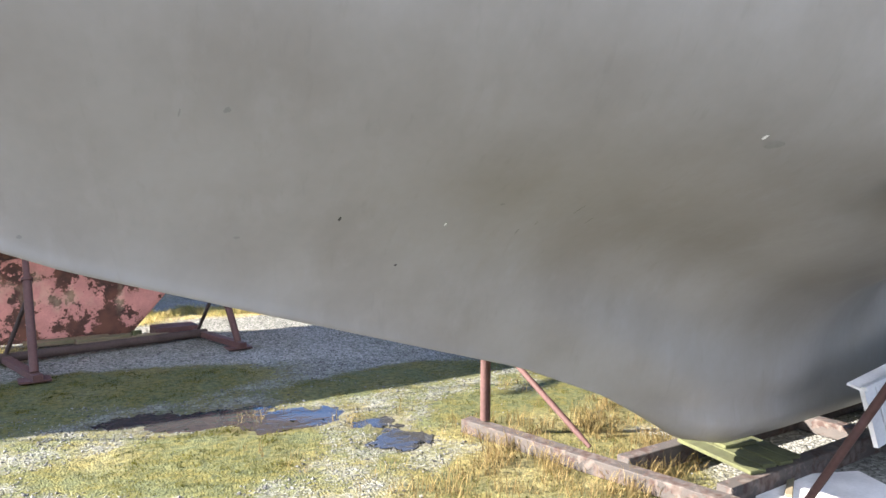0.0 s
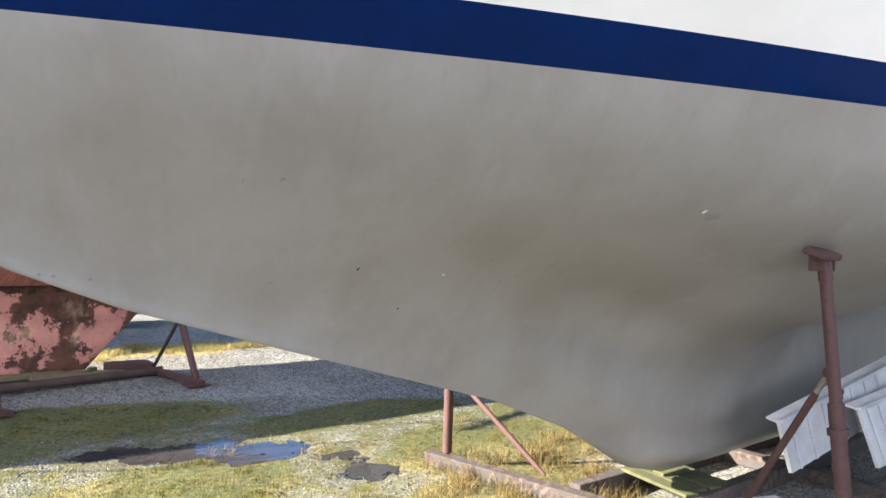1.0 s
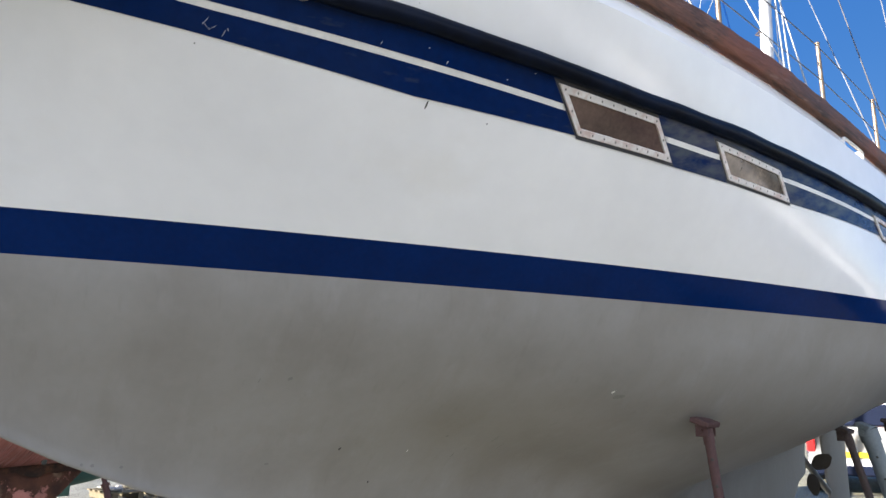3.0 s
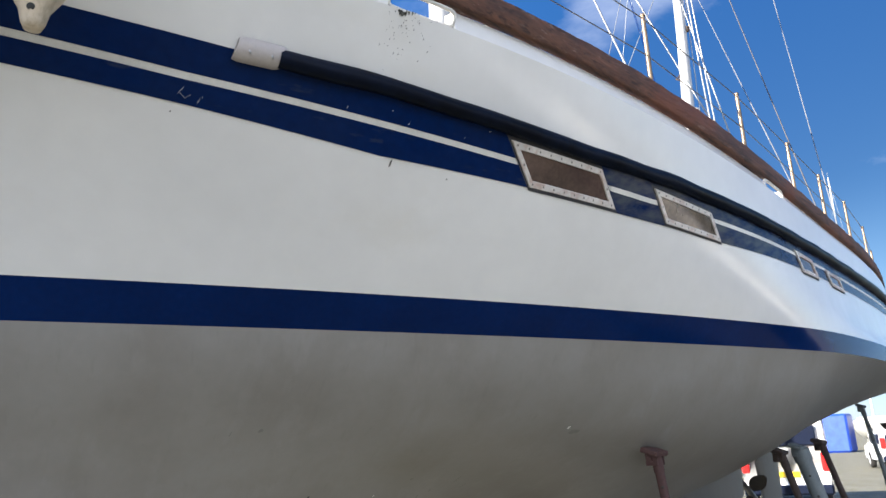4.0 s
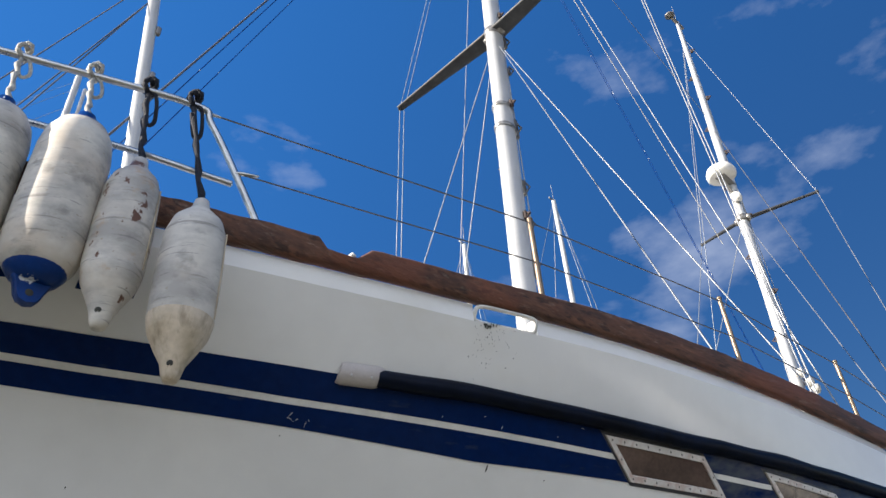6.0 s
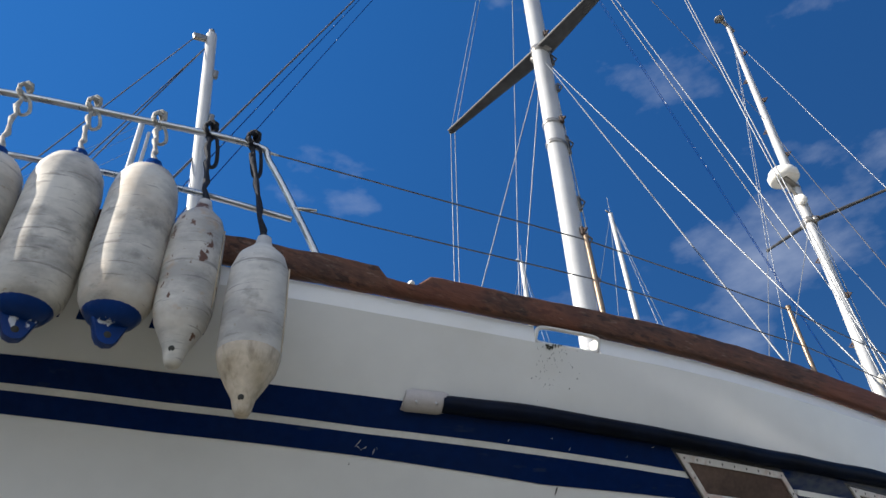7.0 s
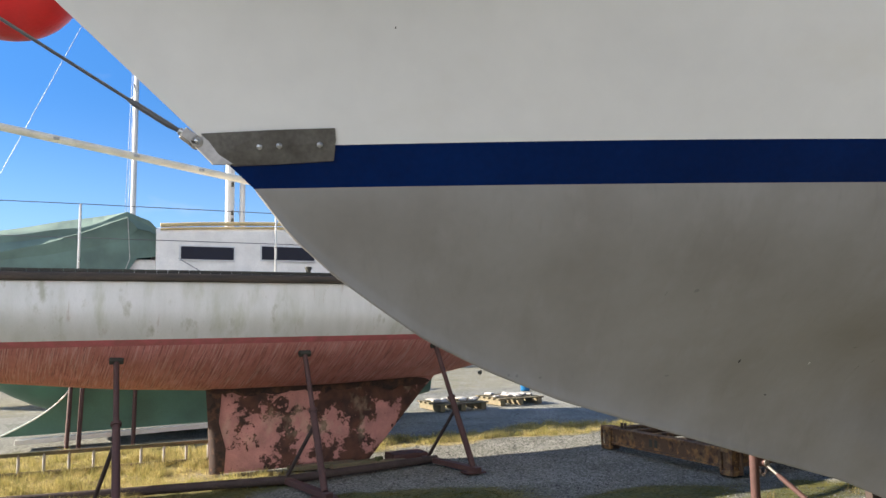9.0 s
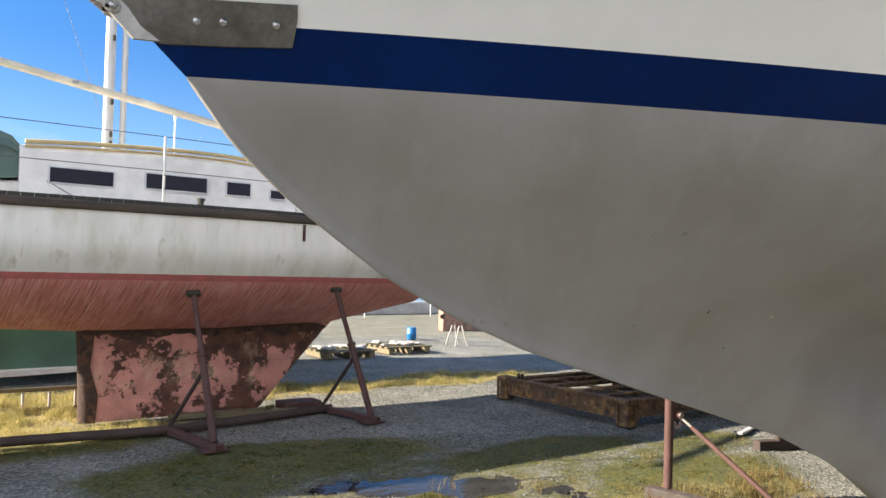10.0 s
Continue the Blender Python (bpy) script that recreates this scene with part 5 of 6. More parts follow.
for i in range(61):
    x = -5.2 + 11.3 * i / 60
    h = red_half(x, 2.12)
    rows.append([Vector((x, RY + h * k / 4, 2.17 + 0.05 * (1 - (k / 4) ** 2))) for k in range(-4, 5)])
s.grid(rows)
part("deck", s, WORN_WHITE, red)
# perforated toe rail along the deck edge
for i in range(70):
    x = -3.2 + 0.1 * i
    s = Shape()
    h = red_half(x, 2.12)
    s.box((x, RY - h + 0.01, 2.212), (0.098, 0.012, 0.03), None, 0.003)
    part("toe_rail", s, GRIME, red)
# fin keel
s = Shape()
rows = []
for z, a, b, w in ((0.03, 0.77, 2.66, 0.06), (0.1, 0.765, 2.72, 0.075), (0.5, 0.745, 3.08, 0.085), (0.85, 0.72, 3.40, 0.09), (1.05, 0.70, 3.6, 0.11)):
    rows.append([Vector((a + (b - a) * (0.5 - 0.5 * math.cos(q)), RY + w * math.copysign(abs(math.sin(q)) ** 0.6, math.sin(q)), z)) for q in np.linspace(0, 2 * math.pi, 41)[:-1]])
s.grid(rows, close=True)
s.add(rows[0], [tuple(range(39, -1, -1))], True)
keel = part("keel", s, RED_KEEL, red, "fin keel with pink paint flaking off rust")
s = Shape()
rows = []
for z, a, w in ((0.025, 0.762, 0.03), (0.3, 0.752, 0.034), (0.6, 0.738, 0.036), (1.0, 0.71, 0.04)):
    rows.append([Vector((a - 0.012, RY + w * 0.5, z)), Vector((a - 0.012, RY - w * 0.5, z)), Vector((a + 0.06 + 0.02 * math.sin(z * 9), RY - w - 0.033, z)), Vector((a + 0.13 + 0.04 * math.sin(z * 7), RY - w - 0.045, z))])
s.grid(rows)
part("trailing_edge", s, RUST_KEEL, keel, "bare rusted trailing edge")
for k in range(9):
    x = 0.86 + 0.29 * k
    s = Shape()
    s.add([Vector((x + (0.17 + 0.05 * (k % 3)) * math.cos(q) * rng.uniform(0.8, 1.1), RY - 0.118 - 0.002 * (k % 2), 0.955 + (0.035 + 0.02 * ((k * 5) % 3)) * math.sin(q) * rng.uniform(0.7, 1.3))) for q in np.linspace(0, 2 * math.pi, 15)[:-1]], [tuple(range(14))], True)
    part("rust_patch", s, RUST_KEEL, keel)
# coachroof
s = Shape()
prof = [(0.08, 2.70), (0.2, 2.71), (0.6, 2.735), (1.4, 2.77), (2.2, 2.77), (2.8, 2.70), (3.3, 2.58), (3.9, 2.25)]
rows = []
for x, z in prof:
    w = 0.68 - 0.05 * max(0, x - 1.5)
    rows.append([Vector((x, RY - w - 0.04, 2.19)), Vector((x, RY - w, z - 0.05)), Vector((x, RY - w + 0.05, z)), Vector((x, RY - w * 0.5, z + 0.05)), Vector((x, RY, z + 0.07)),
                 Vector((x, RY + w * 0.5, z + 0.05)), Vector((x, RY + w - 0.05, z)), Vector((x, RY + w, z - 0.05)), Vector((x, RY + w + 0.04, 2.19))])
s.grid(rows)
s.add(rows[0], [tuple(range(8, -1, -1))], True)
s.flat.update(range(len(s.f)))
coach = part("coachroof", s, WORN_WHITE, red, "white coachroof with dark windows")
for a, b, z0, z1 in ((0.32, 0.86, 2.385, 2.52), (1.16, 1.75, 2.40, 2.545), (1.97, 2.22, 2.405, 2.535), (2.46, 2.62, 2.405, 2.49)):
    wy = lambda x, z: RY - (0.68 - 0.05 * max(0, x - 1.5)) - 0.04 * (1 - (z - 2.19) / 0.5) - 0.012
    w = part("window", Shape().box(((a + b) / 2, wy(a, 2.45), (z0 + z1) / 2), (b - a + 0.03, 0.02, z1 - z0 + 0.03), None, 0.004), ALUM, coach)
    part("pane", Shape().box(((a + b) / 2, wy(a, 2.45) - 0.008, (z0 + z1) / 2), (b - a, 0.012, z1 - z0), None, 0.002), DARKGLASS, w)
s = Shape()
s.tube(smooth_path([(0.12, RY - 0.66, 2.74), (0.6, RY - 0.655, 2.775), (1.4, RY - 0.65, 2.81), (2.1, RY - 0.62, 2.81), (2.7, RY - 0.6, 2.755)], 5), 0.022, 8)
s.tube(smooth_path([(0.12, RY - 0.66, 2.70), (0.6, RY - 0.665, 2.73), (1.4, RY - 0.66, 2.765), (2.1, RY - 0.63, 2.765), (2.7, RY - 0.61, 2.71)], 5), 0.014, 8)
part("grab_rail", s, CREAM, coach, "cream coloured grab rail")
# green canvas cover over the cockpit: ridge, shoulder and a slanting crease, peaked aft
s = Shape()
rows = []
for i in range(33):
    x = -3.6 + 3.4 * i / 32
    j1, j2 = 0.018 * noise.noise(Vector((x * 3, 1, 0))), 0.02 * noise.noise(Vector((x * 4, 5, 0)))
    ridge = float(np.interp(x, [-3.6, -2.4, -1.33, -0.75, -0.21], [2.42, 2.53, 2.66, 2.79, 2.90])) + 0.4 * j1
    s1 = ridge - float(np.interp(x, [-3.6, -1.3, -0.6, -0.2], [0.05, 0.09, 0.13, 0.03])) + j1
    cr = float(np.interp(x, [-3.6, -2.2, -1.5, -0.95, -0.42, -0.2], [2.30, 2.34, 2.36, 2.50, 2.70, 2.80])) + j2
    cr = min(cr, s1 - 0.03)
    mid = max(cr + 0.02, s1 - 0.07)
    rows.append([Vector((x, 6.9, 2.225)), Vector((x, 6.5, (ridge + 2.225) / 2 + 0.1)), Vector((x, 5.76, ridge)), Vector((x, 5.50 + j2, s1)), Vector((x, 5.485 + j1, mid)), Vector((x, 5.40 + j2, cr)), Vector((x, 5.43 + j1, cr * 0.6 + 0.4 * 2.225)), Vector((x + j1, 5.41 + j2, 2.222))])
for x, sh in ((-0.10, 0.25), (0.02, 0.5), (0.13, 0.8), (0.21, 1.0)):
    tip = Vector((x, 5.55, 2.47))
    top = float(np.interp(x, [-0.2, 0.02, 0.13, 0.21], [2.90, 2.82, 2.70, 2.47]))
    base = rows[32]
    rows.append([Vector((x, base[k].y + (5.55 - base[k].y) * sh * 0.7, [2.24, (top + 2.3) / 2, top, top - 0.03, top - 0.08, top - 0.10 - 0.1 * (1 - sh), top - (0.22 - 0.19 * sh), min(2.37 + 0.06 * sh, top)][k])) for k in range(8)])
s.grid(rows)
s.flat.update(range(len(s.f)))
part("cockpit_coaming", Shape().box((-1.55, 6.1, 2.28), (3.3, 1.25, 0.2), None, 0.02), WORN_WHITE, red)
q = Shape()
q.tube([(0.2, 5.52, 2.47), (0.55, 5.1, 2.2)], 0.004, 5)
part("lashing", q, DARKWIRE, red)
q = Shape()
q.tube([(-0.2, 5.40, 2.8), (-0.17, 5.385, 2.37), (-0.22, 5.3, 2.24)], 0.004, 5)
part("lashing", q, ROPE_W, red)
part("cockpit_cover", s, TARP, red, "draped green canvas cockpit cover")
for x in (-3.4, -2.0, -0.63, 1.2, 2.55, 3.9):
    h = red_half(x, 2.12)
    s = Shape()
    s.tube([(x, RY - h + 0.05, 2.19), (x, RY - h + 0.05, 2.84)], 0.0125, 8)
    part("stanchion", s, STEEL, red)
for z in (2.84, 2.52):
    s = Shape()
    s.tube([(x, RY - red_half(x, 2.12) + 0.05, z) for x in (-3.4, -2.0, -0.63, 1.2, 2.55, 3.9, 5.2)], 0.004, 5)
    part("lifeline", s, DARKWIRE, red)
s = Shape()
s.tube([(0.98, RY + 0.3, 2.7), (0.98, RY + 0.3, 11.5)], [0.055, 0.05], 12)
rmast = part("mast", s, ALLOY, red, "white alloy mast")
s = Shape()
s.tube([(1.13, RY + 0.3, 2.72), (1.13, RY + 0.3, 11.3)], [0.034, 0.03], 10)
part("furled_spar", s, ALLOY, rmast)
s = Shape()
s.tube([(1.74, RY + 0.5, 2.75), (1.74, RY + 0.5, 3.35)], 0.011, 6)
s.lathe((1.74, RY + 0.5, 3.35), [(0.011, 0), (0.02, 0.01), (0.02, 0.06), (0.0, 0.07)], 8)
part("antenna", s, WORN_WHITE, red, "short white antenna")
s = Shape()
s.lathe((1.55, RY - 1.2, 2.2), [(0.05, 0.0), (0.052, 0.012), (0.03, 0.02), (0.026, 0.05), (0.04, 0.075), (0.036, 0.09), (0.0, 0.095)], 12)
part("winch", s, GRIME, red, "small black winch")
for x in (2.62, -1.9):
    s = Shape()
    s.beam((x, RY - red_half(x, 2.0) - 0.012, 2.1), (x, RY - red_half(x, 1.9) - 0.012, 1.93), 0.03, 0.012, 0.002)
    part("chainplate", s, RUST, red, "rust-weeping chainplate")
for z in (2.95, 3.05, 3.4, 4.1):
    s = Shape()
    s.box((1.0, RY + 0.235, z), (0.03, 0.03, 0.06), None, 0.006)
    part("cleat", s, GRIME, rmast)
s = Shape()
s.tube([(-3.6, RY, 4.13), (3.6, RY, 3.03)], 0.042, 12)
boom = part("boom", s, mat("cream painted boom", (0.66, 0.6, 0.47), 0.45, vary=0.12, scale=6), red, "cream spar slung above the deck")
for x in (-0.9, -0.1, 0.6, -2.2):
    s = Shape()
    s.box((x, RY - 0.045, 4.13 - 0.1528 * (x + 3.6)), (0.06, 0.02, 0.03), None, 0.005)
    part("cleat", s, DULL_STEEL, boom)
for a, b in (((0.98, RY + 0.3, 11.4), (-5.0, RY, 2.3)), ((0.98, RY + 0.3, 11.4), (5.9, RY, 2.3)), ((0.98, RY + 0.3, 10.8), (-3.4, RY, 4.1)), ((0.98, RY + 0.3, 11.2), (-4.6, RY - 0.5, 2.3))):
    s = Shape()
    s.tube([a, b], 0.003, 5, False)
    part("stay", s, WIRE, red)


def shore(x, foot_y, pad_z, label, lean=0.0):
    """A prop with a raking strut and a sole bar, against the red hull."""
    ob = thing("boat_prop", label, "boat stand", "props round the red-bottomed boat")
    foot, top = Vector((x, foot_y, 0.08)), Vector((x + lean, RY - red_half(x, pad_z) - 0.03, pad_z))
    mid = foot.lerp(top, 0.55)
    s = Shape()
    s.tube([foot, mid], 0.036, 10)
    s.tube([mid, mid + (top - foot) * 0.02], 0.048, 10)
    part("outer_tube", s, RUST, ob)
    s = Shape()
    s.tube([mid, top], 0.027, 10)
    part("inner_tube", s, RUST, ob)
    s = Shape()
    s.box(top + Vector((0, 0, 0.0)), (0.13, 0.07, 0.06), Matrix.Rotation(0.6, 3, "X"), 0.01)
    part("pad", s, GRIME, ob, "dark padded head")
    inb = foot + Vector((-0.16, 0.85, 0))
    s = Shape()
    s.tube([inb, foot.lerp(top, 0.46)], 0.02, 8)
    part("brace", s, RUST_DARK, ob)
    s = Shape()
    s.beam(foot + Vector((0.02, -0.1, -0.03)), inb + Vector((-0.02, 0.1, -0.03)), 0.08, 0.06, 0.005)
    s.box(foot + Vector((0, 0, -0.06)), (0.24, 0.18, 0.02), None, 0.004)
    part("sole", s, RUST, ob)


shore(1.57, 4.36, 1.38, "rusty prop with a raking strut")
shore(3.40, 4.76, 1.43, "rusty prop with a raking strut", -0.25)
shore(-0.27, 4.24, 1.36, "rusty prop with a raking strut on a timber sole")
shore(-2.0, 4.4, 1.4, "rusty prop with a raking strut")
ob = thing("pipe", "long mossy steel pipe lying on the ground", "pipe")
s = Shape()
s.tube([(-1.6, 5.62, 0.06), (1.4, 5.2, 0.06), (3.3, 5.52, 0.06)], 0.045, 12)
part("tube", s, RUST_DARK, ob)
ob = thing("steel_box", "flat rusty red steel box", "box")
s = Shape()
s.box((3.05, 5.85, 0.06), (0.46, 0.3, 0.11), None, 0.008)
part("body", s, RUST, ob)
for k, (x, y, z, l, w, h, rz, m) in enumerate(((2.35, 5.75, 0.05, 0.6, 0.12, 0.06, 0.1, TIMBER), (2.75, 5.62, 0.06, 0.35, 0.1, 0.05, -0.4, TIMBER), (2.62, 5.66, 0.1, 0.09, 0.06, 0.05, 0.3, GREEN_WOOD), (2.0, 5.9, 0.04, 0.8, 0.14, 0.05, 0.0, TIMBER))):
    ob = thing("timber_offcut", "old timber offcut beside the keel", "timber block", "offcuts by the keel")
    s = Shape()
    s.box((x, y, z), (l, w, h), Matrix.Rotation(rz, 3, "Z"), 0.006)
    part("offcut", s, m, ob)

# ---- green boat behind ----
gb = thing("green_boat", "green-hulled boat on the hard behind the red-bottomed one", "sailing boat")
s = Shape()
rows = []
for i in range(31):
    u = i / 30
    x = -2.0 + 7.5 * u
    w = 1.35 * math.sin(math.pi * (0.22 + 0.72 * u)) ** 0.7
    b = 0.12 + 0.85 * (1 - u) ** 7 + 0.25 * u ** 6
    rows.append([Vector((x, 10.6 + w * q, b + (2.3 - b) * abs(q) ** 3.2)) for q in np.linspace(-1, 1, 21)])
s.grid(rows)
part("hull", s, GREEN_HULL, gb)
# deep long keel with a curved cutaway forward
s = Shape()
rows = []
for i in range(25):
    x = -0.62 + 5.2 * (i / 24) ** 1.6
    top = 1.3
    low = 0.2 + 0.012 * x
    rows.append([Vector((x - (0.98 * (1 - (z - low) / (top - low)) ** 2.6 * (1 - i / 24) ** 2), 9.42 + 0.3 * ((z - low) / (top - low)) ** 2 * -1 + 0.0, z)) for z in [low + (top - low) * j / 10 for j in range(11)]])
s.grid(rows)
s.grid([[p + Vector((0, 0.35, 0)) for p in r][::-1] for r in rows])
s.grid([rows[0], [p + Vector((0, 0.35, 0)) for p in rows[0]]])
part("long_keel", s, GREEN_HULL, gb, "deep green long keel with a curved forefoot")
s = Shape()
s.tube([p + Vector((-0.01, 0.0, 0)) for p in rows[0]], 0.012, 6)
part("forefoot_line", s, WORN_WHITE, gb, "worn white leading edge")
s = Shape()
s.grid([[Vector((-2.0 + 7.5 * i / 10, 10.6 + k * 0.9, 2.25)) for k in (-1.3, 0, 1.3)] for i in range(11)])
part("deck", s, WORN_WHITE, gb)
s = Shape()
s.box((1.2, 10.6, 2.5), (3.4, 1.6, 0.7), None, 0.12)
part("coachroof", s, WORN_WHITE, gb)
s = Shape()
s.beam((-1.4, 9.35, 0.12), (2.2, 9.35, 0.2), 0.14, 0.07)
part("keel_plank", s, WORN_WHITE, gb)
for x in (-0.75, -0.6, 0.1):
    ob = thing("boat_prop", "thin rusty prop beside the green hull", "boat stand", "props by the green boat")
    s = Shape()
    s.tube([(x, 8.9, 0.0), (x + 0.05, 9.35, 1.6)], 0.03, 8)
    part("tube", s, RUST, ob)

# ladder lying on its side in the grass
ob = thing("ladder", "weathered ladder lying on its edge in the grass", "ladder")
for z in (0.03, 0.25):
    s = Shape()
    s.beam((-2.6, 7.25, z), (0.95, 7.1, z), 0.03, 0.045, 0.004)
    part("stile", s, TIMBER, ob)
for i in range(14):
    x = -2.5 + 0.26 * i
    s = Shape()
    s.tube([(x, 7.24 - 0.04 * i * 0.26, 0.01), (x, 7.24 - 0.04 * i * 0.26, 0.25)], 0.016, 8)
    part("rung", s, CONCRETE, ob)

# ---- rusty flat rack ----
fr_ = thing("flat_rack", "rusty steel flat rack lying on the gravel", "steel rack")
s = Shape()
def channel(a, b, top, deep, wide, name):
    """A rolled steel beam: two flanges and a web."""
    a, b = Vector(a), Vector(b)
    s2 = Shape()
    s2.beam(a + Vector((0, 0, top - 0.012)), b + Vector((0, 0, top - 0.012)), wide, 0.024, 0.003)
    s2.beam(a + Vector((0, 0, top - deep + 0.012)), b + Vector((0, 0, top - deep + 0.012)), wide, 0.024, 0.003)
    s2.beam(a + Vector((0, 0, top - deep / 2)), b + Vector((0, 0, top - deep / 2)), wide * 0.62, deep - 0.05, 0.002)
    return part(name, s2, RUST_TAN, fr_)


for x in (5.70, 7.9):
    channel((x, 5.2, 0), (x, 3.28, 0), 0.30, 0.21, 0.12, "side_beam")
for y in (5.2, 3.24):
    channel((5.78, y, 0), (7.82, y, 0), 0.29, 0.19, 0.12, "end_beam")
for y in (4.85, 4.45, 4.0, 3.6):
    s2 = Shape()
    s2.beam((5.76, y, 0.285), (7.84, y, 0.285), 0.10, 0.03, 0.004)
    part("cross_bar", s2, RUST_TAN, fr_)
for x in (6.3, 7.1):
    s2 = Shape()
    s2.beam((x, 5.12, 0.262), (x, 3.32, 0.262), 0.06, 0.02, 0.003)
    part("stringer", s2, RUST_TAN, fr_)
for x in (5.70, 7.92):
    for y in (5.24, 3.22):
        s2 = Shape()
        for dz, hh in ((0.045, 0.05), (0.285, 0.05)):
            s2.box((x, y, dz), (0.17, 0.18, hh), None, 0.008)
        for dx in (-0.07, 0.07):
            for dy in (-0.075, 0.075):
                s2.box((x + dx, y + dy, 0.165), (0.032, 0.032, 0.2), None, 0.004)
        s2.box((x, y, 0.165), (0.11, 0.12, 0.19), None, 0.004)
        part("corner_casting", s2, RUST_TAN, fr_)
for k in range(2):
    q = Shape()
    q.tube([(5.72, 5.02 - 0.07 * k, 0.30), (5.72, 5.02 - 0.07 * k, 0.37)], 0.018, 8)
    part("lashing_lug", q, RUST_DARK, fr_)
# letters that cannot be made out, as bars
for k in range(2):
    s2 = Shape()
    s2.box((5.66, 4.42 - 0.09 * k, 0.195), (0.004, 0.05, 0.09), None, 0.0)
    part("marking", s2, GRIME, fr_)

# ---- distance ----
for k, (x, y) in enumerate(((6.1, 10.7), (7.6, 11.0))):
    ob = thing("pallet", "grey timber pallet stacked with rubble", "pallet", "pallets in the yard")
    for j in range(5):
        s = Shape()
        s.box((x, y - 0.45 + 0.22 * j, 0.145), (1.1, 0.12, 0.025), None, 0.004)
        part("slat", s, TIMBER, ob)
    for j in range(3):
        s = Shape()
        s.box((x - 0.45 + 0.45 * j, y, 0.07), (0.1, 1.0, 0.12), None, 0.004)
        part("bearer", s, TIMBER, ob)
    hp = thing("rubble_heap", "pale broken rubble heaped on a pallet", "rubble")
    for j in range(14):
        s = Shape()
        s.box((x + rng.uniform(-0.45, 0.45), y + rng.uniform(-0.35, 0.35), 0.18 + rng.uniform(0, 0.02)), (rng.uniform(0.1, 0.25), rng.uniform(0.1, 0.2), rng.uniform(0.03, 0.06)), Matrix.Rotation(rng.uniform(0, 3), 3, "Z"), 0.02)
        part("lump", s, CONCRETE, hp)
ob = thing("drum", "small bright blue plastic drum standing in the yard", "drum")
s = Shape()
s.lathe((9.45, 13.3, 0), [(0.0, 0.0), (0.105, 0.0), (0.118, 0.02), (0.122, 0.14), (0.128, 0.15), (0.122, 0.16), (0.12, 0.29), (0.108, 0.31), (0.0, 0.31)], 20)
part("body", s, BARREL, ob)
wl_ = tagged(part("brick_wall", Shape().box((13.6, 15.5, 0.35), (3.4, 0.25, 0.7), None, 0.01), BRICK), "low weathered red brick wall in the yard", "wall", kind="structure")
ob = thing("trestle", "pale wooden trestle standing in the yard", "trestle")
for dx in (-0.15, 0.15):
    for dy in (-0.2, 0.2):
        s = Shape()
        s.tube([(9.6 + dx * 1.2, 11.6 + dy * 0.9, 0), (9.6 + dx * 0.25, 11.6 + dy * 0.7, 0.46)], 0.017, 6)
        part("leg", s, CONCRETE, ob)
# quay edge, rails and water far away
tagged(part("quay_wall", Shape().box((20, 24, 0.25), (60, 0.5, 0.5), None, 0.02), CONCRETE), "long low quay kerb", "kerb", kind="structure")
tagged(part("water", Shape().box((40, 60, 0.03), (200, 68, 0.02)), mat("dark harbour water", (0.03, 0.04, 0.045), 0.12, vary=0.2, scale=0.3, bump=0.3, fine=3)), "dark harbour water beyond the quay", "water", kind="structure")
ob = thing("railing", "galvanised tube railing along the quay", "railing")
for z in (0.55, 0.95):
    s = Shape()
    s.tube([(-5, 22, z), (40, 22, z)], 0.03, 6)
    part("rail", s, ALUM, ob)
for i in range(16):
    s = Shape()
    s.tube([(-5 + 3 * i, 22, 0), (-5 + 3 * i, 22, 0.95)], 0.03, 6)
    part("post", s, ALUM, ob)


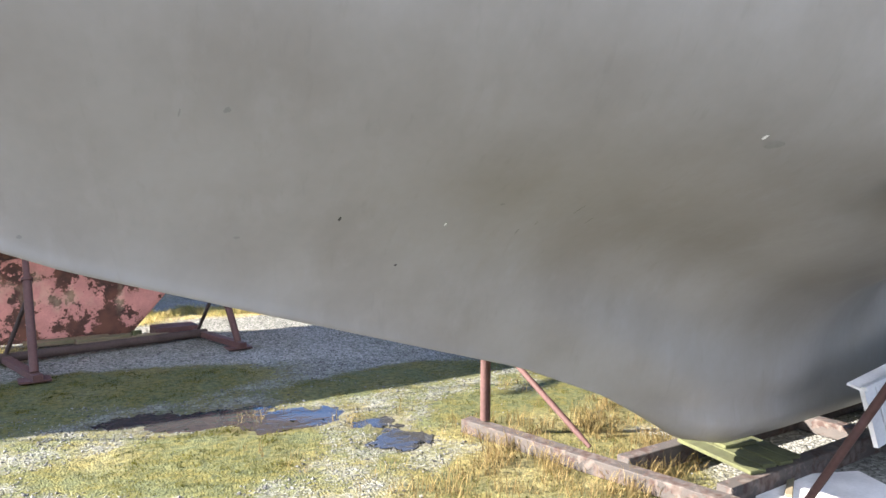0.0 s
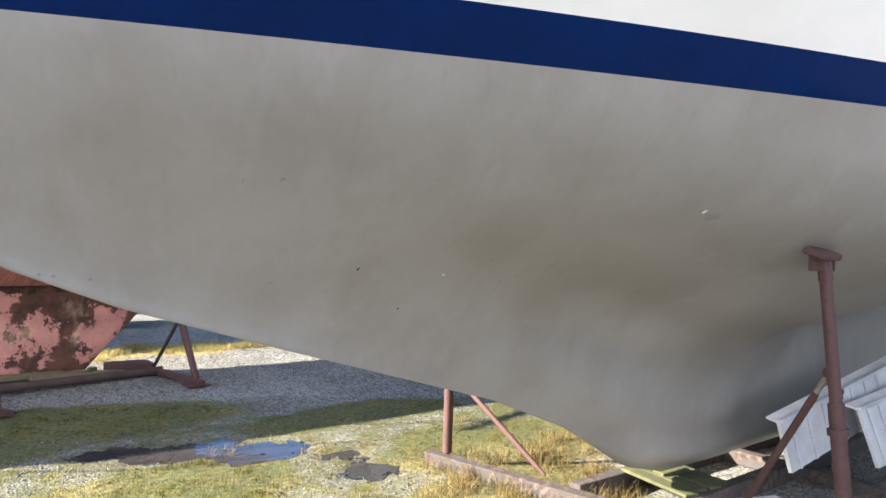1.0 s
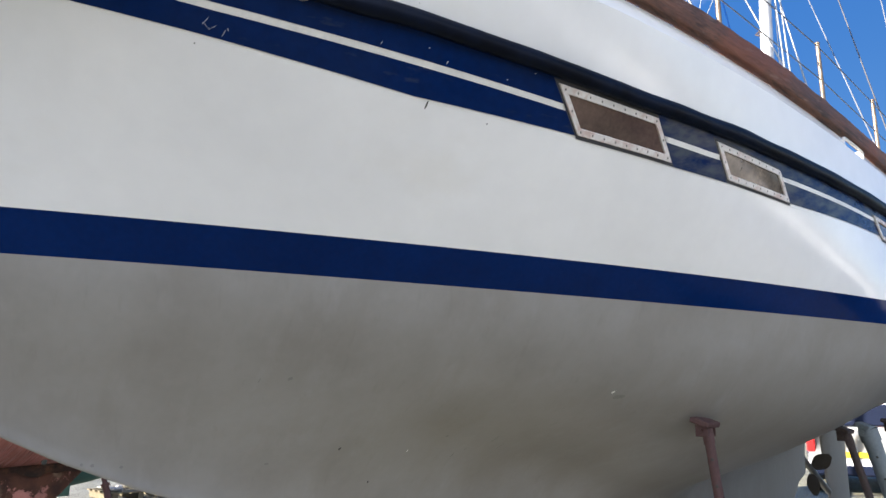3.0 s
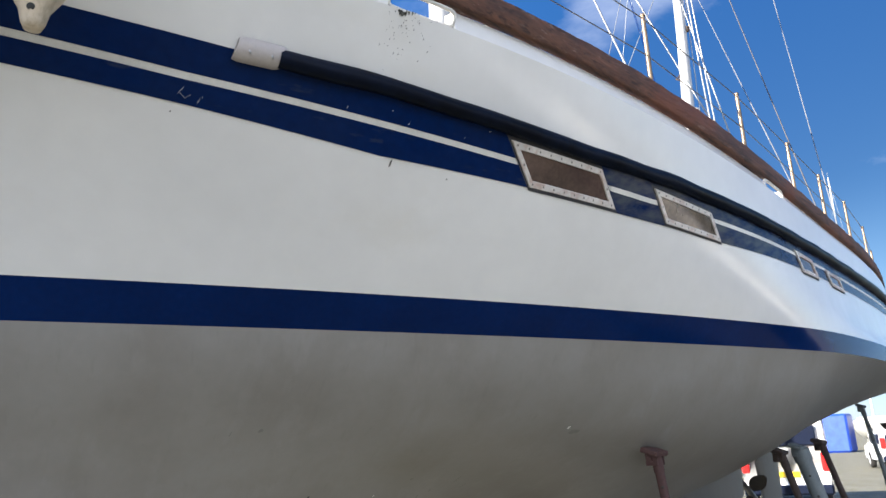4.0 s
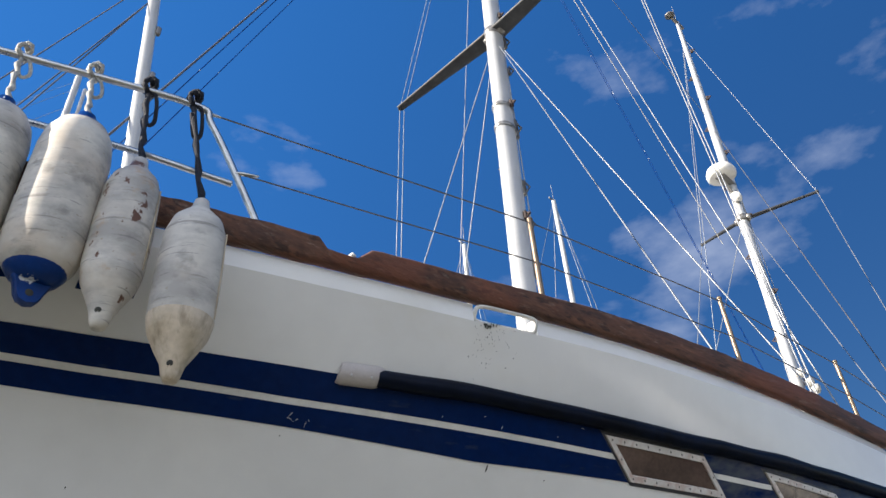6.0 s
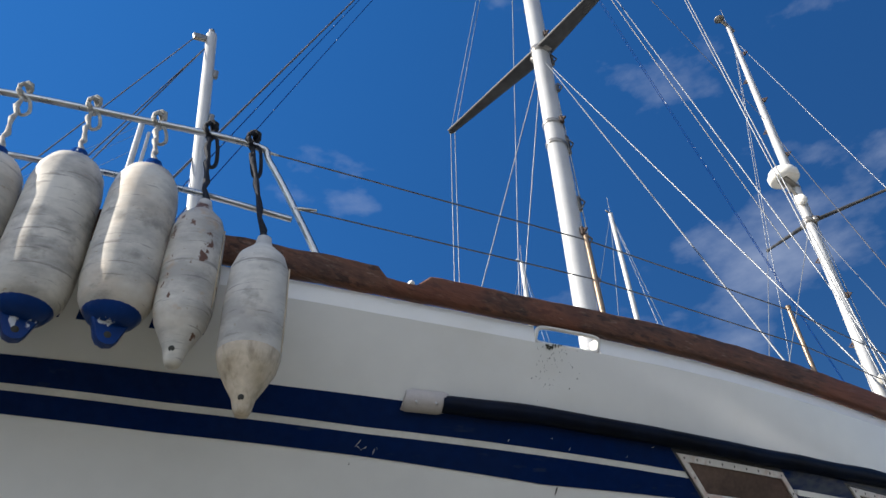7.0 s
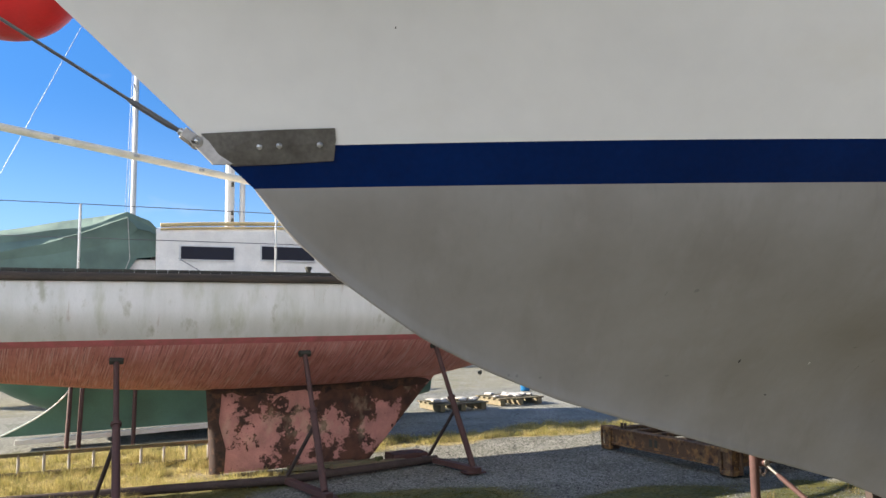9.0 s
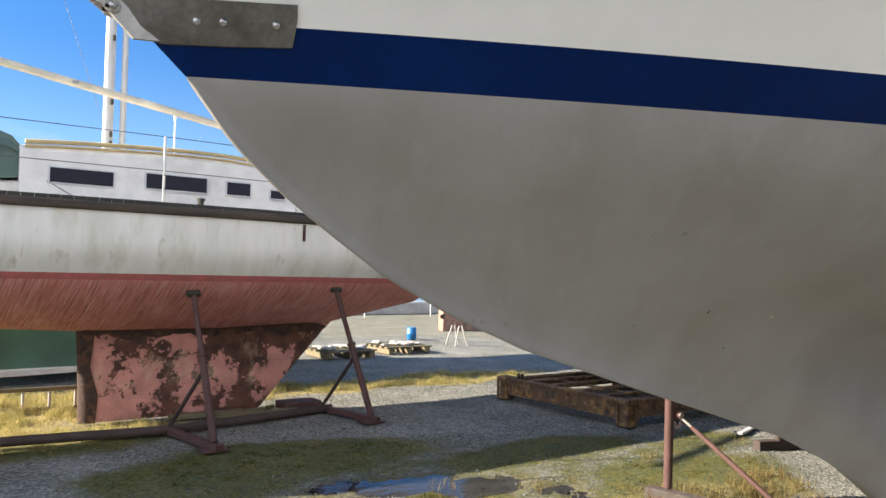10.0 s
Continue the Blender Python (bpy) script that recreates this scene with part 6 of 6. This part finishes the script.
def far_boat(x, y, l, turn, colour, mast_h, label):
    """A small yacht on the hard, far off: hull, cabin, mast and stays."""
    ob = thing("far_yacht", label, "sailing boat", "yachts across the yard")
    ob.matrix_world = Matrix.Translation((x, y, 0)) @ Matrix.Rotation(turn, 4, "Z")
    s = Shape()
    rows = []
    for i in range(17):
        u = i / 16
        w = 0.17 * l * math.sin(math.pi * (0.2 + 0.79 * u)) ** 0.8
        b = 0.5 + 0.6 * u ** 4 + 0.3 * (1 - u) ** 4
        rows.append([Vector((l * (u - 0.5), w * q, b + (1.7 + 0.3 * u * u - b) * abs(q) ** 2.2)) for q in np.linspace(-1, 1, 13)])
    s.grid(rows)
    part("hull", s, colour, ob)
    s = Shape()
    s.grid([[r[0], (r[0] + r[-1]) / 2 + Vector((0, 0, 0.05)), r[-1]] for r in rows])
    part("deck", s, WORN_WHITE, ob)
    part("coachroof", Shape().box((-0.3, 0, 1.95), (l * 0.42, l * 0.17, 0.45), None, 0.1), WORN_WHITE, ob)
    part("keel", Shape().box((0, 0, 0.35), (l * 0.25, 0.15, 0.7), None, 0.03), RUST, ob)
    if mast_h:
        s = Shape()
        s.tube([(0.4, 0, 1.9), (0.4, 0, mast_h)], [0.07, 0.05], 8)
        part("mast", s, ALLOY, ob)
        for sd in (-1, 1):
            s = Shape()
            s.tube([(0.4, 0, mast_h * 0.62), (0.3, sd * 0.7, mast_h * 0.62)], 0.02, 6)
            part("spreader", s, ALLOY, ob)
            s = Shape()
            s.tube([(0.4, 0, mast_h), (0.3, sd * 0.7, mast_h * 0.62), (0.2, sd * l * 0.13, 1.9)], 0.006, 4, False)
            part("shroud", s, WIRE, ob)
        for xx in (-l / 2, l / 2):
            s = Shape()
            s.tube([(0.4, 0, mast_h), (xx, 0, 1.8)], 0.006, 4, False)
            part("stay", s, WIRE, ob)
        s = Shape()
        s.tube([(0.4, 0, mast_h), (0.25, 0, mast_h + 0.02)], 0.02, 5)
        s.tube([(0.4, 0, mast_h), (0.42, 0, mast_h + 0.5)], 0.006, 4)
        part("mast_head", s, DULL_STEEL, ob)


NAVY = mat("navy hull", (0.02, 0.03, 0.07), 0.3, vary=0.1)
far_boat(9.05, 6.0, 6, 0.0, OLD_WHITE, 11.8, "white yacht on the hard across the yard")
far_boat(10.2, 4.15, 8, 0.0, NAVY, 12.5, "navy yacht on the hard across the yard")
far_boat(60, 6.3, 10, 0.4, OLD_WHITE, 20.2, "white yacht on the hard across the yard")
far_boat(0.0, 17.2, 8, 0.0, OLD_WHITE, 12.5, "white yacht on the hard behind the green boat")
# added out of view so that its shadow covers the ground near the bow
far_boat(-9.5, 3.0, 11, 0.05, GREEN_HULL, 0, "unseen green hull added to shade the ground by the bow")
far_boat(-3, -16, 12, 0.1, NAVY, 13, "navy yacht ashore across the lane")
# never in view; added to block low sky from the after bilge
far_boat(9, -8.2, 12, 0.05, NAVY, 13, "unseen navy yacht added to keep low sky off the bilge")
far_boat(-2, 30, 9, 0.1, OLD_WHITE, 0, "white yacht afloat beyond the quay")
far_boat(3, 34, 9, 0.0, NAVY, 0, "navy yacht afloat beyond the quay")
far_boat(12, 33, 10, 0.3, OLD_WHITE, 14, "white yacht afloat beyond the quay")


# vehicles behind the stern
def car(x, y, turn, label, van=False):
    ob = thing("car", label, "car")
    ob.matrix_world = Matrix.Translation((x, y, 0)) @ Matrix.Rotation(turn, 4, "Z")
    h = 1.9 if van else 1.45
    prof = [(-2.1, 0.35), (-2.15, 0.75), (-2.05, 1.0), (-1.85, h - 0.1), (-1.6, h), (0.3, h), (0.9, 0.98), (1.95, 0.85), (2.1, 0.6), (2.05, 0.35)]
    s = Shape()
    rows = [[Vector((px, yy, pz)) for px, pz in prof] for yy in (-0.78, -0.84, 0.84, 0.78)]
    s.grid(rows, close=True)
    for r in (rows[0], rows[-1]):
        s.add(r, [tuple(range(len(prof)))], True)
    part("body", s, VANWHITE, ob)
    part("rear_window", Shape().box((-1.98, 0, h - 0.38), (0.06, 1.3, 0.42), Matrix.Rotation(0.2, 3, "Y"), 0.02), DARKGLASS, ob)
    part("side_window", Shape().box((-0.6, 0, h - 0.32), (1.7, 1.7, 0.36), None, 0.04), DARKGLASS, ob)
    part("number_plate", Shape().box((-2.16, 0, 0.76), (0.02, 0.5, 0.11), None, 0.003), YELLOW, ob)
    part("bumper", Shape().box((-2.12, 0, 0.45), (0.14, 1.66, 0.2), None, 0.04), DARKGLASS, ob)
    for sd in (-1, 1):
        part("tail_lamp", Shape().box((-2.08, sd * 0.76, 0.98), (0.12, 0.16, 0.4), None, 0.03), LAMP_RED, ob)
    for px in (-1.35, 1.3):
        for sd in (-1, 1):
            s = Shape()
            s.lathe((px, sd * 0.72, 0.31), [(0.0, -0.1), (0.2, -0.1), (0.29, -0.09), (0.31, -0.05), (0.31, 0.05), (0.29, 0.09), (0.2, 0.1), (0.0, 0.1)], 20, (0, 1, 0))
            w = part("wheel", s, TYRE, ob)
            s = Shape()
            s.lathe((px, sd * 0.83, 0.31), [(0.0, 0.01), (0.17, 0.0), (0.19, -0.02)], 16, (0, sd, 0))
            part("rim", s, ALUM, w)


car(18.35, 1.91, 0.27, "white van parked behind the yacht", True)
car(33, 1.6, 0.3, "silver-white car parked in the yard")
ob = thing("blue_tarpaulin_stack", "stack covered with bright blue sheeting", "tarpaulin")
s = Shape()
s.box((54, 7.7, 1.2), (2.0, 1.7, 2.4), None, 0.12)
part("sheet", s, BLUE_SHEET, ob)

# ---- ground ----
def blob(x, y, cx, cy, rx, ry, soft=0.5):
    d = math.hypot((x - cx) / rx, (y - cy) / ry)
    return min(max((1 - d) / soft + 0.5, 0.0), 1.0)


def grassy(x, y):
    """How much grass and moss grows at a place, 0 to 1."""
    w = noise.noise(Vector((x * 0.9, y * 0.9, 0))) * 0.45
    x2, y2 = x + w, y + w * 0.8
    g = max(1.05 * blob(x2, y2, 2.1, 1.85, 0.8, 0.62), 0.8 * blob(x2, y2, 4.5, 1.5, 1.0, 0.8), 0.9 * blob(x2, y2, 3.7, 0.4, 0.95, 0.7), 0.9 * blob(x2, y2, 2.0, 3.8, 1.6, 0.65), 0.75 * blob(x2, y2, 4.3, 3.0, 1.3, 0.42), 0.6 * blob(x2, y2, 1.0, 3.2, 1.0, 0.4),
            0.9 * blob(x2, y2, -1.0, 5.6, 2.6, 0.9), blob(x2, y2, -1.5, 7.5, 3.4, 1.6), 0.8 * blob(x2, y2, 5.0, 7.2, 3.0, 0.5), 0.62 * blob(x2, y2, 5.6, 2.3, 0.9, 0.5), 0.4 * blob(x2, y2, 2.9, 1.1, 0.5, 0.35), 0.46 * blob(x2, y2, 2.9, 2.0, 2.4, 1.5))
    return min(max(g + 0.25 * noise.noise(Vector((x * 4, y * 4, 2))), 0), 1)


def straw(x, y):
    return min(max(max(max(0.30 * blob(x, y, 4.4, 0.7, 1.3, 0.8), 0.25 * blob(x, y, 3.4, 0.7, 0.6, 0.5)), blob(x, y, 5.0, 7.2, 3.2, 0.7), blob(x, y, -1, 7, 4, 1.6)) + 0.3 * noise.noise(Vector((x * 2, y * 2, 7))), 0), 1)


POOLS = [(3.42, 1.56, 0.2, 0.19), (3.45, 1.95, 0.2, 0.12), (2.95, 2.32, 0.42, 0.24), (2.5, 2.62, 0.44, 0.24), (2.08, 2.86, 0.3, 0.14)]


def pool(x, y):
    x, y = x + 0.09 * noise.noise(Vector((x * 13, y * 13, 6))) + 0.04 * noise.noise(Vector((x * 40, y * 40, 2))), y + 0.09 * noise.noise(Vector((x * 12, y * 12, 8))) + 0.04 * noise.noise(Vector((x * 42, y * 42, 5)))
    return max(blob(x + 0.06 * noise.noise(Vector((x * 5, y * 5, 1))), y + 0.06 * noise.noise(Vector((x * 5, y * 5, 4))), a, b, c, d, 0.8) for a, b, c, d in POOLS)


def height(x, y):
    h = 0.014 * noise.noise(Vector((x * 1.1, y * 1.1, 3))) + 0.006 * noise.noise(Vector((x * 5, y * 5, 3)))
    if 0.5 < x < 5 and 0.5 < y < 4:
        h -= 0.026 * pool(x, y)
    return h - 0.004


ax_x = np.concatenate([[-900, -300, -120, -50, -25, -14, -9, -6, -4], np.arange(-3, 8.01, 0.07), [8.4, 9, 10, 12, 15, 20, 30, 50, 120, 300, 900]])
ax_y = np.concatenate([[-900, -300, -120, -50, -20, -10, -6, -4, -2.5], np.arange(-1.5, 9.01, 0.07), [9.5, 10, 11, 12.5, 15, 20, 30, 50, 120, 300, 900]])
gv, gf, ga, gs, gw, gd = [], [], [], [], [], []
for y in ax_y:
    for x in ax_x:
        near = -3 <= x <= 8.5 and -1.6 <= y <= 9.2
        gv.append((x, y, height(x, y) if near else -0.004))
        ga.append(grassy(x, y) if -6 < x < 12 and -4 < y < 13 else 0.25)
        gw.append(0.5 * min(1.0, 1.6 * pool(x, y)) if 0.5 < x < 5 and 0.5 < y < 4 else 0.0)
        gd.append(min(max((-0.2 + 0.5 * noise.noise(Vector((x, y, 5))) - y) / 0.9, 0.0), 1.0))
        gs.append(straw(x, y) if -6 < x < 12 and -4 < y < 13 else 0.5)
nx_ = len(ax_x)
for j in range(len(ax_y) - 1):
    for i in range(nx_ - 1):
        a = j * nx_ + i
        gf.append((a, a + 1, a + nx_ + 1, a + nx_))
gm = bpy.data.meshes.new("ground")
gm.from_pydata(gv, [], gf)
gm.polygons.foreach_set("use_smooth", [True] * len(gf))
for nm, vals in (("grass", ga), ("straw", gs), ("mud", gw), ("port_dark", gd)):
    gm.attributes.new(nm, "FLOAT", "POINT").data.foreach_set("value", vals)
GROUND = bpy.data.materials.new("gravel, moss and grass")
GROUND.use_nodes = True
n_, l_ = GROUND.node_tree.nodes, GROUND.node_tree.links
b_ = n_["Principled BSDF"]
b_.inputs["Roughness"].default_value = 0.9
b_.inputs["Specular IOR Level"].default_value = 0.12
tc_ = n_.new("ShaderNodeTexCoord")


def tex(kind, scale, **kw):
    t = n_.new(kind)
    t.inputs["Scale"].default_value = scale
    for k, v in kw.items():
        t.inputs[k].default_value = v
    l_.new(tc_.outputs["Object"], t.inputs["Vector"])
    return t


def ramp(src, p0, c0, p1, c1):
    r = n_.new("ShaderNodeValToRGB")
    r.color_ramp.elements[0].position, r.color_ramp.elements[1].position = p0, p1
    r.color_ramp.elements[0].color, r.color_ramp.elements[1].color = (*c0, 1), (*c1, 1)
    l_.new(src, r.inputs[0])
    return r.outputs[0]


def blend(fac, a, b):
    m = n_.new("ShaderNodeMixRGB")
    l_.new(fac, m.inputs[0]), l_.new(a, m.inputs[1]), l_.new(b, m.inputs[2])
    return m.outputs[0]


stones_t = tex("ShaderNodeTexVoronoi", 52.0)
stones_f = tex("ShaderNodeTexVoronoi", 75.0)
cl = n_.new("ShaderNodeSeparateColor")
l_.new(stones_t.outputs["Color"], cl.inputs[0])
dirt = tex("ShaderNodeTexNoise", 1.3, Detail=8.0)
gravel = blend(tex("ShaderNodeTexNoise", 9.0, Detail=6.0).outputs["Fac"], ramp(cl.outputs[0], 0.25, (0.035, 0.037, 0.034), 1.0, (0.37, 0.375, 0.345)), ramp(dirt.outputs["Fac"], 0.35, (0.115, 0.118, 0.092), 0.65, (0.235, 0.235, 0.212)))
# gravel colour darkened to port, to cut the light it bounces onto the hull
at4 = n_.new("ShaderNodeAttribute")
at4.attribute_name = "port_dark"
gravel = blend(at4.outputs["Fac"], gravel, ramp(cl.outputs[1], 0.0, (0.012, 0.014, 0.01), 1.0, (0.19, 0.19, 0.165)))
turf_n = tex("ShaderNodeTexNoise", 22.0, Detail=8.0, Roughness=0.7)
moss_n = tex("ShaderNodeTexNoise", 4.5, Detail=9.0, Roughness=0.65)
moss = ramp(moss_n.outputs["Fac"], 0.42, (0, 0, 0), 0.6, (1, 1, 1))
dark_turf = ramp(turf_n.outputs["Fac"], 0.36, (0.040, 0.047, 0.024), 0.66, (0.112, 0.122, 0.052))
turf = ramp(turf_n.outputs["Fac"], 0.36, (0.045, 0.05, 0.018), 0.66, (0.135, 0.118, 0.034))
dry = ramp(turf_n.outputs["Fac"], 0.36, (0.085, 0.072, 0.034), 0.66, (0.42, 0.345, 0.17))
at1, at2 = n_.new("ShaderNodeAttribute"), n_.new("ShaderNodeAttribute")
at1.attribute_name, at2.attribute_name = "grass", "straw"
green = blend(at2.outputs["Fac"], blend(moss, dark_turf, turf), dry)
mm = n_.new("ShaderNodeMath")
mm.operation = "ADD"
l_.new(at1.outputs["Fac"], mm.inputs[0])
l_.new(tex("ShaderNodeTexNoise", 6.0, Detail=9.0, Roughness=0.7).outputs["Fac"], mm.inputs[1])
m3 = n_.new("ShaderNodeMath")
m3.operation = "MULTIPLY_ADD"
m3.inputs[1].default_value = 0.35
l_.new(tex("ShaderNodeTexNoise", 38.0, Detail=5.0, Roughness=0.7).outputs["Fac"], m3.inputs[0])
m4 = n_.new("ShaderNodeMath")
m4.operation = "MULTIPLY"
m4.inputs[1].default_value = 0.5
l_.new(mm.outputs[0], m4.inputs[0])
l_.new(m4.outputs[0], m3.inputs[2])
edge = ramp(m3.outputs[0], 0.50, (0, 0, 0), 0.70, (1, 1, 1))
at3 = n_.new("ShaderNodeAttribute")
at3.attribute_name = "mud"
mud = ramp(turf_n.outputs["Fac"], 0.3, (0.05, 0.04, 0.022), 0.7, (0.13, 0.105, 0.06))
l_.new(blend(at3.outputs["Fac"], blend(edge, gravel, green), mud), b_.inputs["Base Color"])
bp_ = n_.new("ShaderNodeBump")
bp_.inputs["Strength"].default_value, bp_.inputs["Distance"].default_value = 0.5, 0.014
hm = n_.new("ShaderNodeMath")
hm.operation = "ADD"
l_.new(blend(edge, stones_t.outputs["Distance"], turf_n.outputs["Fac"]), hm.inputs[0])
l_.new(stones_f.outputs["Distance"], hm.inputs[1])
l_.new(hm.outputs[0], bp_.inputs["Height"])
bp_.invert = True
l_.new(bp_.outputs[0], b_.inputs["Normal"])
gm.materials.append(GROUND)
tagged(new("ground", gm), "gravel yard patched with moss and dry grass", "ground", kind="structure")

# puddles
PUDDLE = bpy.data.materials.new("still puddle water")
PUDDLE.use_nodes = True
pb = PUDDLE.node_tree.nodes["Principled BSDF"]
pb.inputs["Base Color"].default_value = (0.03, 0.03, 0.03, 1)
pb.inputs["Roughness"].default_value = 0.03
pb.inputs["IOR"].default_value = 1.33
pn, pbump = PUDDLE.node_tree.nodes.new("ShaderNodeTexNoise"), PUDDLE.node_tree.nodes.new("ShaderNodeBump")
pn.inputs["Scale"].default_value, pn.inputs["Detail"].default_value = 14.0, 4
pbump.inputs["Strength"].default_value, pbump.inputs["Distance"].default_value = 0.25, 0.012
PUDDLE.node_tree.links.new(pn.outputs["Fac"], pbump.inputs["Height"])
PUDDLE.node_tree.links.new(pbump.outputs[0], pb.inputs["Normal"])
wet = Shape()
step, ids = 0.0125, {}
cells = [(i, j) for i in range(int(1.6 / step), int(4.1 / step)) for j in range(int(1.2 / step), int(3.1 / step)) if pool(i * step, j * step) > 0.5 + 0.5 * noise.noise(Vector((i * step * 9, j * step * 9, 11))) + 0.3 * noise.noise(Vector((i * step * 31, j * step * 31, 12)))]
faces = []
for i, j in cells:
    q = []
    for di, dj in ((0, 0), (1, 0), (1, 1), (0, 1)):
        if (i + di, j + dj) not in ids:
            ids[(i + di, j + dj)] = len(ids)
        q.append(ids[(i + di, j + dj)])
    faces.append(tuple(q))
wet.add([Vector((i * step, j * step, -0.017)) for i, j in ids], faces)
tagged(part("puddle", wet, PUDDLE), "shallow rain puddles lying on the gravel", "puddle", kind="structure")

# loose stones and grass blades
rs = np.random.RandomState(5)
STONE = mat("loose stones", (0.135, 0.137, 0.124), 0.85, vary=0.2, scale=40, bump=0.2)
nn = STONE.node_tree.nodes
geo = nn.new("ShaderNodeNewGeometry")
hv = nn.new("ShaderNodeHueSaturation")
mr = nn.new("ShaderNodeMapRange")
mr.inputs[3].default_value, mr.inputs[4].default_value = 0.2, 1.6
STONE.node_tree.links.new(geo.outputs["Random Per Island"], mr.inputs[0])
STONE.node_tree.links.new(mr.outputs[0], hv.inputs["Value"])
STONE.node_tree.links.new(nn["Principled BSDF"].inputs["Base Color"].links[0].from_socket, hv.inputs["Color"])
STONE.node_tree.links.new(hv.outputs[0], nn["Principled BSDF"].inputs["Base Color"])
oct_v = np.array([(1, 0, 0), (-1, 0, 0), (0, 1, 0), (0, -1, 0), (0, 0, 1), (0, 0, -1)], float)
oct_f = [(0, 2, 4), (2, 1, 4), (1, 3, 4), (3, 0, 4), (2, 0, 5), (1, 2, 5), (3, 1, 5), (0, 3, 5)]
sv, sf = [], []
count = 0
while count < 48000:
    x, y = rs.uniform(0.6, 7.5), rs.uniform(-1.2, 7.0) if rs.rand() < 0.75 else rs.uniform(1.0, 4.0)
    if grassy(x, y) > rs.uniform(0.25, 0.75) or (0.5 < x < 5 and 0.5 < y < 4 and pool(x, y) > 0.75):
        continue
    r = rs.uniform(0.004, 0.009) * (1.8 if rs.rand() < 0.06 else 1)
    v = oct_v * r * rs.uniform(0.65, 1.25, (6, 3)) * (1, 1, 0.62)
    an = rs.uniform(0, 6.28)
    c, s_ = math.cos(an), math.sin(an)
    v = v @ np.array([[c, -s_, 0], [s_, c, 0], [0, 0, 1]]) + (x, y, height(x, y) + r * 0.25)
    k = len(sv)
    sv += [tuple(p) for p in v]
    sf += [(a + k, b + k, d + k) for a, b, d in oct_f]
    count += 1
me = bpy.data.meshes.new("gravel")
me.from_pydata(sv, [], sf)
me.materials.append(STONE)
tagged(new("gravel", me), "loose grey stones on the yard", "gravel", kind="stuff")


def blades(name, label, n, colour, tint, hmin, hmax, keep, box):
    m = mat(name, colour, 0.8, vary=0.2, scale=8, bump=0, tint=tint)
    k_, l2 = m.node_tree.nodes, m.node_tree.links
    k_["Principled BSDF"].inputs["Specular IOR Level"].default_value = 0.1
    g, hs, mr2 = k_.new("ShaderNodeNewGeometry"), k_.new("ShaderNodeHueSaturation"), k_.new("ShaderNodeMapRange")
    mr2.inputs[3].default_value, mr2.inputs[4].default_value = 0.5, 1.5
    l2.new(g.outputs["Random Per Island"], mr2.inputs[0])
    l2.new(mr2.outputs[0], hs.inputs["Value"])
    l2.new(k_["Principled BSDF"].inputs["Base Color"].links[0].from_socket, hs.inputs["Color"])
    l2.new(hs.outputs[0], k_["Principled BSDF"].inputs["Base Color"])
    tl, mxs = k_.new("ShaderNodeBsdfTranslucent"), k_.new("ShaderNodeMixShader")
    mxs.inputs[0].default_value = 0.4
    l2.new(hs.outputs[0], tl.inputs["Color"])
    l2.new(k_["Principled BSDF"].outputs[0], mxs.inputs[1])
    l2.new(tl.outputs[0], mxs.inputs[2])
    l2.new(mxs.outputs[0], k_["Material Output"].inputs["Surface"])
    v, f, made, tries = [], [], 0, 0
    while made < n and tries < n * 12:
        tries += 1
        x, y = rs.uniform(box[0], box[1]), rs.uniform(box[2], box[3])
        p = keep(x, y)
        if rs.rand() > p:
            continue
        for _ in range(6):
            bx, by = x + rs.normal(0, 0.018), y + rs.normal(0, 0.018)
            h = rs.uniform(hmin, hmax) * (0.5 + 0.7 * p)
            an, lean = rs.uniform(0, 6.28), rs.uniform(0.15, 1.1) * h
            w = rs.uniform(0.0009, 0.002)
            dx, dy = math.cos(an), math.sin(an)
            z = height(bx, by) - 0.003
            k = len(v)
            v += [(bx - dy * w, by + dx * w, z), (bx + dy * w, by - dx * w, z), (bx + dx * lean * 0.35 + dy * w, by + dy * lean * 0.35 - dx * w, z + h * 0.6), (bx + dx * lean * 0.35 - dy * w, by + dy * lean * 0.35 + dx * w, z + h * 0.6), (bx + dx * lean, by + dy * lean, z + h)]
            f += [(k, k + 1, k + 2, k + 3), (k + 3, k + 2, k + 4)]
        made += 1
    me2 = bpy.data.meshes.new(name)
    me2.from_pydata(v, [], f)
    me2.materials.append(m)
    tagged(new(name, me2), label, "grass", kind="stuff")


blades("short_grass", "short mossy grass on the yard", 12000, (0.10, 0.092, 0.012), (0.028, 0.036, 0.007), 0.008, 0.026, lambda x, y: max(0, grassy(x, y) - 0.45) * (1 - 0.6 * straw(x, y)) * (0.5 + noise.noise(Vector((x * 5, y * 5, 3)))), (-2.5, 6.5, -0.8, 6.4))
def tufted(x, y):
    return max(0, grassy(x, y) - 0.35) * (0.35 + noise.noise(Vector((x * 3.5, y * 3.5, 9))))


blades("dry_grass", "brown dry grass tufts along the cradle beam", 3200, (0.25, 0.185, 0.085), (0.12, 0.095, 0.035), 0.04, 0.19, lambda x, y: tufted(x, y) * min(1.0, 2.7 * straw(x, y)), (2.4, 7.0, -0.6, 2.6))
blades("straw_grass", "bright straw-coloured grass round the ladder", 11000, (0.50, 0.41, 0.19), (0.27, 0.26, 0.08), 0.04, 0.17, lambda x, y: tufted(x, y) * min(1.0, 1.9 * straw(x, y)), (-2.8, 8.5, 4.6, 8.6))
